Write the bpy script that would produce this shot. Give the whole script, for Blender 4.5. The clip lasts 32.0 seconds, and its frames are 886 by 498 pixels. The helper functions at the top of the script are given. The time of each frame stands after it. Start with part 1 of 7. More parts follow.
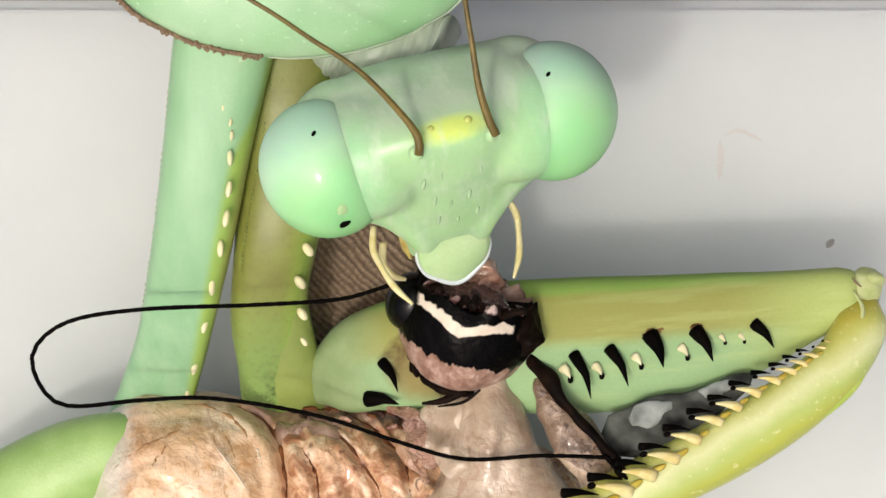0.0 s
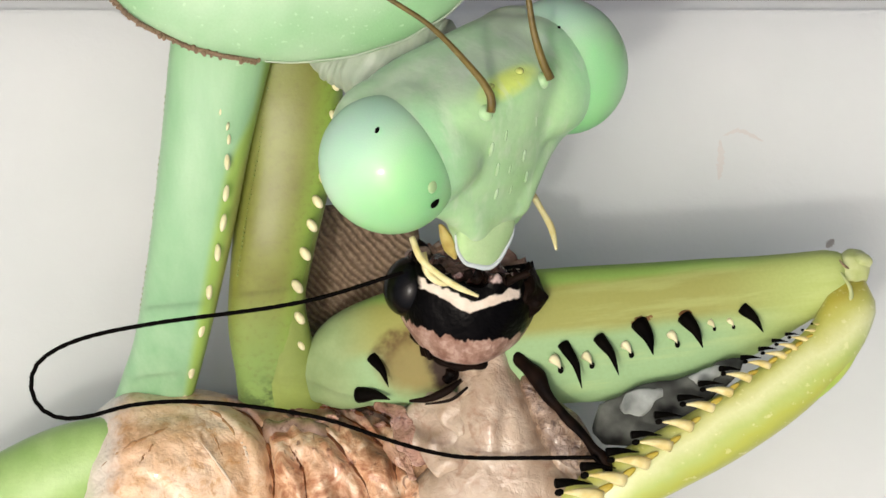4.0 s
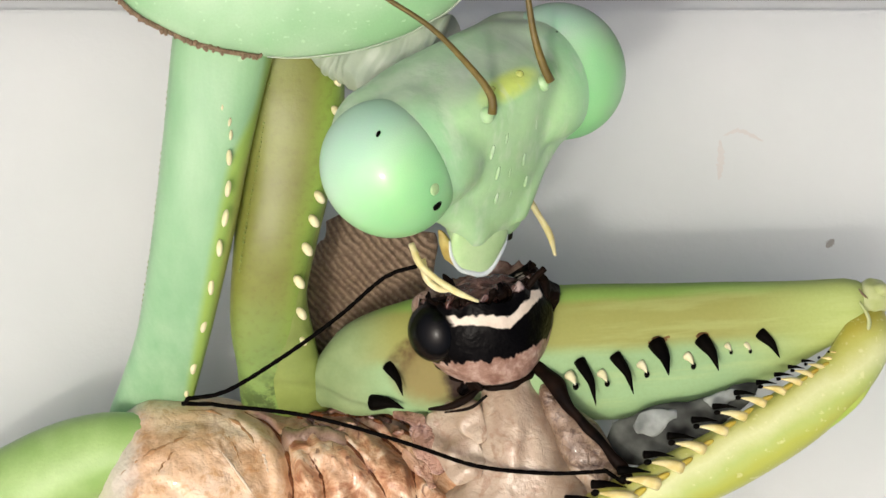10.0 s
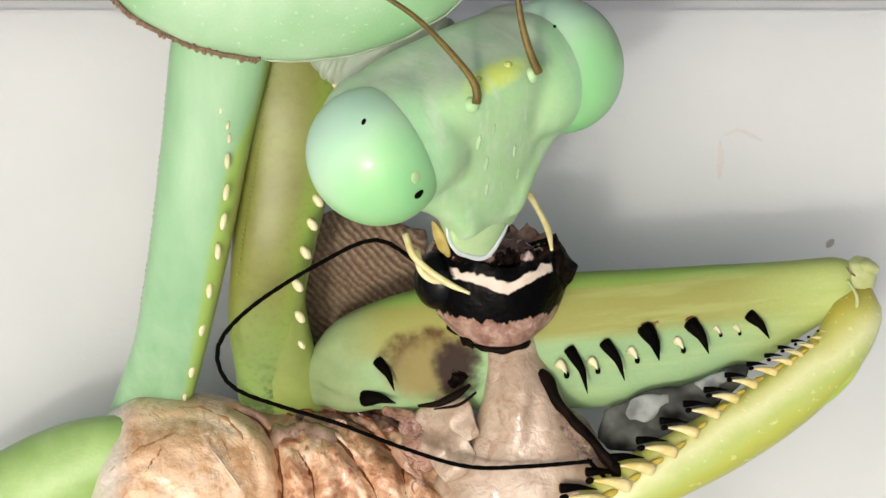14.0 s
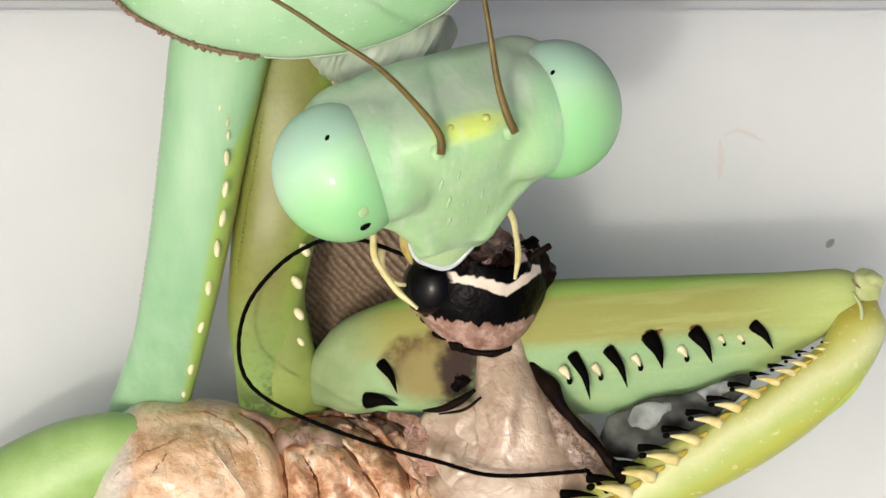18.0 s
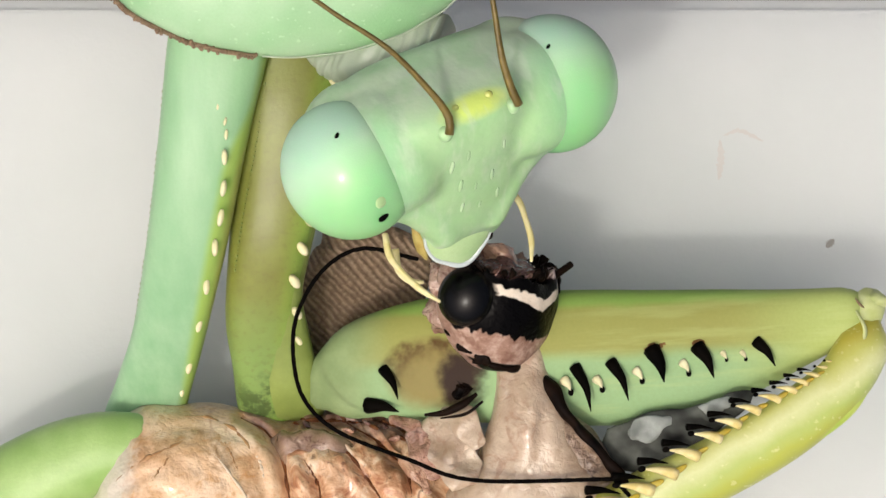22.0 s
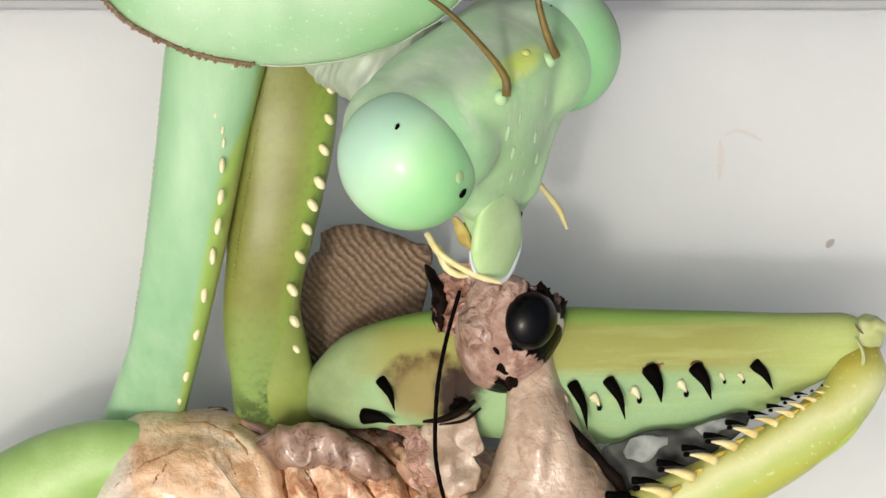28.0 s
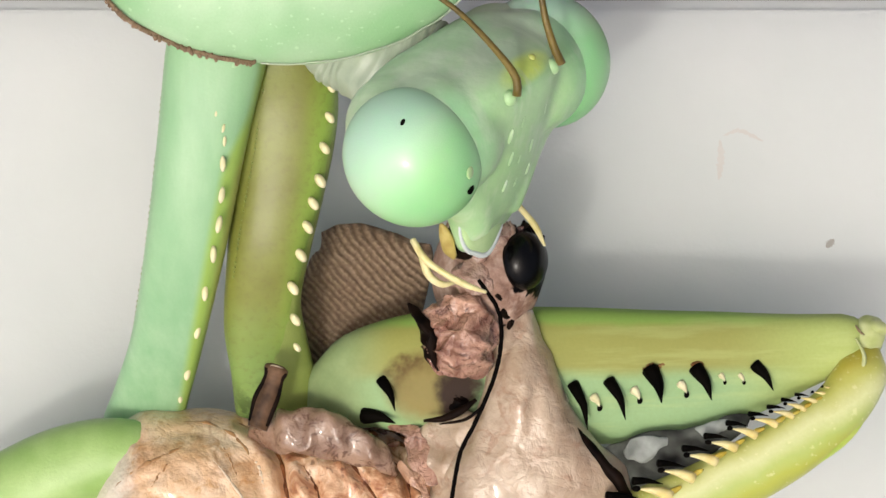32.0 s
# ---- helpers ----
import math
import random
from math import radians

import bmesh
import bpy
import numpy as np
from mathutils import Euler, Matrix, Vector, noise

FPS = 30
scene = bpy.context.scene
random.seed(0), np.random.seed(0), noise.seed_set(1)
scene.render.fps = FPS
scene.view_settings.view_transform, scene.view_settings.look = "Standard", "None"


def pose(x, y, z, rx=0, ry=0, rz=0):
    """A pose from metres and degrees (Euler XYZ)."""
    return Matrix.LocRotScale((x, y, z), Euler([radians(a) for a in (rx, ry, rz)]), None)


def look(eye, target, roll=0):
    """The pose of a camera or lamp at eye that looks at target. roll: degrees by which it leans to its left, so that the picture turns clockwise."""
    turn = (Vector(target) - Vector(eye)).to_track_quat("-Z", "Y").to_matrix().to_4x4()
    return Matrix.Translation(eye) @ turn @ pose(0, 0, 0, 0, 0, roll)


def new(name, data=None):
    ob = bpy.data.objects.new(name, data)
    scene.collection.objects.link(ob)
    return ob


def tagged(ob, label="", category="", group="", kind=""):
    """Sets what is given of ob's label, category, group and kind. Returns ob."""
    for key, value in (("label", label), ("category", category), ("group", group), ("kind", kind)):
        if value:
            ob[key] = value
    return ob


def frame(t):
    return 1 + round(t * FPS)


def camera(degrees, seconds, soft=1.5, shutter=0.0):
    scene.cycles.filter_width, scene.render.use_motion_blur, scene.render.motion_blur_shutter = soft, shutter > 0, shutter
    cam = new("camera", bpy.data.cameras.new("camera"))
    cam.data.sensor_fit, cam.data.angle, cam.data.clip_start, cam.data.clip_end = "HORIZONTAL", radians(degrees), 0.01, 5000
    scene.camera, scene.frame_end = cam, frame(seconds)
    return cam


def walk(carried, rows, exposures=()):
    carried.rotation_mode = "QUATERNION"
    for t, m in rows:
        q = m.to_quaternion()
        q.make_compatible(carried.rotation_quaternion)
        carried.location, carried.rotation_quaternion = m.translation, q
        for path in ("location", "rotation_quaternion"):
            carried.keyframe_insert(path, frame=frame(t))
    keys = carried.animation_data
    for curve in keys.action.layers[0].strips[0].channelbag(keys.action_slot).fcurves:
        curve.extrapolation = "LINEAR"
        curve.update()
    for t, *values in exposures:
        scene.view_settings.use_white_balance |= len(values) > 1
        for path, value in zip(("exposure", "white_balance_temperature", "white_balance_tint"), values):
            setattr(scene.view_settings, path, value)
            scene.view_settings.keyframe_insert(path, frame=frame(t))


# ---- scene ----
from mathutils.bvhtree import BVHTree

MM = 0.001
# a hand's width above the sheet, looking straight down on it
cam = camera(14.0, 32.0, soft=1.5)
EYE = 0.0888
walk(cam, [(0.0, pose(0, 0, EYE)), (32.0, pose(0, 0, EYE))])

# ---- light ----
scene.view_settings.exposure = 0.2
SUN_FROM = Vector((-0.23, -0.30, 1.0)).normalized()
world = bpy.data.worlds.new("sky")
scene.world = world
world.use_nodes = True
wn = world.node_tree
sky = wn.nodes.new("ShaderNodeTexSky")
sky.sky_type = "NISHITA"
sky.sun_disc = False
sky.sun_elevation = math.asin(SUN_FROM.z)
sky.air_density, sky.dust_density, sky.ozone_density = 0.6, 8.0, 0.0
sky.sun_rotation = math.atan2(SUN_FROM.x, SUN_FROM.y)
wn.links.new(sky.outputs[0], wn.nodes["Background"].inputs[0])
wn.nodes["Background"].inputs[1].default_value = 0.13
sun = new("sun", bpy.data.lights.new("sun", "SUN"))
sun.data.energy = 1.05
sun.data.angle = radians(2.5)
sun.data.color = (1.0, 0.985, 0.90)
sun.matrix_world = look(SUN_FROM * 0.5, (0, 0, 0))


# ---- materials ----
def nodes_of(name):
    m = bpy.data.materials.new(name)
    m.use_nodes = True
    t = m.node_tree
    return m, t, t.nodes["Principled BSDF"]


def link(t, a, b):
    t.links.new(a, b)


def place(t):
    """Object coordinates in millimetres."""
    co = t.nodes.new("ShaderNodeTexCoord")
    k = t.nodes.new("ShaderNodeVectorMath")
    k.operation = "SCALE"
    k.inputs["Scale"].default_value = 1000.0
    link(t, co.outputs["Object"], k.inputs[0])
    return k.outputs[0]


def grain(t, co, scale, detail=3.0, rough=0.55, warp=0.0):
    n = t.nodes.new("ShaderNodeTexNoise")
    n.inputs["Scale"].default_value = scale
    n.inputs["Detail"].default_value = detail
    n.inputs["Roughness"].default_value = rough
    n.inputs["Distortion"].default_value = warp
    link(t, co, n.inputs["Vector"])
    return n.outputs["Fac"]


def ramp(t, fac, stops):
    r = t.nodes.new("ShaderNodeValToRGB")
    e = r.color_ramp.elements
    while len(e) < len(stops):
        e.new(0.5)
    for k, (at, c) in zip(e, stops):
        k.position, k.color = at, (*c, 1)
    link(t, fac, r.inputs[0])
    return r.outputs[0]


def mix(t, fac, a, b):
    m = t.nodes.new("ShaderNodeMix")
    m.data_type = "RGBA"
    for sock, v in ((m.inputs[0], fac), (m.inputs[6], a), (m.inputs[7], b)):
        if isinstance(v, (int, float)):
            sock.default_value = v
        elif isinstance(v, tuple):
            sock.default_value = (*v, 1)
        else:
            link(t, v, sock)
    return m.outputs[2]


def calc(t, op, a, b=0.0, c=0.0, clamp=False):
    m = t.nodes.new("ShaderNodeMath")
    m.operation = op
    m.use_clamp = clamp
    for sock, v in zip(m.inputs, (a, b, c)):
        if isinstance(v, (int, float)):
            sock.default_value = v
        else:
            link(t, v, sock)
    return m.outputs[0]


def step(t, x, edge, soft):
    """0 below the edge, 1 above it."""
    m = t.nodes.new("ShaderNodeMapRange")
    m.interpolation_type = "SMOOTHSTEP"
    m.inputs["From Min"].default_value = edge - soft
    m.inputs["From Max"].default_value = edge + soft
    link(t, x, m.inputs["Value"])
    return m.outputs[0]


def axes(t, co):
    s = t.nodes.new("ShaderNodeSeparateXYZ")
    link(t, co, s.inputs[0])
    return s.outputs


def bump(t, p, height, depth, strength=0.5):
    b = t.nodes.new("ShaderNodeBump")
    b.inputs["Strength"].default_value = strength
    b.inputs["Distance"].default_value = depth * MM
    link(t, height, b.inputs["Height"])
    link(t, b.outputs[0], p.inputs["Normal"])


def finish(p, rough, spec=0.5, sss=0.0, radius=(0.3, 0.3, 0.3), coat=0.0):
    p.inputs["Roughness"].default_value = rough
    p.inputs["Specular IOR Level"].default_value = spec
    if sss:
        p.inputs["Subsurface Weight"].default_value = sss
        p.inputs["Subsurface Radius"].default_value = radius
        p.inputs["Subsurface Scale"].default_value = MM
    p.inputs["Coat Weight"].default_value = coat
    p.inputs["Coat Roughness"].default_value = 0.08


def skin(name, lo, hi, spots=None, rough=0.4, scale=1.0, fine=10.0, sss=0.3, relief=0.012, spec=0.4, coat=0.0):
    """Mottled cuticle: two tones in broad clouds, fine grain over them, pale or dark flecks."""
    m, t, p = nodes_of(name)
    co = place(t)
    c = ramp(t, grain(t, co, scale, 2.0), [(0.3, lo), (0.7, hi)])
    f = grain(t, co, fine, 4.0)
    c = mix(t, calc(t, "MULTIPLY", f, 0.35), c, tuple(v * 0.72 for v in lo))
    if spots:
        s = step(t, grain(t, co, 7.0, 1.0), 0.72, 0.04)
        c = mix(t, calc(t, "MULTIPLY", s, 0.4), c, spots)
    link(t, c, p.inputs["Base Color"])
    bump(t, p, grain(t, co, fine * 1.5, 4.0), relief)
    finish(p, rough, spec, sss, coat=coat)
    return m


SHIELD = skin("pale_green_cuticle", (0.29, 0.52, 0.27), (0.47, 0.65, 0.43), (0.55, 0.75, 0.5), fine=16.0, scale=0.55)
MARGIN = skin("brown_margin", (0.14, 0.085, 0.045), (0.31, 0.21, 0.13), rough=0.65, scale=3.0)


def coxa_skin():
    m, t, p = nodes_of("mint_green_foreleg")
    co = place(t)
    x, y, z = axes(t, co)
    st = t.nodes.new("ShaderNodeVectorMath")
    st.operation = "MULTIPLY"
    st.inputs[1].default_value = (1.0, 0.18, 1.0)
    link(t, co, st.inputs[0])
    c = ramp(t, grain(t, st.outputs[0], 2.2, 4.0), [(0.3, (0.195, 0.39, 0.21)), (0.7, (0.335, 0.52, 0.32))])
    c = mix(t, calc(t, "MULTIPLY", step(t, y, -2.0, 2.0), 0.5), c, (0.31, 0.52, 0.30))
    # yellow-green strip along the inner edge, thinning out towards the shield
    lean = calc(t, "MULTIPLY_ADD", y, -0.224, x)
    up = calc(t, "MULTIPLY", step(t, y, 2.6, 0.9), 0.35)
    c = mix(t, step(t, calc(t, "SUBTRACT", lean, up), -5.28, 0.12), c, (0.33, 0.48, 0.09))
    c = mix(t, calc(t, "MULTIPLY", step(t, calc(t, "SUBTRACT", lean, up), -4.98, 0.1), 0.8), c, (0.42, 0.42, 0.10))
    c = mix(t, calc(t, "MULTIPLY", grain(t, co, 16.0, 4.0), 0.3), c, (0.22, 0.40, 0.18))
    link(t, c, p.inputs["Base Color"])
    bump(t, p, grain(t, co, 12.0, 4.0), 0.01)
    finish(p, 0.42, 0.4, 0.35)
    return m


COXA = coxa_skin()


def olive_skin():
    m, t, p = nodes_of("olive_green_cuticle")
    co = place(t)
    x, y, z = axes(t, co)
    c = ramp(t, grain(t, co, 0.9, 3.0), [(0.3, (0.172, 0.178, 0.036)), (0.7, (0.22, 0.25, 0.052))])
    c = mix(t, calc(t, "SUBTRACT", 1.0, step(t, calc(t, "MULTIPLY_ADD", grain(t, co, 1.2, 2.0), 1.2, y), -1.2, 1.3)), c, (0.21, 0.32, 0.09))
    c = mix(t, step(t, calc(t, "MULTIPLY_ADD", y, -0.16, x), -3.3, 0.35), c, (0.25, 0.38, 0.07))
    c = mix(t, calc(t, "MULTIPLY", step(t, grain(t, co, 7.0, 3.0), 0.60, 0.10), 0.25), c, (0.15, 0.12, 0.035))
    foot = calc(t, "SUBTRACT", 1.0, step(t, calc(t, "MULTIPLY_ADD", x, -0.5, y), -0.95, 0.5))
    c = mix(t, calc(t, "MULTIPLY", calc(t, "MULTIPLY", foot, step(t, grain(t, co, 2.2, 4.0, 0.65), 0.5, 0.1)), 0.75), c, (0.03, 0.05, 0.014))
    link(t, c, p.inputs["Base Color"])
    bump(t, p, grain(t, co, 10.0, 4.0), 0.012)
    finish(p, 0.4, 0.4, 0.3)
    return m


OLIVE = olive_skin()
LEAF = skin("leaf_green_cuticle", (0.26, 0.42, 0.12), (0.38, 0.55, 0.20))
LIME = skin("yellow_green_cuticle", (0.46, 0.54, 0.09), (0.68, 0.70, 0.28), (0.78, 0.8, 0.42), rough=0.28, coat=0.4, scale=0.8)
LIME2 = skin("lime_green_cuticle", (0.36, 0.52, 0.07), (0.52, 0.62, 0.13), rough=0.3, coat=0.3)
OLIVE2 = skin("moss_green_cuticle", (0.20, 0.255, 0.058), (0.275, 0.345, 0.09))
TOOTH = skin("yellowish_cream_horn", (0.66, 0.52, 0.17), (0.84, 0.76, 0.42), rough=0.35, scale=3.0)
CREAM = skin("cream_horn", (0.72, 0.66, 0.36), (0.86, 0.80, 0.52), rough=0.35, scale=3.0)
BLACK = skin("black_horn", (0.001, 0.001, 0.001), (0.004, 0.003, 0.002), rough=0.65, sss=0.0, spec=0.03)
PALP = skin("cream_palp", (0.68, 0.58, 0.24), (0.82, 0.75, 0.44), rough=0.4, scale=3.0)
FEELER = skin("brown_feeler", (0.095, 0.066, 0.011), (0.19, 0.138, 0.03), rough=0.4, scale=2.0)
MEMBRANE = skin("pale_neck_membrane", (0.31, 0.38, 0.28), (0.50, 0.56, 0.45), rough=0.35, sss=0.5, fine=8.0)
WHITE = skin("bluish_white_rim", (0.55, 0.62, 0.62), (0.72, 0.78, 0.76), rough=0.3)
LABRUM = skin("pale_green_lip", (0.40, 0.61, 0.27), (0.56, 0.73, 0.40), rough=0.4)


def face_skin():
    m, t, p = nodes_of("translucent_green_face")
    co = place(t)
    x, y, z = axes(t, co)
    top = step(t, y, 0.35, 0.55)
    c = mix(t, top, (0.36, 0.61, 0.29), (0.455, 0.56, 0.42))
    c = mix(t, calc(t, "MULTIPLY", grain(t, co, 1.6, 3.0), 0.5), c, (0.46, 0.62, 0.36))
    side = step(t, calc(t, "ABSOLUTE", x), 1.75, 0.55)
    low = calc(t, "SUBTRACT", 1.0, step(t, y, 0.9, 0.5))
    c = mix(t, calc(t, "MULTIPLY", calc(t, "MULTIPLY", side, low), 0.85), c, (0.33, 0.64, 0.33))
    # yellow field of the ocelli field between the feelers
    d = calc(t, "ADD", calc(t, "MULTIPLY", x, x), calc(t, "MULTIPLY", calc(t, "POWER", calc(t, "SUBTRACT", y, 0.12), 2.0), 7.0))
    near = step(t, d, 0.55, 0.5)
    c = mix(t, calc(t, "MULTIPLY", calc(t, "SUBTRACT", 1.0, near), 0.85), c, (0.68, 0.80, 0.16))
    st = t.nodes.new("ShaderNodeVectorMath")
    st.operation = "MULTIPLY"
    st.inputs[1].default_value = (1.0, 0.3, 0.3)
    link(t, co, st.inputs[0])
    c = mix(t, calc(t, "MULTIPLY", step(t, grain(t, st.outputs[0], 3.2, 3.0), 0.58, 0.1), 0.45), c, (0.60, 0.72, 0.54))
    c = mix(t, calc(t, "MULTIPLY", step(t, grain(t, co, 1.1, 4.0, 0.6), 0.56, 0.1), 0.4), c, (0.30, 0.52, 0.26))
    link(t, c, p.inputs["Base Color"])
    bump(t, p, grain(t, co, 4.0, 2.0), 0.03, 0.35)
    finish(p, 0.30, 0.45, 0.5, (0.4, 0.5, 0.3))
    return m


def eye_skin(side):
    m, t, p = nodes_of("mint_compound_eye")
    co = place(t)
    x, y, z = axes(t, co)
    # green darkens downward; bluish sky sheen towards the top is painted in
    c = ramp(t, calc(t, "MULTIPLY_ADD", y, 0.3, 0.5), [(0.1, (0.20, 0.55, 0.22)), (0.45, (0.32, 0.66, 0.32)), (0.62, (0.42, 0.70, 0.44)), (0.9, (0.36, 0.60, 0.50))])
    c = mix(t, calc(t, "MULTIPLY", grain(t, co, 0.9, 1.0), 0.35), c, (0.52, 0.74, 0.34))
    link(t, c, p.inputs["Base Color"])
    inner = calc(t, "ADD", calc(t, "MULTIPLY", x, -side), calc(t, "MULTIPLY_ADD", grain(t, co, 1.2, 2.0), 0.5, -0.25))
    c = mix(t, calc(t, "MULTIPLY", step(t, inner, 0.75, 0.5), 0.85), c, (0.45, 0.63, 0.35))
    # pale bluish sky sheen at the upper left, put into the colour
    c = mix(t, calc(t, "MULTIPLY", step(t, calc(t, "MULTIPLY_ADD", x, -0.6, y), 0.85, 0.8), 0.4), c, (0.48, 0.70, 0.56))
    link(t, c, p.inputs["Base Color"])
    v = t.nodes.new("ShaderNodeTexVoronoi")
    v.inputs["Scale"].default_value = 26.0
    link(t, co, v.inputs["Vector"])
    bump(t, p, v.outputs["Distance"], 0.006, 0.25)
    finish(p, 0.5, 0.3, 0.6, (0.5, 0.8, 0.5), coat=0.5)
    p.inputs["Coat Roughness"].default_value = 0.14
    return m


def prey_head_skin():
    """Rings round the neck: black collar, pink band, toothed black band, cream chevron, black crown; pink cheeks behind the eyes."""
    m, t, p = nodes_of("banded_cricket_head")
    co = place(t)
    x, y, z = axes(t, co)
    wob = calc(t, "MULTIPLY_ADD", grain(t, co, 2.6, 3.0), 0.3, -0.15)
    st = t.nodes.new("ShaderNodeVectorMath")
    st.operation = "MULTIPLY"
    st.inputs[1].default_value = (1.0, 0.22, 1.0)
    link(t, co, st.inputs[0])
    streak = grain(t, st.outputs[0], 3.4, 2.5, 0.55)
    teeth = calc(t, "MULTIPLY_ADD", streak, 0.62, -0.31)
    wide = calc(t, "MINIMUM", calc(t, "ABSOLUTE", calc(t, "SUBTRACT", x, 0.04)), 0.85)
    dark = (0.0012, 0.001, 0.001)
    pink = ramp(t, grain(t, co, 3.2, 4.0, 0.6), [(0.3, (0.18, 0.095, 0.065)), (0.5, (0.32, 0.20, 0.15)), (0.72, (0.54, 0.40, 0.32))])
    pink = mix(t, calc(t, "MULTIPLY", step(t, streak, 0.58, 0.05), 0.55), pink, (0.16, 0.075, 0.05))
    cream = mix(t, grain(t, co, 3.0, 3.0), (0.50, 0.38, 0.28), (0.88, 0.80, 0.68))
    low = calc(t, "ADD", y, calc(t, "MULTIPLY", wob, 0.4))
    c = mix(t, step(t, low, -1.22, 0.03), dark, pink)
    c = mix(t, step(t, calc(t, "ADD", y, teeth), -0.50, 0.03), c, dark)
    vee = calc(t, "ADD", calc(t, "MULTIPLY_ADD", wide, -0.36, y), calc(t, "MULTIPLY", calc(t, "ADD", wob, calc(t, "MULTIPLY", teeth, 0.5)), 0.45))
    c = mix(t, step(t, vee, 0.16, 0.025), c, cream)
    thick = calc(t, "MULTIPLY_ADD", grain(t, co, 1.9, 2.0), 0.46, 0.2)
    c = mix(t, step(t, calc(t, "SUBTRACT", vee, thick), 0.0, 0.025), c, dark)
    c = mix(t, step(t, calc(t, "ADD", y, calc(t, "MULTIPLY", wob, 1.6)), 0.88, 0.04), c, mix(t, step(t, grain(t, co, 2.4, 3.0), 0.6, 0.06), (0.03, 0.014, 0.012), (0.52, 0.40, 0.36)))
    # black round the eyes, pink wet cheeks behind them
    rim = calc(t, "MULTIPLY", step(t, calc(t, "ADD", calc(t, "ABSOLUTE", x), wob), 1.16, 0.05), step(t, calc(t, "ADD", y, wob), -0.30, 0.05))
    c = mix(t, rim, c, dark)
    cheek = ramp(t, grain(t, co, 1.8, 4.0, 0.65), [(0.3, (0.18, 0.095, 0.065)), (0.5, (0.33, 0.215, 0.165)), (0.72, (0.56, 0.44, 0.37))])
    cheek = mix(t, step(t, grain(t, co, 1.3, 1.0), 0.72, 0.02), cheek, dark)
    back = calc(t, "SUBTRACT", 1.0, step(t, calc(t, "ADD", calc(t, "MULTIPLY_ADD", y, 0.25, z), wob), 0.1, 0.06))
    c = mix(t, back, c, cheek)
    link(t, c, p.inputs["Base Color"])
    bump(t, p, calc(t, "ADD", grain(t, co, 2.2, 3.0), calc(t, "MULTIPLY", grain(t, co, 7.0, 3.0), 0.3)), 0.12)
    finish(p, 0.36, 0.07, 0.0)
    return m


def flesh(name, lo, hi, stain, rough=0.22, scale=0.9, veins=True, pores=0.25, relief=0.2):
    m, t, p = nodes_of(name)
    co = place(t)
    c = ramp(t, grain(t, co, scale, 4.0, 0.6, 0.6), [(0.32, lo), (0.66, hi)])
    s = step(t, grain(t, co, scale * 1.9, 4.0, 0.65, 1.2), 0.60, 0.06)
    c = mix(t, calc(t, "MULTIPLY", s, 0.7), c, stain)
    if veins:
        n = calc(t, "ABSOLUTE", calc(t, "SUBTRACT", grain(t, co, scale * 0.7, 3.0, 0.5, 1.5), 0.5))
        c = mix(t, calc(t, "MULTIPLY", calc(t, "SUBTRACT", 1.0, step(t, n, 0.008, 0.012)), 0.4), c, stain)
    link(t, c, p.inputs["Base Color"])
    bump(t, p, calc(t, "ADD", grain(t, co, scale * 2.6, 3.0, 0.5, 0.6), calc(t, "MULTIPLY", grain(t, co, 7.0, 3.0, 0.6, 0.4), pores)), relief, 0.7)
    finish(p, rough, 0.5, 0.3, coat=0.5)
    return m


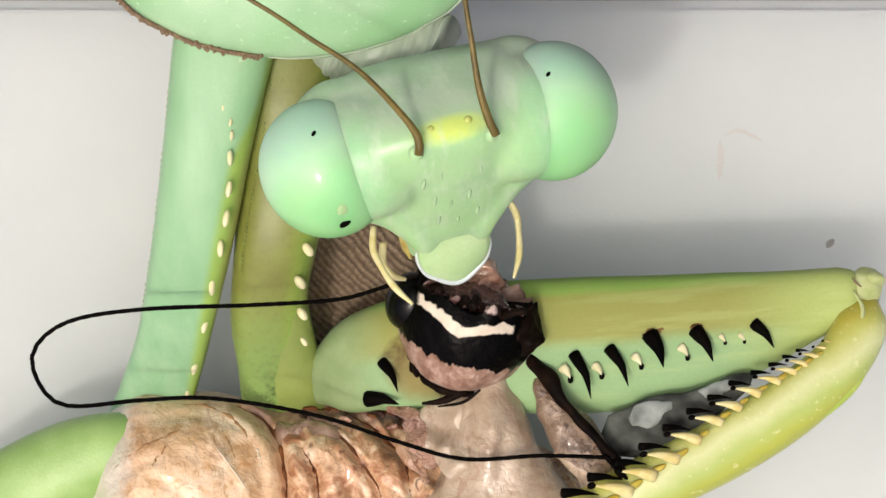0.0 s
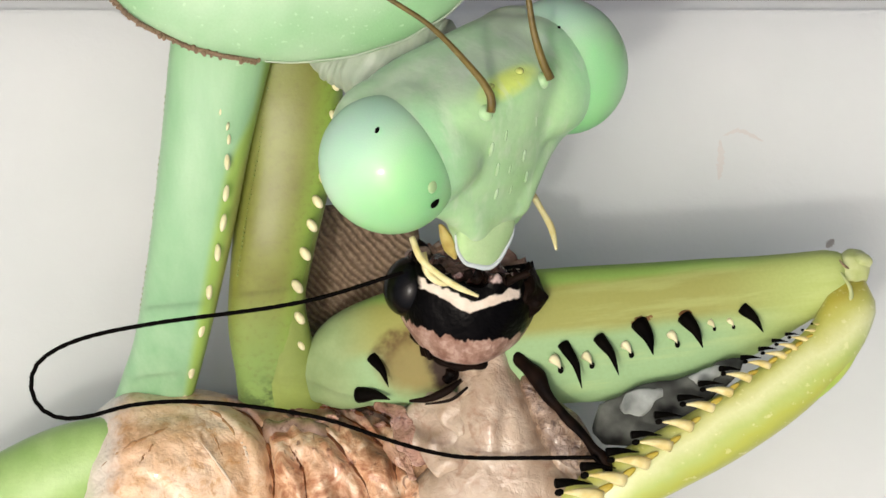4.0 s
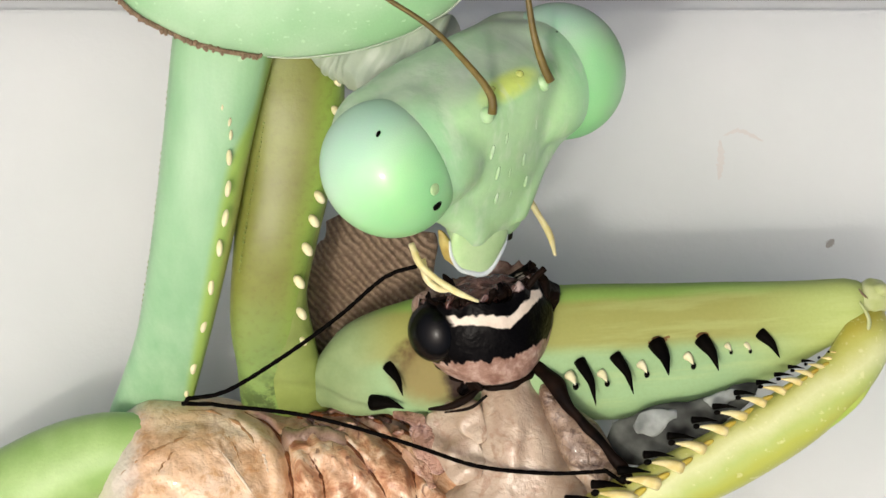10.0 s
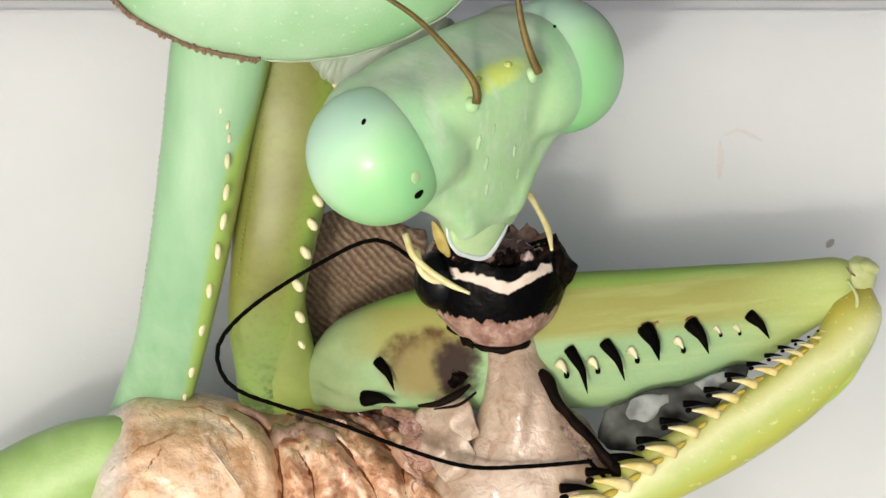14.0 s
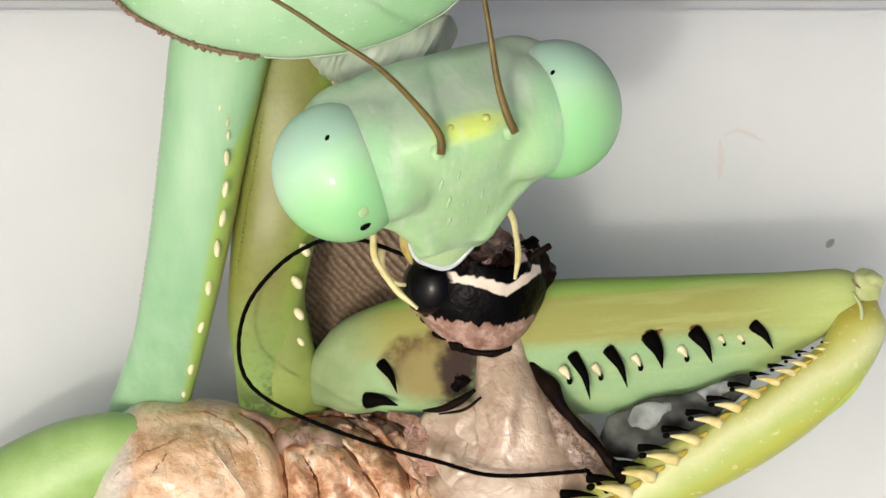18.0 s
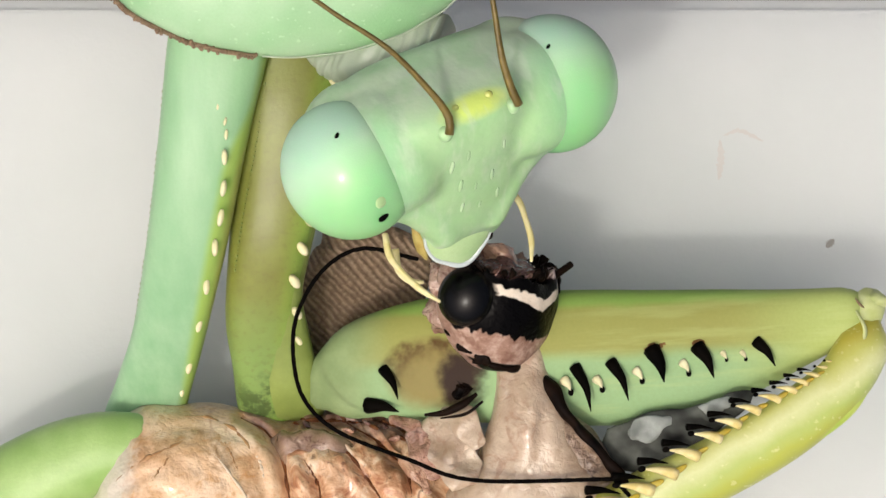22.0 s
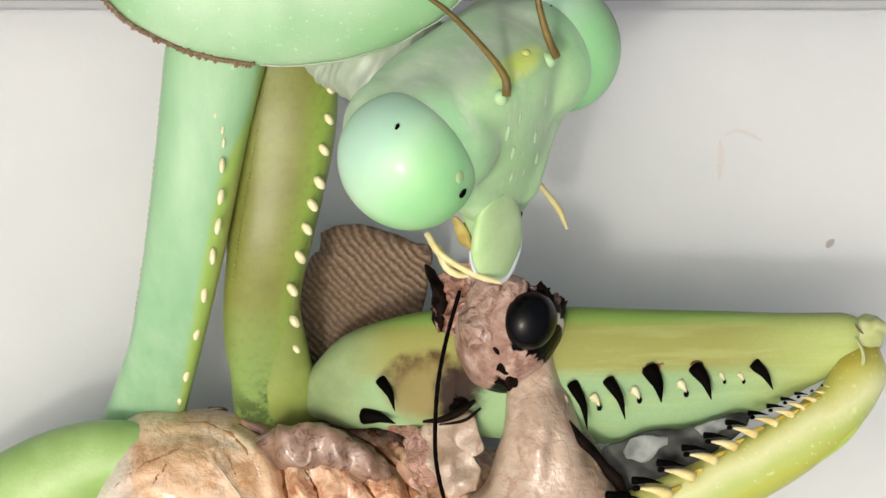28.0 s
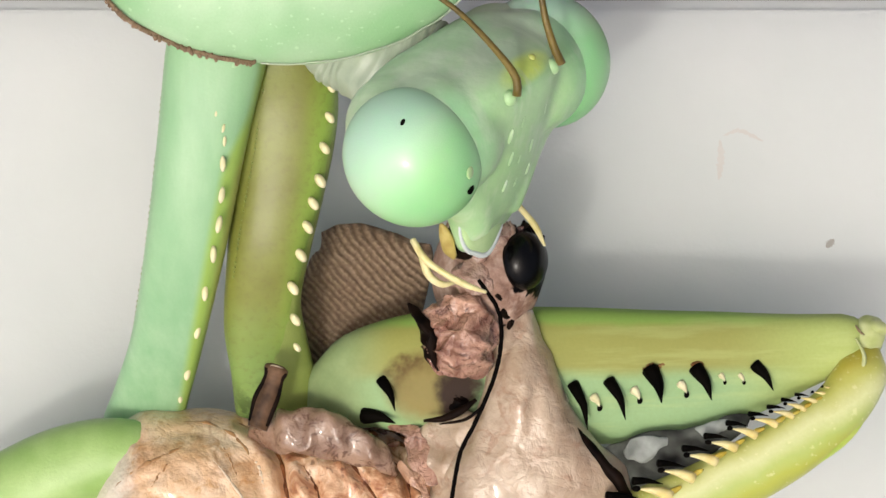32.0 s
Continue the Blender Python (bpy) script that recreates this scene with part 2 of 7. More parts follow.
def torso_skin():
    """Tan belly with a brown arc of stains, shredded reddish flesh behind the crease."""
    m, t, p = nodes_of("tan_wrinkled_body")
    co = place(t)
    x, y, z = axes(t, co)
    big, mid, fine = grain(t, co, 0.8, 4.0, 0.6, 0.8), grain(t, co, 2.6, 4.0, 0.65, 1.0), grain(t, co, 9.0, 4.0, 0.65)
    c = ramp(t, big, [(0.3, (0.61, 0.36, 0.18)), (0.5, (0.75, 0.53, 0.33)), (0.7, (0.86, 0.71, 0.53))])
    e = calc(t, "SQRT", calc(t, "ADD", calc(t, "POWER", calc(t, "MULTIPLY_ADD", x, 0.62, 3.7), 2.0), calc(t, "POWER", calc(t, "MULTIPLY_ADD", y, 0.66, 3.72), 2.0)))
    ring = calc(t, "SUBTRACT", 1.0, step(t, calc(t, "ABSOLUTE", calc(t, "SUBTRACT", calc(t, "MULTIPLY_ADD", big, 0.5, e), 1.22)), 0.13, 0.12))
    c = mix(t, calc(t, "MULTIPLY", calc(t, "MULTIPLY", ring, step(t, mid, 0.44, 0.12)), 0.5), c, (0.33, 0.16, 0.05))
    c = mix(t, calc(t, "MULTIPLY", step(t, mid, 0.60, 0.06), 0.5), c, (0.52, 0.24, 0.06))
    c = mix(t, calc(t, "MULTIPLY", step(t, fine, 0.62, 0.05), 0.3), c, (0.38, 0.20, 0.07))
    vein = calc(t, "ABSOLUTE", calc(t, "SUBTRACT", grain(t, co, 0.42, 2.0, 0.4, 0.4), 0.5))
    c = mix(t, calc(t, "MULTIPLY", calc(t, "SUBTRACT", 1.0, step(t, vein, 0.010, 0.012)), 0.4), c, (0.42, 0.18, 0.05))
    c = mix(t, calc(t, "SUBTRACT", 1.0, step(t, calc(t, "ADD", x, calc(t, "MULTIPLY", mid, 0.8)), -6.95, 0.35)), c, (0.68, 0.61, 0.51))
    raw = ramp(t, grain(t, co, 1.5, 5.0, 0.65, 1.4), [(0.28, (0.24, 0.07, 0.035)), (0.44, (0.49, 0.24, 0.12)), (0.57, (0.71, 0.47, 0.29)), (0.72, (0.86, 0.73, 0.56))])
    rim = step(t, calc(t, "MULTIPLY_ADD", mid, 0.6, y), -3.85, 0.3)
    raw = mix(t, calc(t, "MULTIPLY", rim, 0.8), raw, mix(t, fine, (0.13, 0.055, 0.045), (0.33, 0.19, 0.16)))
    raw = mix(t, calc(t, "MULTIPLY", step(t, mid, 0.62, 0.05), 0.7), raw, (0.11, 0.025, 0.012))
    line = calc(t, "ADD", calc(t, "ADD", x, calc(t, "MULTIPLY", calc(t, "MAXIMUM", 0.0, calc(t, "ADD", y, 4.6)), 1.1)), calc(t, "MULTIPLY_ADD", mid, 0.4, -0.2))
    c = mix(t, step(t, line, -3.72, 0.12), c, raw)
    link(t, c, p.inputs["Base Color"])
    bump(t, p, calc(t, "ADD", grain(t, co, 1.7, 3.0, 0.5, 0.3), calc(t, "MULTIPLY", fine, 0.12)), 0.22, 0.7)
    finish(p, 0.34, 0.5, 0.25, coat=0.5)
    return m


TORSO = torso_skin()
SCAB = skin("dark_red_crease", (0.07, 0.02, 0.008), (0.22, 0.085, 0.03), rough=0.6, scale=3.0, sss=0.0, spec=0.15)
CREAM_SKIN = skin("pale_cream_skin", (0.60, 0.48, 0.33), (0.74, 0.62, 0.46), rough=0.4, scale=3.0)
VEIN = skin("brown_line", (0.30, 0.15, 0.055), (0.50, 0.29, 0.13), rough=0.5, scale=4.0, sss=0.0)
PREY_HEAD = prey_head_skin()
PREY_EYE = skin("glossy_black_eye", (0.001, 0.001, 0.001), (0.002, 0.002, 0.002), rough=0.27, sss=0.0, relief=0.004, spec=0.2)
RAW = flesh("reddish_torn_flesh", (0.33, 0.16, 0.09), (0.60, 0.38, 0.25), (0.13, 0.035, 0.018))
HIDE = flesh("grey_brown_wet_skin", (0.17, 0.095, 0.06), (0.35, 0.235, 0.165), (0.07, 0.028, 0.015), scale=1.5, rough=0.24, veins=False, relief=0.09, pores=0.12)
PALE = flesh("pale_wet_tissue", (0.36, 0.255, 0.17), (0.54, 0.44, 0.325), (0.33, 0.20, 0.125), rough=0.3, veins=False, pores=0.22, relief=0.13)
PALE.node_tree.nodes["Principled BSDF"].inputs["Coat Weight"].default_value = 0.6
CHEEK = flesh("pinkish_wet_skin", (0.26, 0.15, 0.11), (0.46, 0.33, 0.26), (0.16, 0.06, 0.045), scale=1.5, rough=0.16, veins=False)
GORE = flesh("dark_torn_flesh", (0.03, 0.012, 0.01), (0.22, 0.11, 0.09), (0.012, 0.006, 0.005), scale=1.6)
PAPER = flesh("grey_papery_skin", (0.34, 0.27, 0.22), (0.60, 0.54, 0.48), (0.16, 0.09, 0.06), scale=1.5, rough=0.4)
ANTENNA = skin("black_antenna", (0.0015, 0.001, 0.001), (0.005, 0.004, 0.003), rough=0.7, sss=0.0, spec=0.03)
LEG = skin("dark_brown_leg", (0.025, 0.012, 0.006), (0.17, 0.095, 0.05), rough=0.6, scale=2.6, spec=0.25, fine=6.0, relief=0.03)
MEAT = flesh("dark_red_wet_flesh", (0.13, 0.04, 0.022), (0.52, 0.31, 0.22), (0.05, 0.014, 0.008), scale=1.4, rough=0.2, veins=False)
AMBER = skin("amber_mouthpart", (0.34, 0.24, 0.05), (0.55, 0.46, 0.16), rough=0.45, scale=3.0)
SHELL = flesh("brown_translucent_shell", (0.13, 0.075, 0.045), (0.36, 0.26, 0.18), (0.045, 0.02, 0.012), scale=1.7, rough=0.3)
DARK = skin("blackish_leg", (0.0015, 0.001, 0.001), (0.014, 0.007, 0.004), rough=0.55, scale=2.5, sss=0.0, spec=0.05)


def wing_skin():
    m, t, p = nodes_of("ribbed_brown_wing")
    co = place(t)
    n = t.nodes.new("ShaderNodeTexWave")
    n.bands_direction = "DIAGONAL"
    n.inputs["Scale"].default_value = 2.8
    n.inputs["Distortion"].default_value = 2.6
    n.inputs["Detail"].default_value = 3.0
    link(t, co, n.inputs["Vector"])
    c = mix(t, n.outputs["Fac"], (0.165, 0.108, 0.066), (0.28, 0.20, 0.13))
    c = mix(t, calc(t, "MULTIPLY", step(t, grain(t, co, 11.0, 3.0), 0.52, 0.1), 0.55), c, (0.10, 0.06, 0.035))
    link(t, c, p.inputs["Base Color"])
    bump(t, p, n.outputs["Fac"], 0.06, 0.7)
    finish(p, 0.55, 0.3, 0.0)
    return m


WING = wing_skin()


def sheet_skin():
    m, t, p = nodes_of("white_sheet")
    co = place(t)
    c = ramp(t, grain(t, co, 0.16, 3.0), [(0.3, (0.515, 0.555, 0.54)), (0.7, (0.565, 0.595, 0.58))])
    c = mix(t, calc(t, "MULTIPLY", grain(t, co, 3.0, 4.0), 0.12), c, (0.47, 0.48, 0.46))
    link(t, c, p.inputs["Base Color"])
    bump(t, p, grain(t, co, 6.0, 3.0), 0.02, 0.3)
    # deep scatter added to carry light into the shadows on the sheet
    finish(p, 0.5, 0.4, 0.7, (10.0, 10.0, 10.0))
    return m


def table_skin():
    m, t, p = nodes_of("brown_grey_table")
    co = place(t)
    c = ramp(t, grain(t, co, 0.4, 4.0), [(0.3, (0.16, 0.13, 0.10)), (0.7, (0.27, 0.23, 0.19))])
    c = mix(t, calc(t, "MULTIPLY", grain(t, co, 5.0, 4.0), 0.5), c, (0.12, 0.08, 0.05))
    link(t, c, p.inputs["Base Color"])
    finish(p, 0.6, 0.3)
    return m


STAIN = skin("brown_smear", (0.535, 0.52, 0.485), (0.57, 0.56, 0.53), rough=0.5, sss=0.0)
SPECK = skin("grey_speck", (0.25, 0.24, 0.21), (0.42, 0.40, 0.36), rough=0.6, sss=0.0)
SHEET, TABLE = sheet_skin(), table_skin()


# ---- builders: meshes are drawn in millimetres ----
def part(name, bm, material, parent=None, label="", smooth=True, at=None):
    bmesh.ops.recalc_face_normals(bm, faces=bm.faces)
    me = bpy.data.meshes.new(name)
    bm.transform(Matrix.Scale(MM, 4))
    bm.to_mesh(me)
    bm.free()
    for f in me.polygons:
        f.use_smooth = smooth
    me.materials.append(material)
    ob = new(name, me)
    if parent is not None:
        ob.parent = parent
    if at is not None:
        ob.matrix_basis = at
    if label:
        tagged(ob, label)
    return ob


def share(name, source, parent, at):
    ob = new(name, source.data)
    ob.parent = parent
    ob.matrix_basis = at
    return ob


def curve(points, n):
    """n + 1 places along a smooth line through the points, any number of columns."""
    p = np.array([points[0], *points, points[-1]], float)
    p[0], p[-1] = 2 * p[1] - p[2], 2 * p[-2] - p[-3]
    fine = []
    for i in range(1, len(p) - 2):
        for u in np.linspace(0, 1, 24, endpoint=False):
            a, b, c, d = p[i - 1], p[i], p[i + 1], p[i + 2]
            fine.append(0.5 * (2 * b + (c - a) * u + (2 * a - 5 * b + 4 * c - d) * u * u + (3 * b - 3 * c + d - a) * u ** 3))
    fine = np.array([*fine, p[-2]])
    s = np.concatenate([[0], np.cumsum(np.linalg.norm(np.diff(fine[:, :3], axis=0), axis=1))])
    want = np.linspace(0, s[-1], n + 1)
    return np.array([[np.interp(w, s, fine[:, k]) for k in range(fine.shape[1])] for w in want])


def skin_rings(bm, rings, close=True):
    """Faces between successive rings of points."""
    vs = [[bm.verts.new(p) for p in r] for r in rings]
    k = len(rings[0])
    for a, b in zip(vs, vs[1:]):
        for i in range(k):
            bm.faces.new((a[i], a[(i + 1) % k], b[(i + 1) % k], b[i]))
    if close:
        bm.faces.new(vs[0][::-1])
        bm.faces.new(vs[-1])
    return bm


def tube(points, n=24, k=10, bm=None, wobble=0.0):
    """A round rod: points are (x, y, z, radius)."""
    bm = bm or bmesh.new()
    c = curve(points, n)
    rings = []
    for i, q in enumerate(c):
        d = Vector(c[min(i + 1, n)][:3] - c[max(i - 1, 0)][:3]).normalized()
        u = d.cross(Vector((0, 0, 1)))
        u = u.normalized() if u.length > 1e-4 else Vector((1, 0, 0))
        v = d.cross(u)
        r = q[3]
        ring = []
        for j in range(k):
            a = 2 * math.pi * j / k
            w = Vector(q[:3]) + (u * math.cos(a) + v * math.sin(a)) * r
            if wobble:
                w += noise.noise_vector(w * 1.7) * wobble
            ring.append(w)
        rings.append(ring)
    return skin_rings(bm, rings)


def limb(points, n=40, k=20, power=2.4, bm=None, rough=0.0):
    """A flattened leg piece: points are (x, y, z, half width across, half thickness)."""
    bm = bm or bmesh.new()
    c = curve(points, n)
    rings = []
    for i, q in enumerate(c):
        d = Vector(c[min(i + 1, n)][:3] - c[max(i - 1, 0)][:3])
        d.z = 0
        d.normalize()
        u = Vector((-d.y, d.x, 0))
        ring = []
        end = min(i, n - i) / n
        cap = min(1.0, 0.45 + end * 14) if n > 8 else 1.0
        for j in range(k):
            a = 2 * math.pi * j / k
            ca, sa = math.cos(a), math.sin(a)
            e = 2.0 / power
            w = Vector(q[:3]) + u * (q[3] * cap * math.copysign(abs(ca) ** e, ca)) + Vector((0, 0, q[4] * cap * math.copysign(abs(sa) ** e, sa)))
            if rough:
                w += noise.noise_vector(w * 2.0) * rough
            ring.append(w)
        rings.append(ring)
    return skin_rings(bm, rings)


def ball(centre, radii, turn=(0, 0, 0), n=24, bm=None, rough=0.0, freq=1.5):
    bm = bm or bmesh.new()
    made = bmesh.ops.create_uvsphere(bm, u_segments=n * 2, v_segments=n, radius=1.0)["verts"]
    m = Matrix.LocRotScale(Vector(centre), Euler([radians(a) for a in turn]), Vector(radii))
    for v in made:
        v.co = m @ v.co
        if rough:
            v.co += noise.noise_vector(v.co * freq) * rough + noise.noise_vector(v.co * freq * 3.1) * rough * 0.4
    return bm


def spine(base, tip, r, k=8, bm=None, n=6, bend=0.08):
    b, t = Vector(base), Vector(tip)
    mid = (b + t) / 2 + Vector((-(t - b).y, (t - b).x, 0)) * bend
    return tube([(*b, r), (*((b + mid) / 2), r * 0.86), (*mid, r * 0.62), (*t, r * 0.06)], n, k, bm)


# ---- the ground ----
SHEET_END = 6.036


def slab(x0, x1, y0, y1, z0, z1, soft=0.1):
    bm = bmesh.new()
    bmesh.ops.create_cube(bm, size=1.0)
    for v in bm.verts:
        v.co = Vector((x0 if v.co.x < 0 else x1, y0 if v.co.y < 0 else y1, z0 if v.co.z < 0 else z1))
    bmesh.ops.bevel(bm, geom=bm.edges[:], offset=soft, segments=10, affect="EDGES")
    return bm


table = tagged(part("ground", slab(-70, 70, -70, 70, -22, -10), TABLE, smooth=False), "brown-grey table top under a white board", "table", kind="structure")
# thickness is invented: it lets scattered light brighten the shadows
sheet = tagged(part("floor", slab(-48, 44, -50, SHEET_END + 0.1, -10, 0, 0.25), SHEET, smooth=False), "plain white plastic sheet, made thick to scatter light, lying on the table", "sheet", kind="structure")


def flat_mark(name, points, r, material, label):
    """A thin smear on the sheet with an uneven outline."""
    bm = bmesh.new()
    line = curve([(*q, 0.0) for q in points], 22)
    rows = []
    for i, q in enumerate(line):
        d = Vector(line[min(i + 1, 22)] - line[max(i - 1, 0)]).normalized()
        u = Vector((-d.y, d.x, 0)) * r * math.sin(math.pi * (i + 0.4) / 22.8) ** 0.5
        n1, n2 = noise.noise(Vector((i * 0.7, 0, 1))), noise.noise(Vector((i * 0.7, 4, 1)))
        rows.append([bm.verts.new(Vector((q[0], q[1], 0.004)) + u * (0.8 + 0.9 * n1)), bm.verts.new(Vector((q[0], q[1], 0.004)) - u * (0.8 + 0.9 * n2))])
    for a, b in zip(rows, rows[1:]):
        bm.faces.new((a[0], a[1], b[1], b[0]))
    return tagged(part(name, bm, material), label, "stain")


flat_mark("stain", [(6.787, 1.711), (6.842, 2.239), (6.815, 2.684)], 0.10, STAIN, "faint brownish smear on the white sheet")
flat_mark("stain", [(6.898, 2.795), (7.315, 2.907), (7.871, 2.656)], 0.06, STAIN, "faint pinkish scratch on the white sheet")
flat_mark("speck", [(9.429, 0.042), (9.54, 0.153), (9.624, 0.236)], 0.10, SPECK, "small grey speck of dirt on the white sheet")

# ---- the mantis ----
mantis = tagged(new("mantis"), "mint-green praying mantis feeding on a cricket, bending over it", "mantis")


def pronotum():
    """The shield behind the head, a low dome seen from above."""
    bm = ball((-3.404, 7.479, 8), (4.75, 3.22, 1.35), (0, 0, 0), 40)
    for v in bm.verts:
        v.co += noise.noise_vector(v.co * 0.6) * 0.05
        v.co.z += 0.12 * math.exp(-((v.co.x + 3.6) / 0.5) ** 2)
    return bm


def rim(a, out=1.0, lift=0.25):
    """A place on the shield's front edge, a in degrees from its right end."""
    x, y, z = (-3.404, 7.479, 8)
    return (x + 4.75 * out * math.cos(radians(a)), y - 3.22 * out * math.sin(radians(a)), z + lift)


shield = part("pronotum", pronotum(), SHIELD, mantis, "pale green shield with a brown toothed margin")
edge = [rim(a, 1.0) for a in range(178, 92, -8)]
part("margin", tube([(*q, 0.055) for q in edge], 110, 8, wobble=0.05), MARGIN, shield, "rough brown margin")
part("margin", tube([(*rim(a, 1.0), 0.022) for a in range(96, 10, -8)], 60, 8, wobble=0.03), MEMBRANE, shield, "thin pale margin")
part("prothorax", limb([(-3.594, 7.479, 8, 3.29, 1.1), (-3.993, 9.423, 7.6, 2.543, 1.2), (-4.557, 12.114, 6.6, 1.931, 1.1), (-5.183, 15.8, 4.8, 1.71, 1.05), (-5.845, 20.082, 2.8, 2.02, 1.2), (-6.2, 23.776, 1.6, 2.458, 1.55)], 40, 24, 2.0), SHIELD, mantis, "pale green narrow forebody reaching down to the sheet")
tooth = None
for q in curve(edge, 74)[1:]:
    m = Matrix.Translation((Vector(q) + Vector((random.uniform(-0.03, 0.03), random.uniform(-0.06, 0.02), 0.03))) * MM) @ pose(0, 0, 0, 0, 0, random.uniform(-40, 40)) @ Matrix.Scale(random.uniform(0.45, 0.95), 4)
    if tooth is None:
        tooth = part("tooth", ball((0, 0, 0), (0.06, 0.085, 0.07), n=4), MARGIN, shield)
        tooth.matrix_basis = m
    else:
        share("tooth", tooth, shield, m)


def neck():
    bm = bmesh.new()
    rows = curve([(-2.35, 5.5, 6.4, 1.35), (-1.75, 4.98, 6.7, 1.32), (-1.05, 4.5, 7, 1.27), (-0.179, 4.128, 7.2, 1.2)], 60)
    rings = []
    for i, q in enumerate(rows):
        d = Vector(rows[min(i + 1, 60)][:3] - rows[max(i - 1, 0)][:3]).normalized()
        u = Vector((-d.y, d.x, 0)).normalized()
        v = d.cross(u)
        ridge = 1.0 + 0.022 * math.sin(i * 1.3 + 2.0 * noise.noise(Vector((i * 0.11, 0, 0)))) + 0.03 * noise.noise(Vector((i * 0.3, 5, 0)))
        ring = []
        for j in range(32):
            a = 2 * math.pi * j / 32
            w = Vector(q[:3]) + (u * math.cos(a) * 1.0 + v * math.sin(a) * 0.8) * q[3] * ridge
            ring.append(w + noise.noise_vector(w * 1.1) * 0.2)
        rings.append(ring)
    return skin_rings(bm, rings)


part("neck", neck(), MEMBRANE, mantis, "pale translucent wrinkled neck membrane")
ruffle = [(-1.833, 4.405, 7.5), (-1.321, 4.649, 7.7), (-0.812, 4.897, 7.8), (-0.304, 5.15, 7.8)]
for i, q in enumerate(curve(ruffle, 6)):
    a = Vector(q)
    b = a + Vector((0.22 + 0.1 * math.sin(i * 2.1), -0.5 - 0.12 * math.sin(i * 1.3), -0.35))
    part("fold", limb([(*a, 0.06, 0.10), (*((a + b) / 2), 0.09, 0.10), (*b, 0.05, 0.05)], 10, 10, rough=0.05), MEMBRANE, mantis, "pale fold of neck skin")

# left foreleg, its upper piece upright beside the head
coxa = part("foreleg_coxa", limb([(-4.852, 5.175, 6.4, 1.187, 0.75), (-5.02, 4.53, 6.4, 1.161, 0.85), (-5.362, 2.603, 6.1, 1.023, 0.85), (-5.773, 0.274, 5.4, 0.927, 0.8), (-6.316, -1.981, 3.9, 0.851, 0.75), (-6.796, -3.358, 2.7, 0.89, 0.65), (-7.178, -4.472, 2, 0.952, 0.6), (-7.446, -5.598, 1.4, 0.821, 0.55)], 60, 28, 3.0), COXA, mantis, "mint-green upper foreleg with a row of white studs")
stud = part("stud", ball((0, 0, 0), (0.07, 0.19, 0.08), n=6), CREAM, coxa, "cream-white stud")
stud_rows = [(-4.98, 3.214, 7.05, 0.5), (-4.814, 2.868, 7.05, 0.55), (-4.791, 2.575, 7, 0.65), (-4.833, 2.064, 6.95, 1), (-4.864, 1.36, 6.85, 1.05), (-4.937, 0.694, 6.7, 1.1), (-5.1, 0.013, 6.15, 1.1), (-5.336, -0.874, 5.5, 1.1), (-5.555, -1.764, 4.75, 1.1), (-5.847, -2.751, 3.95, 1.15), (-6.062, -3.359, 3.35, 0.9)]
for i, (x, y, z, s) in enumerate(stud_rows):
    m = Matrix.Translation(Vector((x, y, z)) * MM) @ pose(0, 0, 0, 0, 0, -6 - 6 * math.sin(i * 1.7)) @ Matrix.Scale(s, 4)
    if i == 0:
        stud.matrix_basis = m
    else:
        share("stud", stud, coxa, m)
rng = random.Random(4)
grit = None
for i in range(46):
    u = i / 45
    q = curve([(-6.181, 4.53, 6.4), (-6.385, 2.603, 6.1), (-6.701, 0.274, 5.4), (-7.153, -1.981, 3.9)], 45)[i]
    m = Matrix.Translation(Vector(q) * MM) @ Matrix.Scale(rng.uniform(0.6, 1.2), 4)
    if grit is None:
        grit = part("bump", ball((0, 0, 0), (0.03, 0.035, 0.03), n=4), OLIVE2, coxa)
        grit.matrix_basis = m
    else:
        share("bump", grit, coxa, m)
part("joint", ball((-4.599, 4.304, 7), (0.42, 0.22, 0.22), (0, 0, 25), 12), SHIELD, coxa, "glossy knob under the shield")
part("foreleg_femur", limb([(-6.458, -4.79, 3.6, 0.801, 0.7), (-7.945, -4.802, 3.4, 0.936, 0.9), (-9.438, -5.483, 3.2, 1.153, 1), (-11.072, -6.84, 3, 1.344, 1), (-12.474, -9.166, 2.6, 1.215, 0.9), (-13.165, -12.414, 1.6, 0.819, 0.7)], 40, 20), LEAF, mantis, "bright green second piece of the foreleg")

# right foreleg: olive upper piece, then the grasping piece that folds round the prey
coxa2 = part("foreleg_coxa", limb([(-3.635, 4.964, 5.6, 0.912, 0.7), (-3.444, 4.318, 5.5, 1.122, 0.75), (-3.474, 3.148, 5.4, 1.202, 0.8), (-3.67, 1.586, 5.1, 1.075, 0.8), (-3.947, 0.013, 4.8, 0.921, 0.8), (-4.112, -1.579, 4.1, 0.875, 0.75), (-3.932, -2.662, 3.4, 0.936, 0.7), (-3.762, -3.762, 2.7, 0.998, 0.65), (-3.589, -4.88, 2, 0.816, 0.6)], 48, 24, 2.6), OLIVE, mantis, "olive upper foreleg with a row of cream teeth")
part("keel", limb([(-2.665, 3.931, 5.4, 0.313, 0.4), (-2.769, 2.756, 5.4, 0.444, 0.5), (-3.067, 1.455, 5.1, 0.472, 0.5), (-3.42, 0.145, 4.8, 0.5, 0.52), (-3.683, -1.043, 4.5, 0.528, 0.5), (-3.617, -2.114, 3.9, 0.612, 0.5), (-3.481, -3.2, 3.3, 0.696, 0.5), (-3.298, -4.311, 2.5, 0.676, 0.5)], 40, 14), OLIVE2, coxa2, "leaf-green edge of the foreleg")
thorn = None
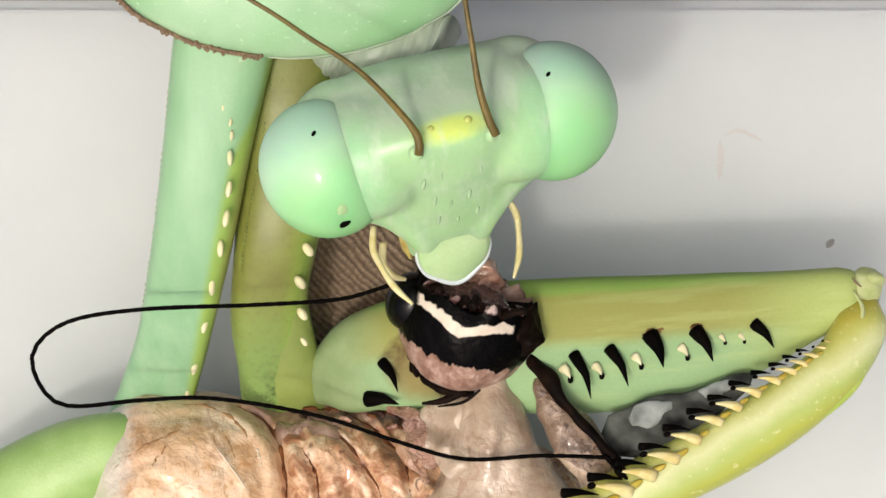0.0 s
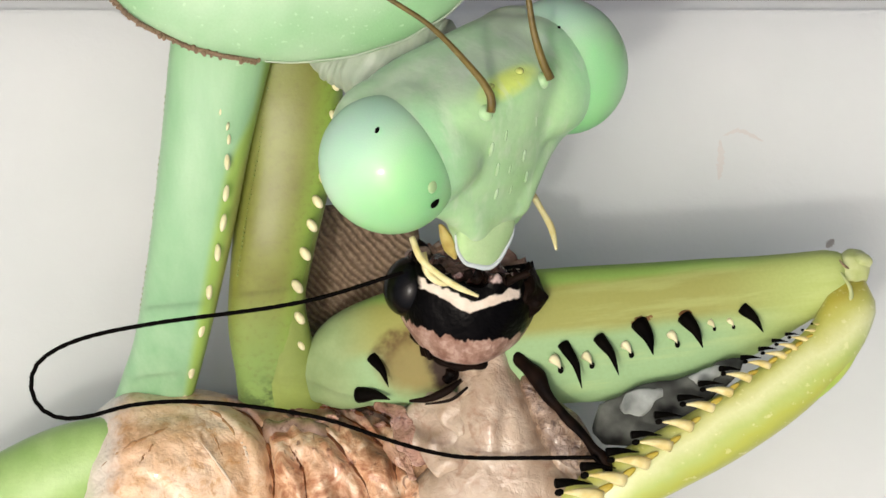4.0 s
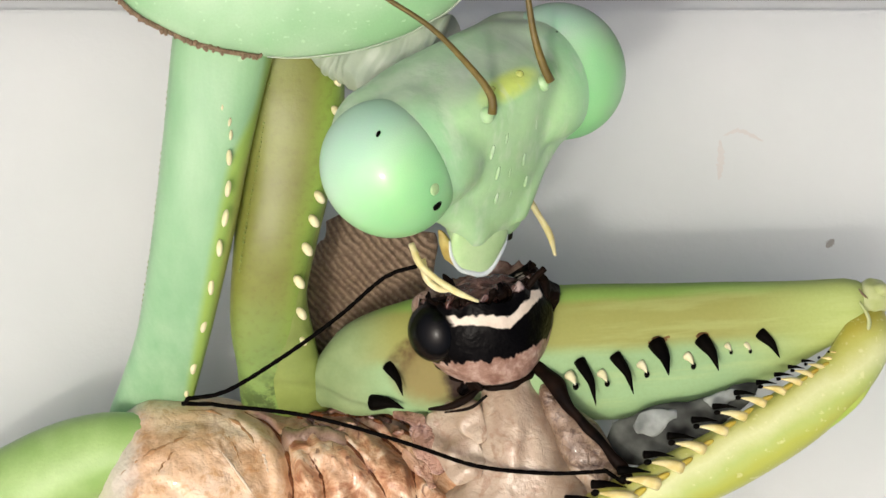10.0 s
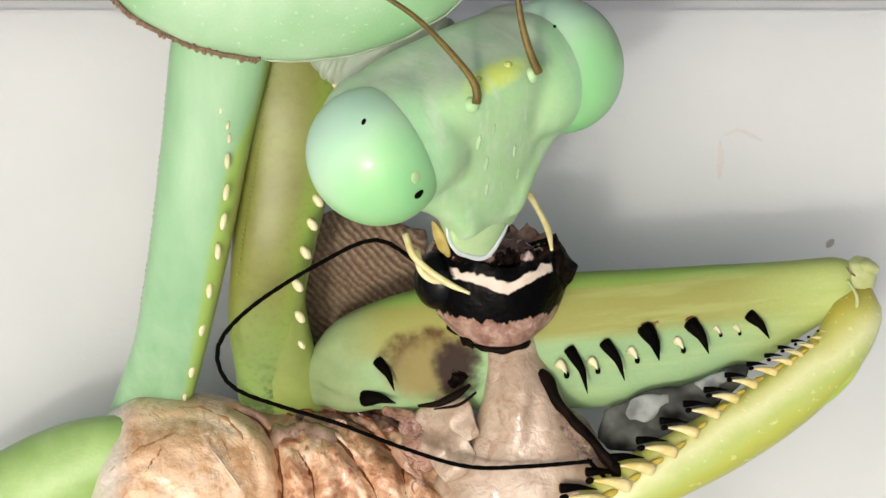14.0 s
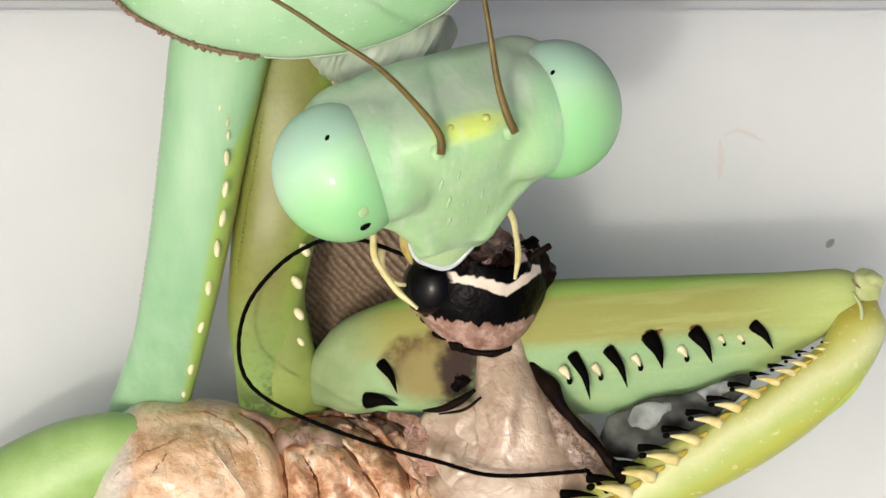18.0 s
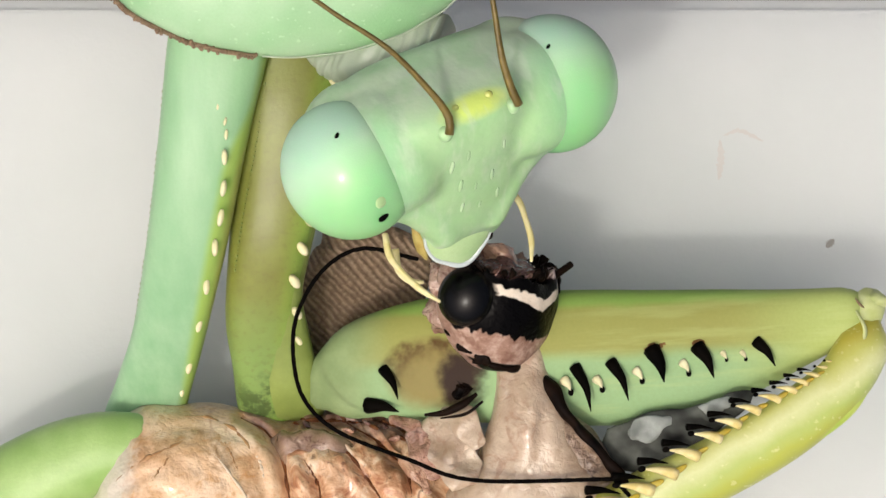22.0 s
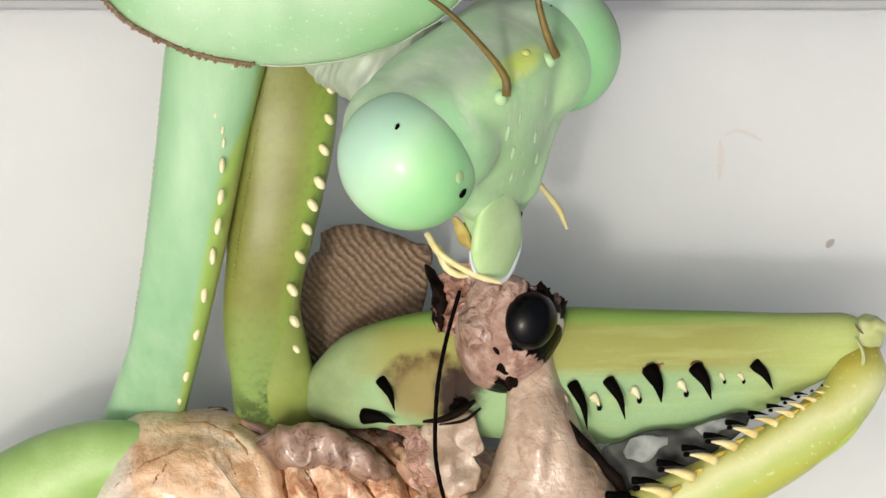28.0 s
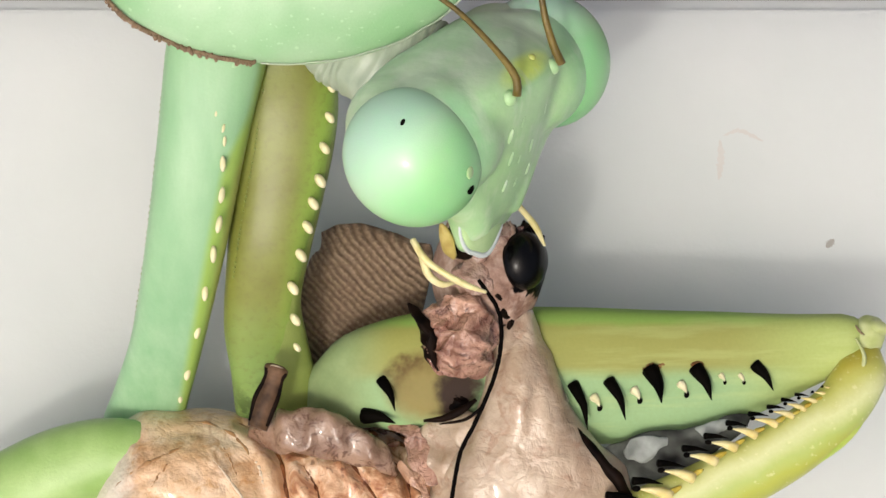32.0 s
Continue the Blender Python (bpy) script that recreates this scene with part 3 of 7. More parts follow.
for i, (x, y, z, s) in enumerate([(-2.412, 3.838, 6, 0.8), (-2.436, 3.149, 6.05, 0.9), (-2.556, 2.452, 5.95, 1), (-2.665, 1.703, 5.8, 1.1), (-2.824, 1.184, 5.7, 1.05), (-2.958, 0.638, 5.6, 1.05), (-3.12, -0.013, 5.45, 1.1), (-3.309, -0.772, 5.3, 1.1), (-3.264, -1.507, 5.1, 1), (-3.232, -2.155, 4.9, 0.7)]):
    m = Matrix.Translation(Vector((x, y, z)) * MM) @ pose(0, 0, 0, 0, 0, 35) @ Matrix.Scale(s, 4)
    if thorn is None:
        thorn = part("thorn", ball((0, 0, 0), (0.10, 0.17, 0.10), n=6), CREAM, coxa2, "cream tooth")
        thorn.matrix_basis = m
    else:
        share("thorn", thorn, coxa2, m)
for i in range(40):
    q = curve([(-3.958, 3.764, 6.2), (-4.176, 2.347, 6), (-4.477, 0.794, 5.7), (-4.689, -0.509, 5.4)], 39)[i]
    share("bump", grit, coxa2, Matrix.Translation(Vector(q) * MM) @ Matrix.Scale(rng.uniform(0.5, 1.1), 4))


def leaning(t, co, lean):
    """The coordinates leaning up by so much along x."""
    x, y, z = axes(t, co)
    j = t.nodes.new("ShaderNodeCombineXYZ")
    for sock, v in zip(j.inputs, (x, calc(t, "MULTIPLY_ADD", x, -lean, y), z)):
        link(t, v, sock)
    return j.outputs[0]


def femur_skin():
    m, t, p = nodes_of("olive_and_mint_femur")
    co = place(t)
    x, y, z = axes(t, co)
    # bright green back, olive flank, mint inner field below
    lean = calc(t, "ADD", calc(t, "MULTIPLY_ADD", x, -0.075, y), calc(t, "MULTIPLY_ADD", grain(t, co, 0.8, 2.0), 0.3, -0.15))
    c = mix(t, step(t, lean, -2.42, 0.2), (0.285, 0.45, 0.225), (0.30, 0.305, 0.085))
    c = mix(t, step(t, lean, -1.28, 0.12), c, (0.25, 0.41, 0.09))
    c = mix(t, step(t, x, 7.6, 1.4), c, (0.39, 0.47, 0.15))
    # tan cloud with rust-brown borders at the root
    wob = calc(t, "MULTIPLY_ADD", grain(t, co, 2.0, 3.0), 0.7, -0.35)
    d = calc(t, "ADD", wob, calc(t, "ADD", calc(t, "POWER", calc(t, "ADD", x, 0.3), 2.0), calc(t, "MULTIPLY", calc(t, "POWER", calc(t, "ADD", y, 2.75), 2.0), 1.6)))
    c = mix(t, calc(t, "MULTIPLY", calc(t, "SUBTRACT", 1.0, step(t, d, 1.0, 0.6)), 0.95), c, (0.25, 0.185, 0.06))
    ring = calc(t, "MULTIPLY", step(t, d, 0.45, 0.35), calc(t, "SUBTRACT", 1.0, step(t, d, 1.3, 0.3)))
    ring = calc(t, "MULTIPLY", ring, step(t, calc(t, "ADD", y, wob), -2.75, 0.35))
    ring = calc(t, "MULTIPLY", ring, step(t, grain(t, co, 1.9, 3.0), 0.44, 0.16))
    c = mix(t, ring, c, (0.075, 0.024, 0.004))
    c = mix(t, step(t, x, -1.75, 0.7), mix(t, grain(t, co, 1.6, 4.0), (0.15, 0.23, 0.09), (0.34, 0.43, 0.22)), c)
    c = mix(t, calc(t, "MULTIPLY", grain(t, co, 12.0, 4.0), 0.3), c, (0.16, 0.20, 0.04))
    st = t.nodes.new("ShaderNodeVectorMath")
    st.operation = "MULTIPLY"
    st.inputs[1].default_value = (0.16, 1.5, 0.4)
    link(t, leaning(t, co, 0.09), st.inputs[0])
    c = mix(t, calc(t, "MULTIPLY", step(t, grain(t, st.outputs[0], 2.0, 4.0, 0.6), 0.56, 0.09), calc(t, "MULTIPLY", step(t, x, 3.0, 1.2), 0.2)), c, (0.50, 0.58, 0.24))
    e = calc(t, "ADD", calc(t, "MULTIPLY", wob, 1.1), calc(t, "ADD", calc(t, "POWER", calc(t, "SUBTRACT", x, 0.38), 2.0), calc(t, "POWER", calc(t, "ADD", y, 2.8), 2.0)))
    c = mix(t, calc(t, "SUBTRACT", 1.0, step(t, e, 0.34, 0.22)), c, (0.022, 0.008, 0.002))
    link(t, c, p.inputs["Base Color"])
    bump(t, p, grain(t, co, 14.0, 4.0), 0.006)
    finish(p, 0.62, 0.25, 0.08)
    return m


FEMUR = femur_skin()


def tibia_skin():
    """Yellow beside the comb, pale down the middle, greener on the outer edge."""
    m, t, p = nodes_of("yellow_green_shank")
    co = place(t)
    x, y, z = axes(t, co)
    a = calc(t, "ADD", calc(t, "MULTIPLY", x, 0.526), calc(t, "MULTIPLY", y, -0.85))
    a = calc(t, "ADD", a, calc(t, "MULTIPLY_ADD", grain(t, co, 1.4, 4.0), 0.4, -0.2))
    c = ramp(t, calc(t, "MULTIPLY_ADD", a, 0.5, -3.05), [(0.1, (0.42, 0.37, 0.05)), (0.28, (0.47, 0.49, 0.13)), (0.5, (0.64, 0.68, 0.37)), (0.7, (0.41, 0.51, 0.15)), (0.86, (0.42, 0.46, 0.08)), (0.96, (0.38, 0.42, 0.09))])
    c = mix(t, calc(t, "MULTIPLY", step(t, grain(t, co, 6.0, 3.0), 0.66, 0.05), 0.4), c, (0.82, 0.82, 0.5))
    c = mix(t, calc(t, "MULTIPLY", grain(t, co, 12.0, 4.0), 0.25), c, (0.42, 0.40, 0.06))
    link(t, c, p.inputs["Base Color"])
    bump(t, p, grain(t, co, 9.0, 4.0), 0.012)
    finish(p, 0.32, 0.4, 0.25, coat=0.25)
    return m


TIBIA = tibia_skin()
AMBER2 = skin("dark_yellow_horn", (0.38, 0.26, 0.02), (0.50, 0.42, 0.06), rough=0.5, scale=3.0)
RUST = skin("rust_brown_fleck", (0.14, 0.055, 0.01), (0.26, 0.15, 0.04), rough=0.65, scale=4.0)
KNEE = skin("pale_green_knee", (0.38, 0.44, 0.15), (0.56, 0.60, 0.32), rough=0.45, scale=2.5, sss=0.4)
grasp = part("grasping_leg", limb([(-3.1, -3.55, 3.2, 0.35, 0.4), (-2.8, -3.3, 3.45, 0.7, 0.55), (-2.3, -2.98, 3.7, 1.0, 0.72), (-1.55, -2.62, 3.9, 1.25, 0.85), (0.212, -2.351, 4, 1.487, 0.9), (2.865, -2.268, 4.1, 1.592, 0.9), (4.855, -2.162, 4.1, 1.552, 0.85), (6.845, -1.791, 4.1, 1.273, 0.75), (8.437, -1.34, 4.1, 0.875, 0.65), (9.498, -1.048, 4.1, 0.637, 0.6), (10.095, -0.982, 4.1, 0.478, 0.5)], 60, 30, 2.8), FEMUR, mantis, "olive and mint grasping leg with black spines")
for x, y, z, r in [(4.807, -1.957, 4.93, 0.24), (5.046, -1.826, 4.9, 0.16), (5.888, -1.801, 4.88, 0.16), (7.265, -1.672, 4.76, 0.1), (3.835, -2.246, 4.95, 0.12)]:
    part("rust_fleck", ball((x, y, z), (r, r * 0.6, 0.05), (0, 0, 20), n=10, rough=0.08, freq=4.0), RUST, grasp, "rust-brown fleck at a spine's root")
part("blot", ball((0.4, -3.05, 4.83), (0.2, 0.34, 0.07), (0, 0, -24), n=20, rough=0.16, freq=3.2), DARK, grasp, "black-brown blot at the root")
part("knee", ball((9.884, -0.941, 4.2), (0.42, 0.52, 0.46), n=18, rough=0.1), KNEE, grasp, "yellow-green knee")
part("knee_fold", tube([(*(9.586, -0.974, 4.72), 0.02), (*(9.728, -1.301, 4.86), 0.045), (*(9.721, -1.642, 4.92), 0.05), (*(9.635, -2.061, 4.98), 0.02)], 20, 8, wobble=0.05), KNEE, grasp, "creased fold of the knee")
part("knee_fold", tube([(*(9.538, -0.672, 4.68), 0.015), (*(9.634, -0.803, 4.76), 0.03), (*(9.744, -0.882, 4.72), 0.015)], 10, 6), MARGIN, grasp, "small brown crease")
part("knee_cap", ball((10.046, -0.727, 4.4), (0.27, 0.22, 0.24), (0, 0, -25), n=16, rough=0.09), KNEE, grasp, "pale knee tip")
shank = part("tibia", limb([(9.939, -1.112, 4.3, 0.529, 0.5), (9.743, -1.835, 4.5, 0.634, 0.55), (9.22, -2.687, 4.7, 0.659, 0.6), (8.094, -3.64, 4.9, 0.736, 0.6), (6.641, -4.554, 5, 0.761, 0.62), (5.191, -5.296, 5.1, 0.734, 0.6), (3.88, -5.951, 5.1, 0.708, 0.55), (2.315, -6.828, 4.8, 0.631, 0.5), (0.74, -7.521, 4.4, 0.476, 0.4), (-0.319, -7.822, 4, 0.186, 0.2)], 60, 20, 2.6), TIBIA, grasp, "yellow-green folding shank with a comb of spines")
part("shank_ridge", limb([(10.101, -1.965, 4.6, 0.158, 0.2), (9.402, -3.244, 4.95, 0.184, 0.2), (7.887, -4.284, 5.15, 0.21, 0.2), (6.172, -5.192, 5.3, 0.209, 0.2), (4.47, -6.064, 5.35, 0.183, 0.2)], 40, 10), LIME2, shank, "greener outer ridge")
for (bx, by, bz), (tx, ty, tz), r in [
        ((3.032, -2.428, 5), (3.42, -3.459, 5.45), 0.145), ((3.858, -2.297, 5), (4.282, -3.172, 5.45), 0.15), ((4.806, -1.983, 4.95), (5.094, -2.73, 5.4), 0.21),
        ((5.86, -1.879, 4.9), (6.251, -2.602, 5.3), 0.185), ((7.235, -1.723, 4.8), (7.682, -2.294, 5.1), 0.15), ((-1.422, -2.619, 4.75), (-1.047, -3.312, 5.2), 0.14), ((-1.769, -3.499, 4.5), (-1.024, -3.609, 5), 0.2)]:
    part("spine", spine((bx, by, bz), (tx, ty, tz), r), BLACK, grasp, "long black spine")
for (x, y, z), s in [((2.886, -2.872, 5.05), 1.0), ((3.622, -2.809, 5), 0.9), ((4.544, -2.587, 4.95), 0.9), ((5.624, -2.378, 4.9), 0.9), ((6.521, -2.09, 4.85), 0.6), ((6.972, -2.065, 4.8), 0.6)]:
    small = part("spine", spine((x - 0.1 * s, y + 0.12 * s, z), (x + 0.06 * s, y - 0.12 * s, z + 0.2 * s), 0.13 * s), CREAM, grasp, "short cream spine with a black tip")
    part("spine_tip", ball((x + 0.07 * s, y - 0.16 * s, z + 0.1 * s), (0.07 * s, 0.09 * s, 0.07 * s), n=6), BLACK, small)
comb = curve([(3.618, -5.909, 5.7), (4.266, -5.476, 5.75), (5.206, -4.828, 5.7), (6.124, -4.052, 5.6), (7.179, -3.276, 5.45), (8.113, -2.735, 5.25), (9.003, -2.165, 5)], 60)
place_at = [0, 6, 12, 18, 24, 30, 35.5, 40.5, 45, 49, 52.5, 55.5, 58, 60]
for i, u in enumerate(place_at):
    q = Vector(comb[int(u)])
    s = 1.0 - 0.78 * i / (len(place_at) - 1)
    tip = q + Vector((-0.78 * s, 0.10 * s + 0.02 * math.sin(i * 2.0), 0.35 * s))
    sp = part("spine", spine(q + Vector((0.16, -0.05, 0)), tip, 0.16 * s + 0.02, bend=-0.05), TOOTH, shank, "cream shank spine with a black tip")
    part("spine_tip", ball(tip + Vector((-0.02, 0, 0.01)), (0.10 * s + 0.012, 0.075 * s + 0.012, 0.06), (0, 0, 10), n=8, rough=0.02), BLACK, sp)
    # black wedges stand in for the shade in the gaps between spines
    if s > 0.3:
        part("dark_wedge", spine(tip + Vector((-0.1, 0.2 * s, -0.12)), q + Vector((-0.02, 0.24 * s, -0.1)), 0.12 * s, bend=0.05), BLACK, sp, "black wedge filling the shaded gap beside the spine")
    part("root_patch", ball(q + Vector((0.2, 0.1 * s, 0.02)), (0.24 * s + 0.03, 0.07 * s + 0.02, 0.06), (0, 0, 30), n=8, rough=0.04), AMBER2, sp, "dark yellow patch at the spine's root")
GREYGLASS = skin("pale_grey_web", (0.14, 0.155, 0.14), (0.40, 0.43, 0.40), rough=0.6, scale=1.6)
# dark web sheet also fills in the shade between femur and comb
smoke = skin("grey_web_and_shade", (0.006, 0.006, 0.006), (0.13, 0.14, 0.12), rough=0.7, scale=1.3, sss=0.0, spec=0.2)
part("web", limb([(3.863, -4.849, 4.9, 0.131, 0.1), (4.252, -4.383, 5, 0.604, 0.14), (4.994, -4.103, 5.1, 0.682, 0.14), (5.781, -3.762, 5.1, 0.472, 0.12), (6.575, -3.294, 5, 0.262, 0.1), (7.174, -2.93, 4.9, 0.105, 0.06)], 40, 20, rough=0.12), smoke, grasp, "dark smoky web with the shade between the spines")
part("web", ball((6.107, -3.368, 5.12), (0.75, 0.2, 0.1), (0, 0, 26), n=20, rough=0.12), GREYGLASS, grasp, "pale grey glassy patch")
part("web", ball((4.868, -3.782, 5.24), (0.58, 0.30, 0.1), (0, 0, 14), n=20, rough=0.14), GREYGLASS, grasp, "pale grey glassy patch")

# ---- the head: the crown faces up, the face slopes down to the mouth ----
PROFILE = [(2.0, 0.7, -0.4, -1.0), (1.92, 1.5, 0.0, -1.3), (1.65, 2.2, 0.6, -1.5), (1.1, 2.55, 1.2, -1.65), (0.5, 2.6, 1.65, -1.7), (0, 2.5, 1.86, -1.75), (-0.4, 2.1, 1.68, -1.8), (-0.85, 1.72, 1.12, -1.9), (-1.3, 1.4, 0.42, -2.1), (-1.7, 1.18, -0.3, -2.3), (-2.05, 1.02, -0.98, -2.5), (-2.3, 0.98, -1.5, -2.6), (-2.45, 0.75, -1.9, -2.6)]


def front(y):
    p = sorted(PROFILE)
    return float(np.interp(y, [q[0] for q in p], [q[2] for q in p]))


def capsule():
    rings = []
    for y, w, zf, zb in curve(PROFILE, 48):
        mid, half = (zf + zb) / 2, (zf - zb) / 2
        ring = []
        for j in range(56):
            a = 2 * math.pi * j / 56
            ca, sa = math.cos(a), math.sin(a)
            v = Vector((w * math.copysign(abs(ca) ** 0.85, ca), y, mid + half * math.copysign(abs(sa) ** 0.85, sa)))
            ring.append(v + noise.noise_vector(v * 1.1) * 0.06)
        rings.append(ring)
    return skin_rings(bmesh.new(), rings)


FACE = face_skin()
bulk = capsule()
for side in (-1, 1):
    ball((side * 1.95, 0.72, -0.45), (1.25, 1.2, 1.1), n=20, bm=bulk)
    ball((side * 2.58, 0, -0.05), (1.42, 1.52, 1.44), n=20, bm=bulk)
    ball((side * 1.72, 0.04, 0.2), (1.34, 1.42, 1.34), n=20, bm=bulk)
    ball((side * 1.7, -0.3, 0.32), (1.05, 1.02, 1.1), n=20, bm=bulk)
    tube([(side * 2.62, 0, 0, 1.47), (side * 2.15, 0, 0.02, 1.41), (side * 1.7, 0, 0.05, 1.33), (side * 1.0, 0, 0.1, 1.3)], 16, 32, bm=bulk)
    tube([(side * 2.35, 0.05, -0.35, 1.2), (side * 1.22, -0.95, -0.8, 0.76), (side * 0.74, -1.7, -1.3, 0.52), (side * 0.58, -2.25, -1.75, 0.3)], 24, 28, bm=bulk)
head = part("head", bulk, FACE, mantis, "translucent green triangular head")
melt = head.modifiers.new("melt", "REMESH")
melt.mode, melt.voxel_size, melt.use_smooth_shade = "VOXEL", 0.065 * MM, True
ease = head.modifiers.new("ease", "SMOOTH")
ease.factor, ease.iterations = 0.7, 30
pupils = []
for side in (-1, 1):
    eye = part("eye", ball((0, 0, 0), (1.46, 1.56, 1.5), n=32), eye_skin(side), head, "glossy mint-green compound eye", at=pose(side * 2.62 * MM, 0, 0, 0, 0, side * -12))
    pupils.append(part("pupil", ball((-0.175, 0.725, 1.30), (0.045, 0.08, 0.045), (0, 0, -25), n=8), BLACK, head, "black false pupil that faces the viewer", at=pose(side * 2.667 * MM, 0, 0)))
    if side < 0:
        part("eye_spot", ball((-0.26, -1.26, 0.84), (0.15, 0.08, 0.06), (35, 0, 8), n=8), BLACK, eye, "black spot at the lower eye rim")
        part("eye_spot", ball((-0.20, -0.95, 1.14), (0.17, 0.15, 0.05), (38, 0, 8), n=8), LABRUM, eye, "pale spot on the eye")
    part("ocellus", ball((side * 0.42, 0.22, 1.74), (0.10, 0.09, 0.09), n=10), LIME, head, "yellow simple eye")
    part("antenna_socket", ball((side * 0.846, -0.19, 1.68), (0.17, 0.19, 0.17), n=12), FACE, head, "pale green antenna socket")
    part("maxilla", ball((side * 1.0, -2.0, -2.3), (0.1, 0.5, 0.16), (30, 0, side * -14), n=12, rough=0.08), AMBER, head, "yellow jointed mouthpart")
    part("mandible", ball((side * 0.5, -2.2, -2.4), (0.3, 0.48, 0.4), (35, 0, side * 14), n=14, rough=0.14), DARK, head, "blackish brown jaw")
    part("palp", tube([(side * 1.55, -1.5, -2.6, 0.075), (side * 1.7, -2.0, -2.5, 0.085), (side * 1.63, -2.45, -2.38, 0.07), (side * 1.48, -2.95, -2.2, 0.08), (side * 1.2, -3.42, -2.05, 0.035)], 24, 8), PALP, head, "cream jointed palp")
    if side < 0:
        part("palp", tube([(side * 1.4, -1.9, -2.8, 0.09), (side * 1.5, -2.35, -2.9, 0.09), (side * 1.35, -2.7, -2.9, 0.08), (side * 1.1, -2.85, -2.8, 0.04)], 18, 8), PALP, head, "short cream palp")
for x, y in [(-0.5, -1.3), (-0.12, -1.4), (0.3, -1.32), (-0.35, -0.8), (0.1, -0.85), (0.55, -0.85), (-0.75, -0.9), (0.05, -1.75), (0.5, -1.7), (-0.4, -1.7)]:
    part("wrinkle", ball((x, y, front(y) - 0.09), (0.05, 0.2, 0.055), (58, 0, -6 + 12 * x), n=8), FACE, head, "pale raised streak on the face")
lip = part("labrum", limb([(0, -1.6, -0.85, 0.55, 0.3), (0, -2.0, -1.38, 0.76, 0.36), (0, -2.4, -1.8, 0.86, 0.34), (0, -2.78, -2.15, 0.74, 0.3), (0, -3.05, -2.4, 0.38, 0.2), (0, -3.2, -2.55, 0.12, 0.12)], 24, 20, 2.2), LABRUM, head, "pale green upper lip")
part("lip_rim", tube([(-0.83, -2.2, -1.72, 0.02), (-0.86, -2.5, -1.95, 0.04), (-0.7, -2.82, -2.2, 0.055), (-0.45, -3.0, -2.32, 0.065), (-0.22, -3.13, -2.43, 0.075), (0, -3.18, -2.48, 0.08), (0.22, -3.13, -2.43, 0.075), (0.45, -3.0, -2.32, 0.065), (0.7, -2.82, -2.2, 0.055), (0.86, -2.5, -1.95, 0.04), (0.83, -2.2, -1.72, 0.02)], 50, 10, wobble=0.02), WHITE, lip, "bluish-white rim")
feelers = []
for side, pts in ((-1, [(0, -0.1, 0, 0.10), (0.06, 0.25, 0.12, 0.095), (-0.2, 0.85, 0.3, 0.075), (-0.9, 1.95, 0.6, 0.062), (-1.75, 2.85, 0.7, 0.055), (-2.7, 3.85, 0.8, 0.05), (-4.6, 5.6, 0.7, 0.045), (-7.5, 7.8, 0.2, 0.035)]),
                  (1, [(0.06, -0.1, 0, 0.10), (-0.04, 0.3, 0.12, 0.095), (-0.10, 1.0, 0.3, 0.08), (-0.04, 2.0, 0.5, 0.065), (0.06, 3.2, 0.6, 0.058), (0.3, 5.0, 0.6, 0.05), (1.0, 8.0, 0.2, 0.035)])):
    feelers.append(part("antenna", tube(pts, 60, 8), FEELER, head, "brown thread-like antenna", at=pose(side * 0.846 * MM, -0.157 * MM, 1.945 * MM)))

# ---- the prey ----
prey = tagged(new("cricket"), "tan half-eaten cricket held on the white sheet by a mantis", "cricket")


BELLY_ROWS = [(-8.599, -6.374, 2.2, 0.55), (-8.286, -5.89, 2.35, 1.35), (-7.69, -5.879, 2.5, 2.2), (-6.534, -5.98, 2.6, 2.6), (-4.914, -6.061, 2.6, 2.57), (-3.974, -6.19, 2.5, 2.42), (-3.568, -6.231, 2.5, 2.5), (-2.217, -6.271, 2.5, 2.62), (-0.595, -6.613, 2.45, 2.5), (1.57, -6.969, 2.4, 2.4), (3.468, -7.383, 2.3, 1.95), (4.557, -7.663, 2.2, 1.05)]


def fold_lines():
    """Grooves and welts on the trunk: line, half width, height."""
    return [([(-4.849, -3.723), (-4.251, -4.053), (-3.841, -4.591), (-3.675, -5.368), (-3.648, -6.024)], 0.10, -0.34), ([(-5.088, -3.723), (-4.457, -4.207), (-4.1, -4.849), (-3.963, -5.893)], 0.14, 0.12),
            ([(-5.426, -4.465), (-4.98, -5.006), (-4.488, -5.683)], 0.05, 0.08), ([(-7.963, -5.657), (-7.314, -5.162), (-6.507, -4.807)], 0.09, -0.09), ([(-6.859, -5.269), (-6.352, -5.447), (-5.827, -5.893)], 0.08, -0.10),
            ([(-7.225, -4.077), (-6.029, -3.905), (-4.932, -4.101)], 0.10, -0.08), ([(-3.299, -3.962), (-2.423, -4.399), (-1.627, -5.368), (-1.365, -6.024)], 0.10, -0.28), ([(-2.438, -3.803), (-1.635, -4.273), (-0.946, -4.914), (-0.735, -5.761)], 0.10, -0.3), ([(-3.341, -4.591), (-2.992, -5.171), (-2.861, -5.893)], 0.08, -0.24), ([(-1.709, -3.803), (-1.029, -4.048), (-0.315, -4.717)], 0.09, -0.25), ([(-4.037, -3.732), (-2.968, -3.803), (-1.773, -3.851)], 0.08, -0.16)]


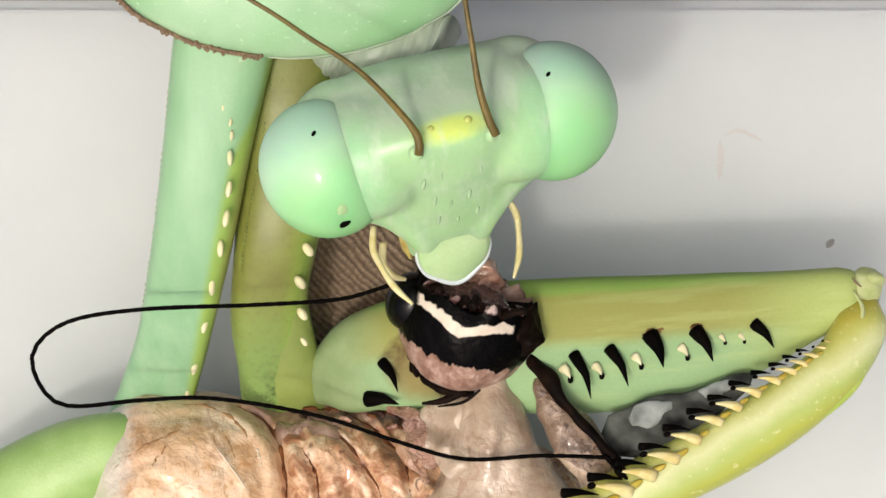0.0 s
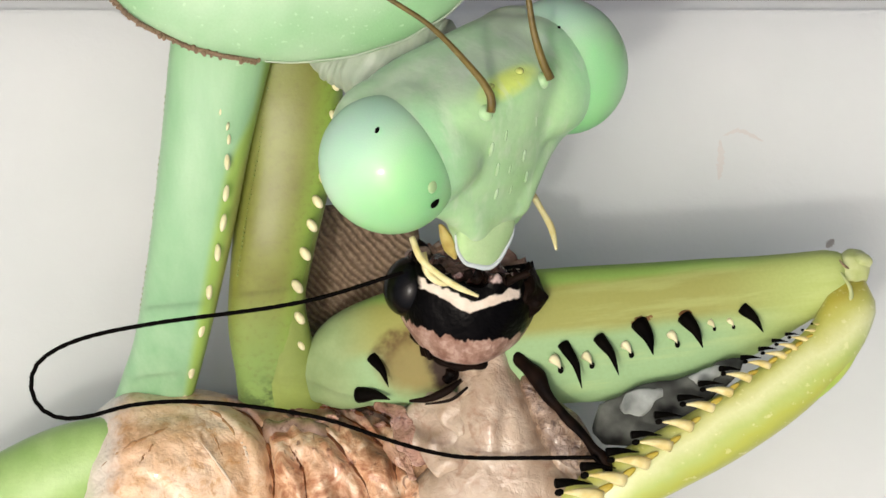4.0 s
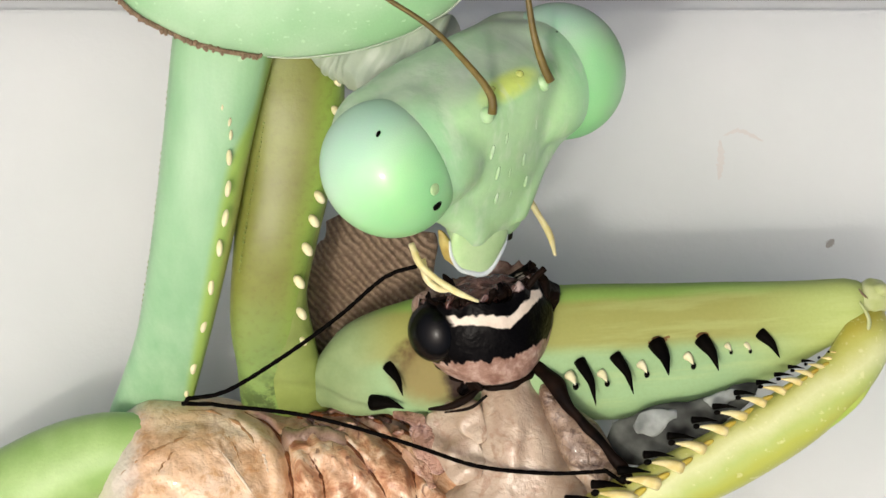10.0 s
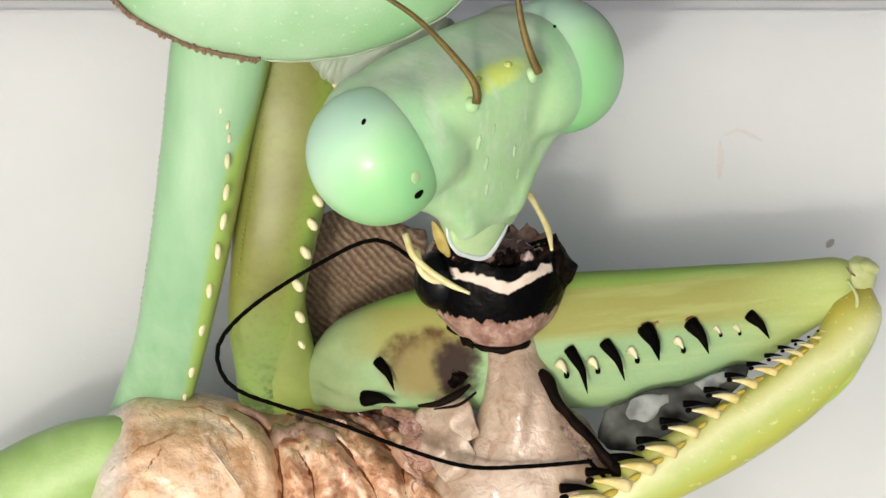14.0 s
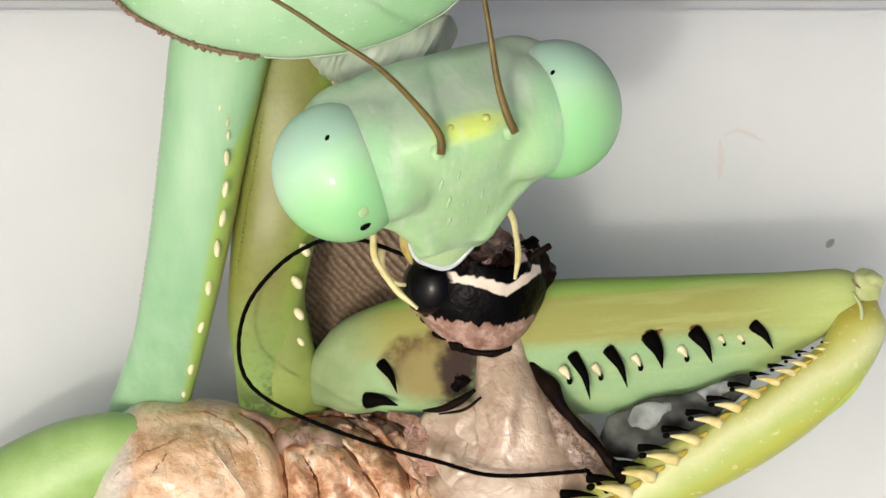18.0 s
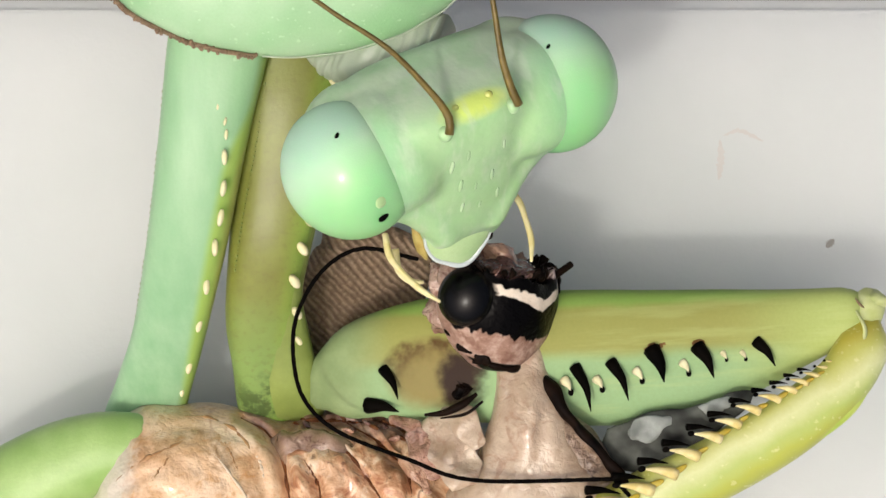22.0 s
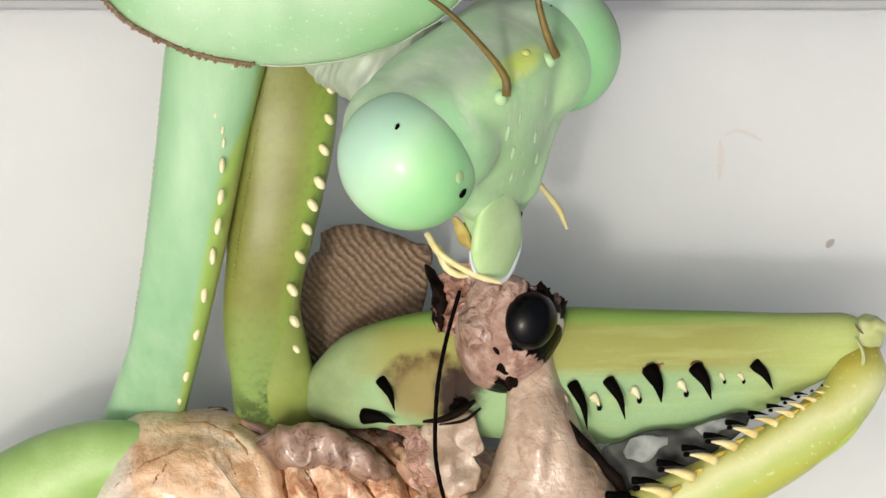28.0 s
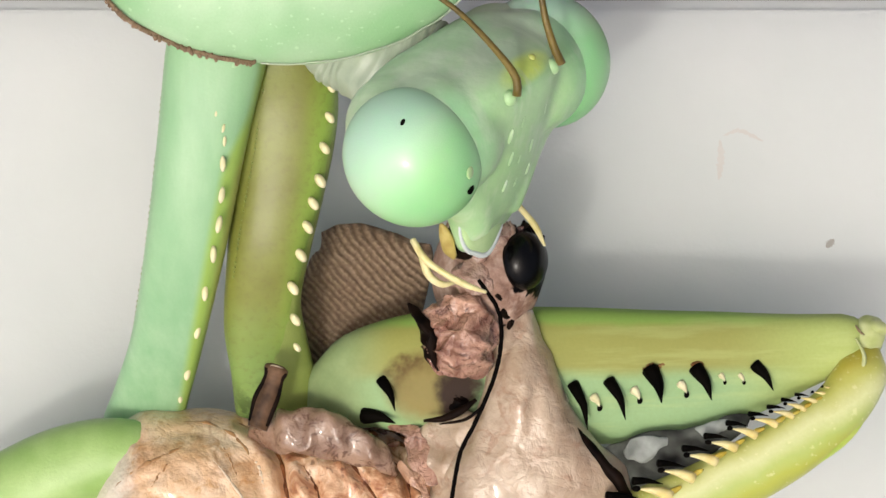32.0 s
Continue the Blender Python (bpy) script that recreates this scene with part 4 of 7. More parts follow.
def belly():
    """A fat round trunk along x, in bulging rings, with dents, grooves and shredded folds."""
    rows = curve(BELLY_ROWS, 230)
    rings = []
    for i, q in enumerate(rows):
        bulge = 1.0 + 0.012 * math.sin(q[0] * 4.2) + 0.015 * math.cos(q[0] * 1.9 + 1.0)
        ring = []
        for j in range(120):
            a = 2 * math.pi * j / 120
            out = Vector((0, math.cos(a), math.sin(a)))
            w = Vector((q[0], q[1], q[2])) + out * q[3] * bulge
            k = 0.05 if q[0] < -3.7 else 0.14
            w += noise.noise_vector(w * 0.9) * k + noise.noise_vector(w * 2.6) * k * 0.5 + noise.noise_vector(w * 6.0) * k * 0.25
            torn_by = min(1.0, max(0.0, (q[0] + 3.9) / 0.5))
            if torn_by > 0 and out.z > -0.2:
                along, across = 0.66 * w.x - 0.75 * w.y, 0.75 * w.x + 0.66 * w.y
                h = 0.13 * (1 - 3 * abs(noise.noise(Vector((along * 0.55, across * 1.5, 2.0))))) + 0.07 * (1 - 3 * abs(noise.noise(Vector((along * 1.3, across * 3.6, 7.0)))))
                w += out * (h * torn_by)
            ring.append(w)
        rings.append(ring)
    v = np.array([[tuple(w) for w in ring] for ring in rings])
    for line, wide, high in fold_lines():
        c = curve([(*q, 0.0) for q in line], 60)[:, :2]
        for p in np.array_split(np.arange(len(v)), 12):
            d = np.sqrt(((v[p][:, :, None, :2] - c) ** 2).sum(-1)).min(-1)
            v[p, :, 2] += np.where(v[p, :, 2] > 2.3, high * np.exp(-(d / wide) ** 2), 0)
    v[:, :, 2] = np.maximum(v[:, :, 2], 0.02)
    return skin_rings(bmesh.new(), [[Vector(w) for w in ring] for ring in v])


trunk_mesh = belly()
trunk_mesh.normal_update()
trunk_tree = BVHTree.FromBMesh(trunk_mesh)
trunk = part("body", trunk_mesh, TORSO, prey, "tan wrinkled body with brown creases and torn reddish flesh")


def on_trunk(x, y):
    """The trunk's upper face over a place of the sheet."""
    hit = trunk_tree.ray_cast(Vector((x, y, 20)), Vector((0, 0, -1)))[0]
    return hit or Vector((x, y, 2.4))


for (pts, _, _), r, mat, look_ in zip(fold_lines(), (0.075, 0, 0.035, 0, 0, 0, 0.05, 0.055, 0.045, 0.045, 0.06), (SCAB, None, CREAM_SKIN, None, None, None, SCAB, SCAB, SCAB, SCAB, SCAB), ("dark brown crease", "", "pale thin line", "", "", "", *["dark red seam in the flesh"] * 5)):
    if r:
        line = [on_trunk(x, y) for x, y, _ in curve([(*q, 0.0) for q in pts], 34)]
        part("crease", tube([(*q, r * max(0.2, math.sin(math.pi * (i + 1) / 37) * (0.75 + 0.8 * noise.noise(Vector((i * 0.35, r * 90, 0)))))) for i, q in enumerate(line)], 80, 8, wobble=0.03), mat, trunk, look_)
for pts, r, mat, look_ in (
        ([(-6.78, -3.7), (-5.61, -3.72), (-4.86, -4.07), (-4.4, -4.7), (-4.2, -5.39)], 0.06, VEIN, "brown line across the body"),
        ([(-7.71, -5.18), (-7.02, -4.65), (-6.29, -4.32), (-5.77, -4.19)], 0.05, VEIN, "brown line across the body"),
        ([(-6.29, -4.32), (-6.7, -4.97), (-6.95, -5.39)], 0.035, VEIN, "thin brown line"),
        ([(-5.4, -4.0), (-5.0, -4.5), (-4.8, -5.1)], 0.03, VEIN, "thin brown line"),
        ([(-4.6, -4.2), (-4.3, -4.78), (-4.12, -5.4)], 0.055, CREAM_SKIN, "pale band beside the crease")):
    line = [on_trunk(x, y) for x, y, _ in curve([(*q, 0.0) for q in pts], 40)]
    part("crease", tube([(q.x + 0.05 * noise.noise(Vector((i * 0.4, r * 70, 2))), q.y + 0.05 * noise.noise(Vector((i * 0.4, r * 70, 8))), q.z - r * 0.62, r * max(0.15, math.sin(math.pi * (i + 1) / 43) * (0.85 + 0.5 * noise.noise(Vector((i * 0.5, r * 90, 4)))))) for i, q in enumerate(line)], 90, 8, wobble=0.03), mat, trunk, look_)
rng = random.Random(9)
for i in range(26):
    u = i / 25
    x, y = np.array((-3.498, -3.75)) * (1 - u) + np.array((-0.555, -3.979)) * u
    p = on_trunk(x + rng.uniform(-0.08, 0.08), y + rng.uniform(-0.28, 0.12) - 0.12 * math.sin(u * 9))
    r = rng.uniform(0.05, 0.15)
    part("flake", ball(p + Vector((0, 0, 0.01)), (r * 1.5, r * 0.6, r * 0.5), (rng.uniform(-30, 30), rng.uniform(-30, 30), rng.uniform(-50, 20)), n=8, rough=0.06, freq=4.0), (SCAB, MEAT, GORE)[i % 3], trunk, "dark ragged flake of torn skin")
part("hip", ball((-7.485, -4.172, 3.15), (0.3, 0.62, 0.4), (0, 0, -32), n=18, rough=0.16), PAPER, trunk, "grey papery flap")
for line, wide, mat in [
                ([(-0.581, -3.71, 4.5), (-0.118, -4.084, 4.95), (0.288, -4.7, 5.2), (0.471, -5.352, 5.25)], 0.5, PALE), ([(-0.119, -3.464, 4.7), (0.367, -3.764, 5.05), (0.811, -4.302, 5.3)], 0.36, PALE), ([(-0.897, -3.969, 4.6), (-0.473, -4.399, 4.95), (-0.183, -5.096, 5.15)], 0.3, MEAT),
        ([(-1.242, -3.714, 4.4), (-0.817, -3.835, 4.65), (-0.368, -4.086, 4.9)], 0.2, MEAT), ([(2.638, -4.712, 5), (3.09, -5.093, 5.2), (3.483, -5.748, 5.2)], 0.26, PALE), ([(-1.104, -4.586, 4.9), (-0.642, -4.903, 5.1), (-0.314, -5.486, 5.2)], 0.16, RAW)]:
    rows = [(*q, wide * (0.5 if i in (0, len(line) - 1) else 1.0), wide * 0.16) for i, q in enumerate(line)]
    part("flesh", limb(rows, 40, 26, 2.0, rough=0.18), mat, prey, "wet fold of torn flesh")


hump = part("leg_base", limb([(-4.6, -3.95, 4.0, 0.2, 0.2), (-4.0, -3.75, 4.6, 0.48, 0.3), (-3.1, -3.68, 4.85, 0.56, 0.32), (-2.3, -3.88, 4.9, 0.5, 0.3), (-1.6, -4.3, 4.85, 0.34, 0.25), (-1.2, -4.7, 4.7, 0.18, 0.2)], 60, 28, 2.0, rough=0.2), HIDE, prey, "grey-brown wet base of a leg")


def tissue():
    """The stretched neck tissue: a wide wet skirt narrowing up to the head."""
    rows = curve([(1.601, -6.739, 4.3, 2.5, 1.2), (1.58, -5.8, 4.5, 2.2, 1.1), (1.54, -5.1, 4.6, 1.6, 1), (1.47, -4.4, 4.75, 1.08, 0.9), (1.36, -3.85, 4.8, 0.85, 0.78), (1.24, -3.3, 4.75, 0.74, 0.66), (1.1, -2.8, 4.65, 0.66, 0.6), (1.0, -2.2, 4.6, 0.58, 0.55)], 44)
    rings = []
    for q in rows:
        ring = []
        for j in range(44):
            a = 2 * math.pi * j / 44
            w = Vector((q[0] + math.cos(a) * q[3], q[1], q[2] + math.sin(a) * q[4]))
            w += noise.noise_vector(w * Vector((1.6, 0.5, 1.0))) * 0.22 + noise.noise_vector(w * 2.4) * 0.04
            ring.append(w)
        rings.append(ring)
    return skin_rings(bmesh.new(), rings)


collar = part("neck_tissue", tissue(), PALE, prey, "pale wet stretched neck tissue")
part("leg", tube([(*(1.9, -2.3, 4.7), 0.14), (*(2.18, -2.72, 5.0), 0.2), (*(2.52, -3.152, 5.2), 0.17), (*(3.01, -3.766, 5.45), 0.12), (*(3.592, -4.477, 5.6), 0.11), (*(4.118, -5.095, 5.6), 0.14), (*(4.541, -6.024, 5), 0.1)], 60, 12, wobble=0.1), DARK, prey, "thin black leg")
part("leg", limb([(2.181, -3.035, 4.9, 0.158, 0.2), (2.546, -3.727, 5, 0.394, 0.3), (3.094, -4.444, 5.1, 0.551, 0.3), (3.688, -5.171, 5, 0.472, 0.25), (4.167, -5.921, 4.6, 0.264, 0.2)], 40, 18, 2.0, rough=0.12), SHELL, prey, "brown translucent leg base")
part("claw", tube([(*(-0.471, -3.601, 5.2), 0.03), (*(-0.052, -3.544, 5.3), 0.08), (*(0.366, -3.357, 5.4), 0.10), (*(0.731, -3.069, 5.4), 0.05)], 24, 8, wobble=0.04), DARK, prey, "black curved claw")
part("claw", tube([(*(-0.118, -3.644, 5.4), 0.02), (*(0.47, -3.535, 5.5), 0.04), (*(0.86, -3.245, 5.6), 0.03)], 20, 8), DARK, prey, "thin black bristle")
part("wing", limb([(-3.253, -3.389, 1.9, 0.544, 0.15), (-2.77, -2.295, 2.1, 1.018, 0.2), (-2.116, -0.936, 2.2, 1.465, 0.22), (-1.717, 0.014, 2.2, 1.42, 0.22), (-1.652, 0.665, 2.1, 1.3, 0.18), (-1.6, 0.896, 2.1, 1.15, 0.1)], 40, 24, 2.6, rough=0.08), WING, prey, "ribbed brown wing in the shade behind")

def skull():
    """A broad cup: round below the bands, gnawed open at the crown."""
    rings = []
    for y in [-1.6 * math.cos(math.pi * 0.5 * k / 22) for k in range(1, 22)] + [0.055 * k for k in range(18)]:
        f = math.sqrt(1 - (y / 1.62) ** 2) if y < 0 else 1 - 0.16 * y * y
        low = max(0.0, -y / 1.62)
        ring = []
        for j in range(96):
            a = 2 * math.pi * j / 96
            ca, sa = math.cos(a), math.sin(a)
            w = Vector((1.64 * f * ca * (1 - 0.26 * low ** 2), y, f * sa * (1.5 if sa > 0 else 0.93) + 0.35 * low ** 2))
            gnaw = max(0.0, y - 0.45) * (0.5 * noise.noise(Vector((ca * 3.4, sa * 3.4, 3))) + 0.45 * noise.noise(Vector((ca * 9, sa * 9, 5))) - 0.05)
            w.y += gnaw
            ring.append(w + noise.noise_vector(w * 1.6) * 0.05)
        rings.append(ring)
    top = rings[-1]
    for k in (0.93, 0.8, 0.55, 0.25):
        rings.append([Vector((w.x * k, w.y - 0.35 * (1 - k) - 0.04, w.z * k)) for w in top])
    return skin_rings(bmesh.new(), rings)


prey_head = part("prey_head", skull(), PREY_HEAD, prey, "black, cream and pink banded cricket head")
part("eye", ball((-1.4, 0.22, 0.36), (0.53, 0.7, 0.66), (0, 25, -10), n=28), PREY_EYE, prey_head, "glossy black eye")
part("eye", ball((1.36, 0.3, 0.3), (0.42, 0.56, 0.55), (0, -20, 10), n=28, rough=0.14, freq=2.6), DARK, prey_head, "black gnawed eye")
part("collar", tube([(0.76 * math.cos(a), -1.34, 0.3 + 0.8 * math.sin(a), 0.015 + 0.075 * math.sin(a) ** 0.5 + 0.02 * math.sin(a * 9)) for a in [math.pi * (0.06 + 0.88 * j / 24) for j in range(25)]], 80, 8, wobble=0.04), DARK, prey_head, "thin black collar")
rng = random.Random(21)
for i in range(20):
    a = math.pi * (0.02 + 0.96 * i / 19)
    x, z = 1.34 * math.cos(a), 1.16 * math.sin(a)
    part("shell_scrap", ball((x, 0.86 + rng.uniform(-0.06, 0.12), z), (rng.uniform(0.08, 0.16), rng.uniform(0.1, 0.22), 0.07), (rng.uniform(-20, 20), math.degrees(a) - 90, rng.uniform(-40, 40)), n=8, rough=0.09, freq=5.0), (DARK, DARK, DARK, GORE)[i % 4], prey_head, "gnawed scrap of the crown's edge")
part("torn_flesh", ball((-0.1, 0.70, 0.3), (1.0, 0.28, 0.6), n=28, rough=0.16, freq=3.0), GORE, prey_head, "reddish torn flesh")
part("antenna_stump", tube([(0.8, 0.75, 0.95, 0.09), (1.05, 0.98, 1.05, 0.085), (1.32, 1.12, 1.05, 0.08)], 10, 8), DARK, prey_head, "broken black antenna stump")
for x, y, z, r in [(-1.28, -0.66, 0.1, 0.17), (-1.06, -1.0, 0.42, 0.2), (-1.16, -0.86, 0.5, 0.14), (-0.8, -1.2, 0.75, 0.2)]:
    part("blot", ball((x, y, z), (r * 0.5, r * 0.9, r), (0, 25, 15), n=10, rough=0.1, freq=3.0), DARK, prey_head, "black blot")
for x, y, z, r in [(-0.85, 0.3, -0.62, 0.62), (-1.15, 0.6, -0.35, 0.42), (-0.95, -0.45, -0.5, 0.55)]:
    part("cheek_lobe", ball((x, y, z), (r, r * 0.85, r * 0.8), n=24, rough=0.14, freq=2.4), CHEEK, prey_head, "pinkish wet lobe of the cheek")
torn = part("torn_jaw", ball((0, 0, 0), (0.8, 1.0, 0.6), n=32, rough=0.3, freq=1.9), MEAT, prey, "torn dark red jaw of the cricket")
part("black_scrap", ball((-0.7, 0.1, 0.12), (0.22, 0.8, 0.34), (0, 0, 14), n=16, rough=0.2), DARK, torn, "black scrap of shell")
stump = part("leg_stub", tube([(0, -0.9, 0, 0.24), (0, -0.2, 0, 0.27), (0, 0.36, 0, 0.24), (0, 0.48, 0, 0.29), (0, 0.6, 0, 0.25), (0, 0.62, 0, 0.16)], 30, 16, wobble=0.06), LEG, prey, "short brown broken leg")
for side in (-1, 1):
    part("edge", tube([(side * 0.2, -0.8, 0.1, 0.05), (side * 0.23, -0.2, 0.12, 0.075), (side * 0.2, 0.3, 0.12, 0.05), (side * 0.22, 0.5, 0.13, 0.07)], 24, 8, wobble=0.05), DARK, stump, "blackish edge")
part("tip_ring", tube([(0.17 * math.cos(a), 0.53 + 0.07 * math.sin(a), 0.17 + 0.05 * math.sin(a), 0.035) for a in [math.pi * 2 * j / 10 for j in range(11)]], 30, 6, wobble=0.02), PALE, stump, "pale ring of the broken end")

# the long black antenna, in short rigid pieces that follow one another
PIECE, PIECES = 0.30, 84
joint = part("antenna_piece", tube([(0, -0.07, 0, 0.042), (0, PIECE / 2, 0, 0.053), (0, PIECE + 0.07, 0, 0.042)], 2, 8), ANTENNA, prey, "piece of the long black antenna")
pieces = [joint] + [share("antenna_piece", joint, prey, Matrix.Identity(4)) for _ in range(PIECES - 1)]
bends = []


def bend(t, *line):
    """The line of the antenna at t seconds, from the head on, in millimetres."""
    c = curve([(*q, 0.0) for q in line], 400)[:, :3]
    s = np.concatenate([[0], np.cumsum(np.linalg.norm(np.diff(c, axis=0), axis=1))])
    out = []
    for i in range(PIECES + 1):
        d = i * PIECE
        if d <= s[-1]:
            out.append(Vector([np.interp(d, s, c[:, k]) for k in range(3)]))
        else:
            out.append(out[-1] + Vector((0.19, -0.2, -0.12)).normalized() * PIECE if out[-1].z > 0.4 else out[-1] + Vector((0.6, -0.8, 0)) * PIECE)
    bends.append((t, out))


def follow_bends(drift):
    keyed = [t for t, _ in bends]
    rows = [[] for _ in pieces]
    for t in sorted({*keyed, *np.arange(0, 32.25, 0.25)}):
        j = min(max(np.searchsorted(keyed, t) - 1, 0), len(keyed) - 2)
        u = (t - keyed[j]) / (keyed[j + 1] - keyed[j])
        u = u * u * (3 - 2 * u)
        line = [a.lerp(b, u) for a, b in zip(bends[j][1], bends[j + 1][1])]
        at = line[0] - drift(t)
        for i, ob in enumerate(pieces):
            d = (line[i + 1] - line[i]).normalized()
            turn = Matrix.Rotation(math.atan2(-d.x, d.y), 4, "Z") @ Matrix.Rotation(math.asin(max(-1, min(1, d.z))), 4, "X")
            rows[i].append((float(t), Matrix.Translation(at * MM) @ turn))
            at = at + d * PIECE
    for ob, path in zip(pieces, rows):
        walk(ob, path)


def motions():
    bend(0, (-1.206, -0.821, 6.9), (-2.364, -1.144, 6.76), (-4.299, -1.274, 6.61), (-6.885, -1.38, 6.47), (-8.576, -1.666, 6.33), (-9.367, -2.316, 6.19), (-9.254, -3.098, 6.04), (-8.621, -3.596, 5.9), (-6.933, -3.467, 5.9), (-5.245, -3.428, 5.9), (-2.908, -3.817, 5.9), (-1.091, -4.401, 5.9), (0.467, -4.817, 5.9), (2.285, -4.739, 5.9), (3.973, -4.791, 5.9))
    bend(1, (-1.206, -0.5, 6.9), (-2.364, -0.822, 6.76), (-4.299, -0.991, 6.61), (-6.885, -1.07, 6.47), (-8.512, -1.343, 6.33), (-9.367, -2.057, 6.19), (-9.306, -2.994, 6.04), (-8.621, -3.557, 5.9), (-6.933, -3.467, 5.9), (-5.245, -3.428, 5.9), (-2.908, -3.817, 5.9), (-1.091, -4.401, 5.9), (0.467, -4.791, 5.9), (2.285, -4.739, 5.9), (3.973, -4.765, 5.9))
    bend(2, (-1.077, -0.436, 6.9), (-2.364, -0.887, 6.76), (-4.299, -1.171, 6.61), (-6.885, -1.38, 6.47), (-8.421, -1.692, 6.33), (-9.212, -2.29, 6.19), (-9.098, -3.162, 6.04), (-8.426, -3.57, 5.9), (-6.933, -3.441, 5.9), (-5.245, -3.415, 5.9), (-2.908, -3.778, 5.9), (-1.091, -4.349, 5.9), (0.402, -4.713, 5.9), (2.155, -4.687, 5.9), (3.843, -4.687, 5.9))
    bend(3, (-1.206, -0.629, 6.9), (-2.364, -1.079, 6.76), (-4.299, -1.339, 6.61), (-6.885, -1.534, 6.47), (-8.576, -1.86, 6.33), (-9.471, -2.51, 6.19), (-9.358, -3.292, 6.04), (-8.621, -3.687, 5.9), (-6.933, -3.441, 5.9), (-5.245, -3.415, 5.9), (-2.908, -3.752, 5.9), (-1.091, -4.336, 5.9), (0.338, -4.661, 5.9), (2.025, -4.661, 5.9), (3.713, -4.661, 5.9))
    bend(5.5, (-0.5, -0.372, 6.9), (-1.465, -0.501, 6.76), (-2.883, -1.146, 6.61), (-4.951, -1.689, 6.47), (-7.155, -2.247, 6.33), (-8.72, -2.704, 6.19), (-9.28, -3.292, 6.04), (-9.01, -3.882, 5.9), (-8.231, -3.947, 5.9), (-7.193, -3.518, 5.9), (-5.765, -3.415, 5.9), (-2.908, -3.726, 5.9), (-0.571, -4.466, 5.9), (0.987, -4.739, 5.9), (3.583, -4.726, 5.9))
    bend(6, (-0.5, -0.372, 6.9), (-1.336, -0.501, 6.76), (-2.883, -1.21, 6.61), (-4.951, -1.792, 6.47), (-7.155, -2.441, 6.33), (-8.72, -2.898, 6.19), (-9.228, -3.486, 6.04), (-9.01, -4.077, 5.9), (-8.231, -4.168, 5.9), (-7.193, -3.622, 5.9), (-5.765, -3.428, 5.9), (-2.908, -3.752, 5.9), (-0.441, -4.596, 5.9), (1.246, -4.817, 5.9), (3.583, -4.726, 5.9))
    bend(7, (-0.5, -0.372, 6.9), (-1.529, 0.039, 6.76), (-2.883, -0.373, 6.61), (-4.951, -0.954, 6.47), (-7.155, -1.795, 6.33), (-8.72, -2.51, 6.19), (-9.228, -3.201, 6.04), (-8.945, -3.817, 5.9), (-8.231, -3.947, 5.9), (-7.193, -3.557, 5.9), (-5.765, -3.415, 5.9), (-2.908, -3.752, 5.9), (-0.571, -4.466, 5.9), (0.987, -4.713, 5.9), (3.583, -4.661, 5.9))
    bend(7.5, (-0.5, -0.372, 6.9), (-1.593, 0.013, 6.75), (-2.884, -0.76, 6.59), (-4.566, -1.793, 6.44), (-5.996, -2.959, 6.28), (-7.173, -3.289, 6.13), (-7.51, -3.398, 5.98), (-7.297, -3.479, 5.9), (-6.544, -3.415, 5.9), (-5.505, -3.441, 5.9), (-2.908, -3.752, 5.9), (-0.441, -4.531, 5.9), (1.117, -4.791, 5.9), (3.713, -4.687, 5.9))
    bend(8, (-0.5, -0.372, 6.9), (-1.722, 0.141, 6.75), (-3.141, -0.373, 6.59), (-4.953, -1.084, 6.44), (-6.449, -1.926, 6.28), (-7.043, -2.771, 6.13), (-7.173, -3.256, 5.98), (-6.933, -3.454, 5.9), (-6.284, -3.402, 5.9), (-4.986, -3.467, 5.9), (-2.908, -3.752, 5.9), (-0.441, -4.531, 5.9), (0.987, -4.856, 5.9), (3.843, -4.726, 5.9))
    bend(9, (-0.5, -0.372, 6.9), (-1.208, -0.63, 6.76), (-2.368, -1.532, 6.61), (-3.662, -2.566, 6.47), (-5.089, -3.41, 6.33), (-6.262, -3.467, 6.19), (-6.869, -3.435, 6.04), (-6.907, -3.505, 5.9), (-6.414, -3.479, 5.9), (-4.986, -3.544, 5.9), (-2.908, -3.843, 5.9), (-0.441, -4.661, 5.9), (0.857, -5.076, 5.9), (2.285, -5.141, 5.9), (4.103, -4.921, 5.9))
    bend(10.5, (-0.5, -0.372, 6.9), (-1.336, -0.63, 6.75), (-2.369, -1.532, 6.59), (-3.663, -2.438, 6.44), (-4.962, -3.218, 6.28), (-5.748, -3.379, 6.13), (-5.915, -3.463, 5.98), (-5.7, -3.518, 5.9), (-4.986, -3.544, 5.9), (-2.908, -3.856, 5.9), (-0.441, -4.661, 5.9), (0.857, -5.076, 5.9), (2.285, -5.128, 5.9), (4.103, -4.947, 5.9))
    bend(13, (-0.5, -0.372, 6.9), (-1.337, -0.308, 6.73), (-2.885, -1.275, 6.57), (-4.568, -2.439, 6.4), (-5.483, -3.09, 6.23), (-5.688, -3.317, 6.07), (-5.505, -3.557, 5.9), (-4.726, -3.648, 5.9), (-2.908, -3.882, 5.9), (-1.091, -4.466, 5.9), (0.597, -5.05, 5.9), (2.025, -5.076, 5.9), (3.583, -4.986, 5.9))
    bend(14, (-0.5, -0.372, 6.9), (-1.529, 0.206, 6.73), (-2.885, -0.373, 6.57), (-4.31, -1.278, 6.4), (-5.069, -2.056, 6.23), (-5.131, -2.708, 6.07), (-4.726, -3.233, 5.9), (-3.687, -3.622, 5.9), (-2.389, -4.012, 5.9), (-0.831, -4.596, 5.9), (0.597, -4.999, 5.9), (2.025, -4.986, 5.9), (3.583, -4.856, 5.9))
